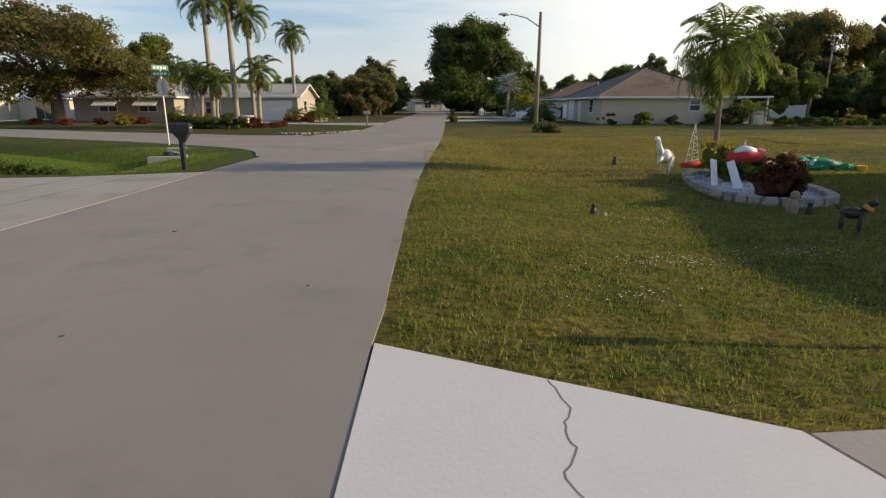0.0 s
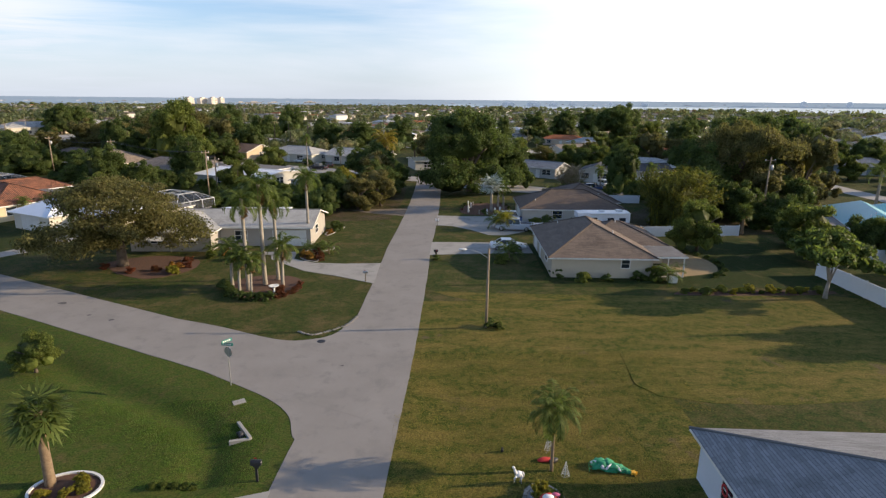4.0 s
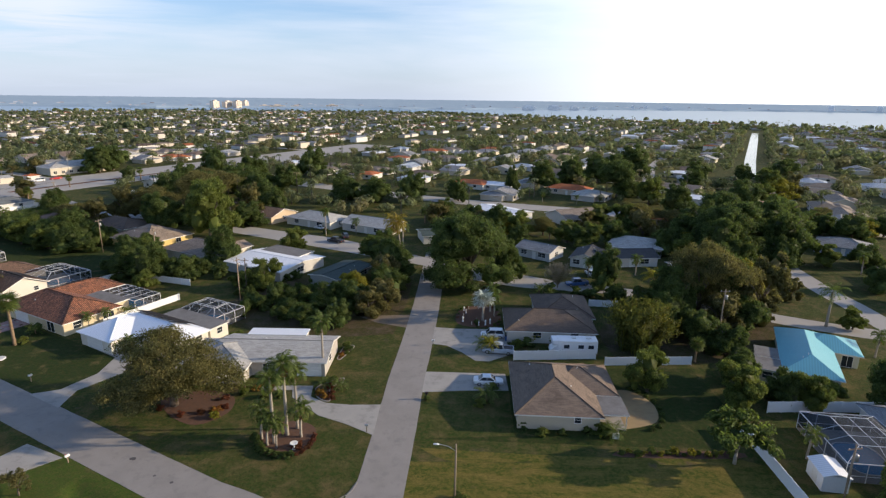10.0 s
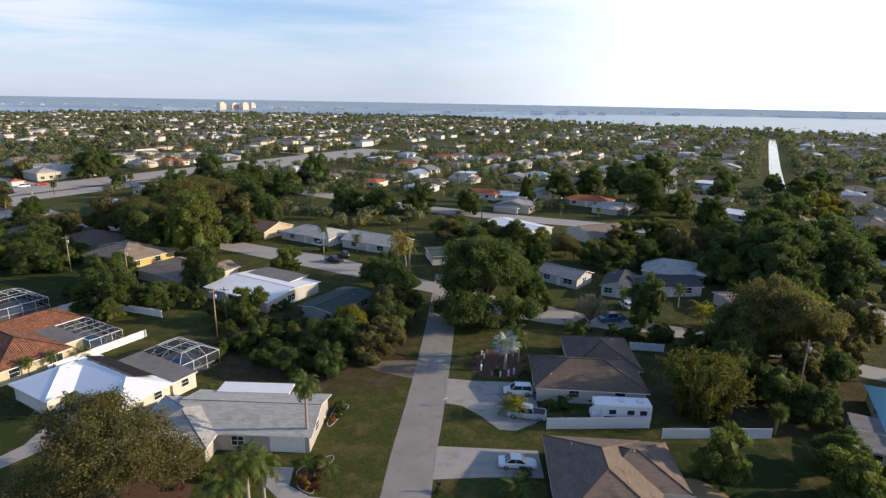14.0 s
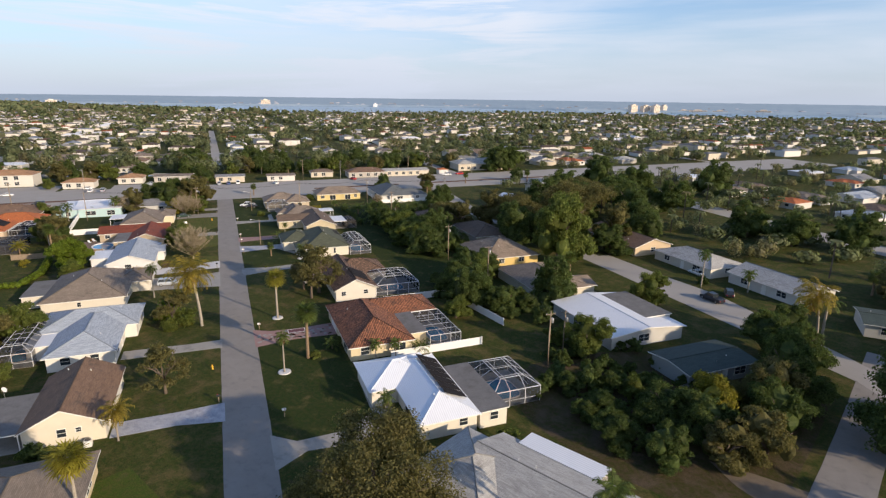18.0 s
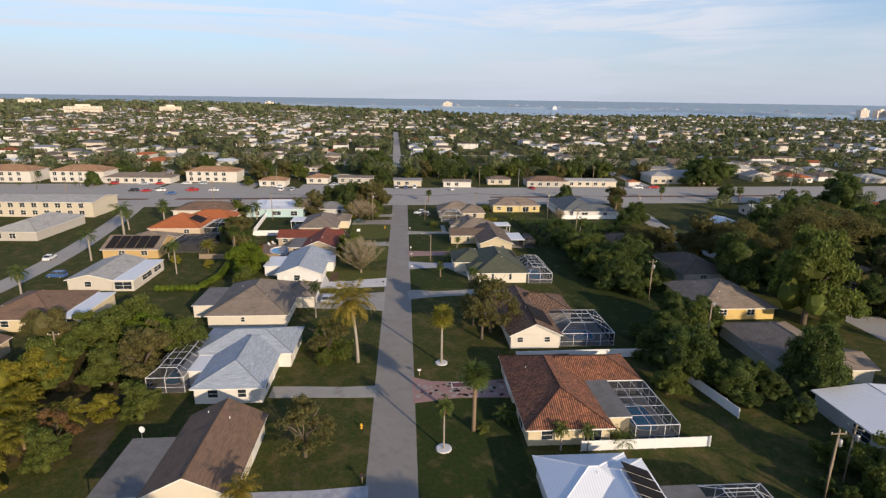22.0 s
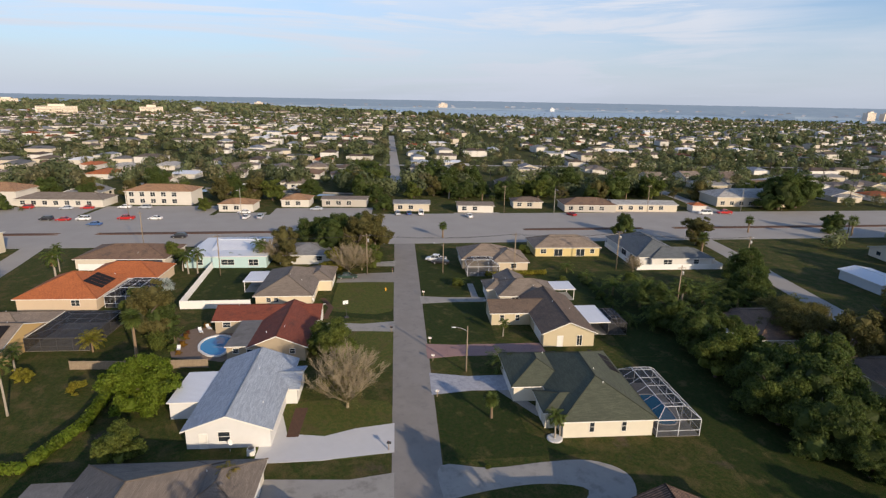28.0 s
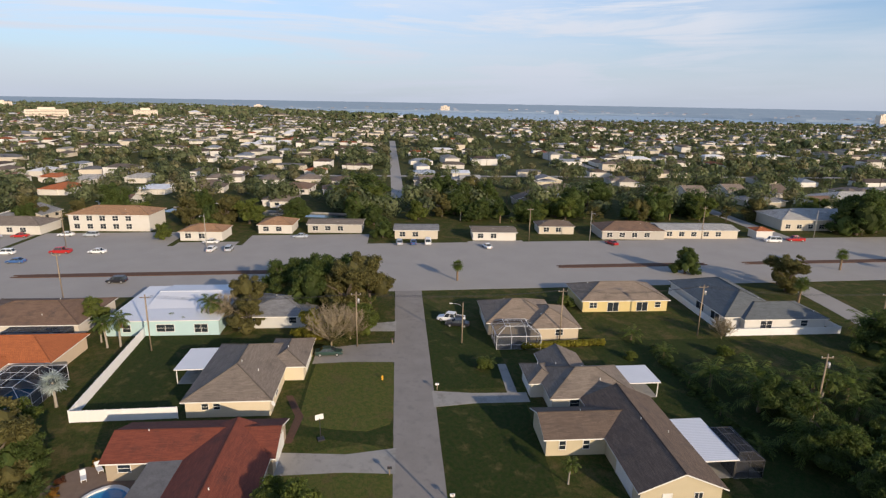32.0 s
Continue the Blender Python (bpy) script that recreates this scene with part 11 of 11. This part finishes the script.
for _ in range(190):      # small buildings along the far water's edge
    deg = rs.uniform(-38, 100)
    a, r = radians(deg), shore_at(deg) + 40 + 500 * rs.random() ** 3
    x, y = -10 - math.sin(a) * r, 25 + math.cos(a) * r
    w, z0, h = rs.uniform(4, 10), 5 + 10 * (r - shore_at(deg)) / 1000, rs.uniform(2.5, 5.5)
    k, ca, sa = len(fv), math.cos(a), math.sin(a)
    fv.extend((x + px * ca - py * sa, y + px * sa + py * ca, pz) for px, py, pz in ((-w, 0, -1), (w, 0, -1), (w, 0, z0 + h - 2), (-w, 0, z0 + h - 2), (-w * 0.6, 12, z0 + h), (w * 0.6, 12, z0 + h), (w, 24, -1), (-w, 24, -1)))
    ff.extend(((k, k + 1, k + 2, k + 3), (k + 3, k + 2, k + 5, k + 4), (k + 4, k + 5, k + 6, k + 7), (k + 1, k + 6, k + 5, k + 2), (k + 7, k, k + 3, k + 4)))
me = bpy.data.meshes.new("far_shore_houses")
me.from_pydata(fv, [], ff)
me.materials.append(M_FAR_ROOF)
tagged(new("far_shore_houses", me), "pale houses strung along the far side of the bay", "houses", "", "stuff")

# along the avenue's far side and its forecourts
M_R_SAND = roof_mat("sandy_orange_tiles", (0.46, 0.265, 0.14), (0.36, 0.205, 0.11), course=0.38, tile=0.3, stain=(0.22, 0.14, 0.09))
FAR_ROOFS.append(M_R_SAND)
AVENUE_BUILDINGS = (
    (-140, 261, 58, 18, 5.6, "gable_x", 0, "long white two-storey motel with a grey roof"), (-117, 228, 15, 26, 3, "hip", 0, "low pale building with a carport beside the side street"),
    (-163.5, 346, 28, 16, 5.6, "hip", 15, "two-storey building with a sandy hip roof"), (-198, 347, 26, 16, 5.6, "hip", 15, "two-storey building with a sandy hip roof"),
    (-133, 340, 34, 12, 3, "hip", 2, "long low building with a grey-brown roof"), (-97.5, 343.5, 27, 13, 5.6, "hip", 15, "two-storey motel with an orange-tan hip roof"),
    (-63.7, 327, 14, 10, 3, "hip", 15, "low orange-roofed cottage by the avenue"), (-43, 336.5, 12, 11, 3, "hip", 15, "low orange-roofed cottage by the avenue"), (-23.5, 336, 19, 10, 3, "gable_x", 2, "low building with a flat grey-brown roof"),
    (3.7, 326, 15, 10, 3, "gable_x", 4, "low white building with a grey roof by the avenue"), (29, 322.5, 15, 10, 2.8, "gable_x", 2, "low cream building with a grey-brown roof"), (52, 330, 13, 9, 2.8, "hip", 12, "low brown-roofed building behind a fence"),
    (76, 323, 22, 13, 3, "hip", 5, "low building with a brown hip roof by the avenue"), (99.6, 322.5, 27, 12, 3, "gable_x", 10, "long low shop with a white roof"), (122, 318, 6.6, 6, 2.8, "hip", 8, "small kiosk with a red roof"),
    (155, 334, 37, 17, 4.2, "hip", 0, "larger hall with a pale grey hip roof"), (206, 376, 32, 20, 3.4, "hip", 0, "broad house with a pale hip roof"))
for v, u, w, d, h, kind, i, words in AVENUE_BUILDINGS:
    x, y = avenue(v, u)
    house(pose(x, y, 0, 0, 0, B_TURN - 2.3), words, [(kind, -w / 2, w / 2, -d / 2, d / 2, h, 18 if kind == "hip" else 8)], FAR_WALLS[(i + int(w)) % 6 if i != 15 else 0], FAR_ROOFS[i],
          [(0, "S", -w / 2 + 3 + k * 4.2, 1.8, 1.5 if h < 5 else 1.6, 0.8 + (2.7 if j else 0), "window") for k in range(int((w - 3) / 4.2)) for j in range(2 if h > 5 else 1)], group="buildings along the avenue", seed=int(w * 7 + v))
for v, u, kind, paint_ in ((-150, 330, "sedan", 0), (-143, 331, "suv", 1), (-128, 329, "sedan", 2), (-121, 330, "sedan", 1), (-108, 331, "sedan", 0), (-100, 330, "suv", 2), (-60, 319, "sedan", 0), (-34, 325, "sedan", 2)):
    x, y = avenue(v, u)
    car(pose(x, y, 0.005, 0, 0, B_TURN + 86 + 3 * (v % 5)), kind, (P_WHITE, P_RED, P_SILVER)[paint_], ("white", "dark red", "silver")[paint_] + " car parked on the avenue's forecourt")
# trees and palms between them
ra = random.Random(12)
for k in range(80):
    v, u = ra.uniform(-205, 180), ra.choice([ra.uniform(320, 334), ra.uniform(338, 356), ra.uniform(346, 357)])
    if any(abs(v - b[0]) < b[2] / 2 + 2.4 and -b[3] / 2 - 6 < u - b[1] < b[3] / 2 + 2 for b in AVENUE_BUILDINGS) or abs(v) < 4:
        continue
    x, y = avenue(v, u)
    tree(ra.choice(["broad", "dark", "broad2", "queen_short", "sabal", "dark2", "queen_short", "bush_palm", "thin"]), x, y, ra.uniform(0.5, 1.0) if u < 338 else ra.uniform(0.8, 1.3))
# canal basin behind the avenue, with a seawall and boat lifts
slab("canal", [street(-95, 367), street(-14, 353), street(-12, 359.4), street(-93, 375)], 0.006, M_CANAL, 0.4, None, "dark canal behind the avenue buildings", "canal")
slab("seawall", [street(-93, 375), street(-12, 359.4), street(-12, 360.2), street(-93, 375.8)], 0.5, M_CONCRETE, 0.7, None, "pale concrete seawall along the canal", "seawall")
for v, u in ((-70, 368.2), (-45, 363.6)):
    x, y = street(v, u)
    root = thing("boat_lift", pose(x, y, 0, 0, 0, B_TURN - 10), "grey boat lift standing in the canal", "boat lift", "boat lifts")
    for px in (-4, 4):
        for py in (-1.7, 1.7):
            part("post", bar(bmesh.new(), (px, py, -0.3), (px, py, 3.0), 0.16, 8), M_WOOD, root)
        part("beam", boxes((px - 0.12, px + 0.12, -2.0, 2.0, 2.9, 3.15)), M_ALU, root)
    for py in (-1.7, 1.7):
        part("rail", boxes((-4.4, 4.4, py - 0.1, py + 0.1, 3.15, 3.3)), M_ALU, root)
    part("hull", loft(bmesh.new(), [[(-3.4, -1.1, 2.3), (-3.4, -0.8, 1.2), (-3.4, 0.8, 1.2), (-3.4, 1.1, 2.3)], [(1.2, -1.1, 2.4), (1.2, -0.6, 1.2), (1.2, 0.6, 1.2), (1.2, 1.1, 2.4)], [(3.6, -0.06, 2.7), (3.4, -0.04, 1.8), (3.4, 0.04, 1.8), (3.6, 0.06, 2.7)]]), M_VINYL, root)
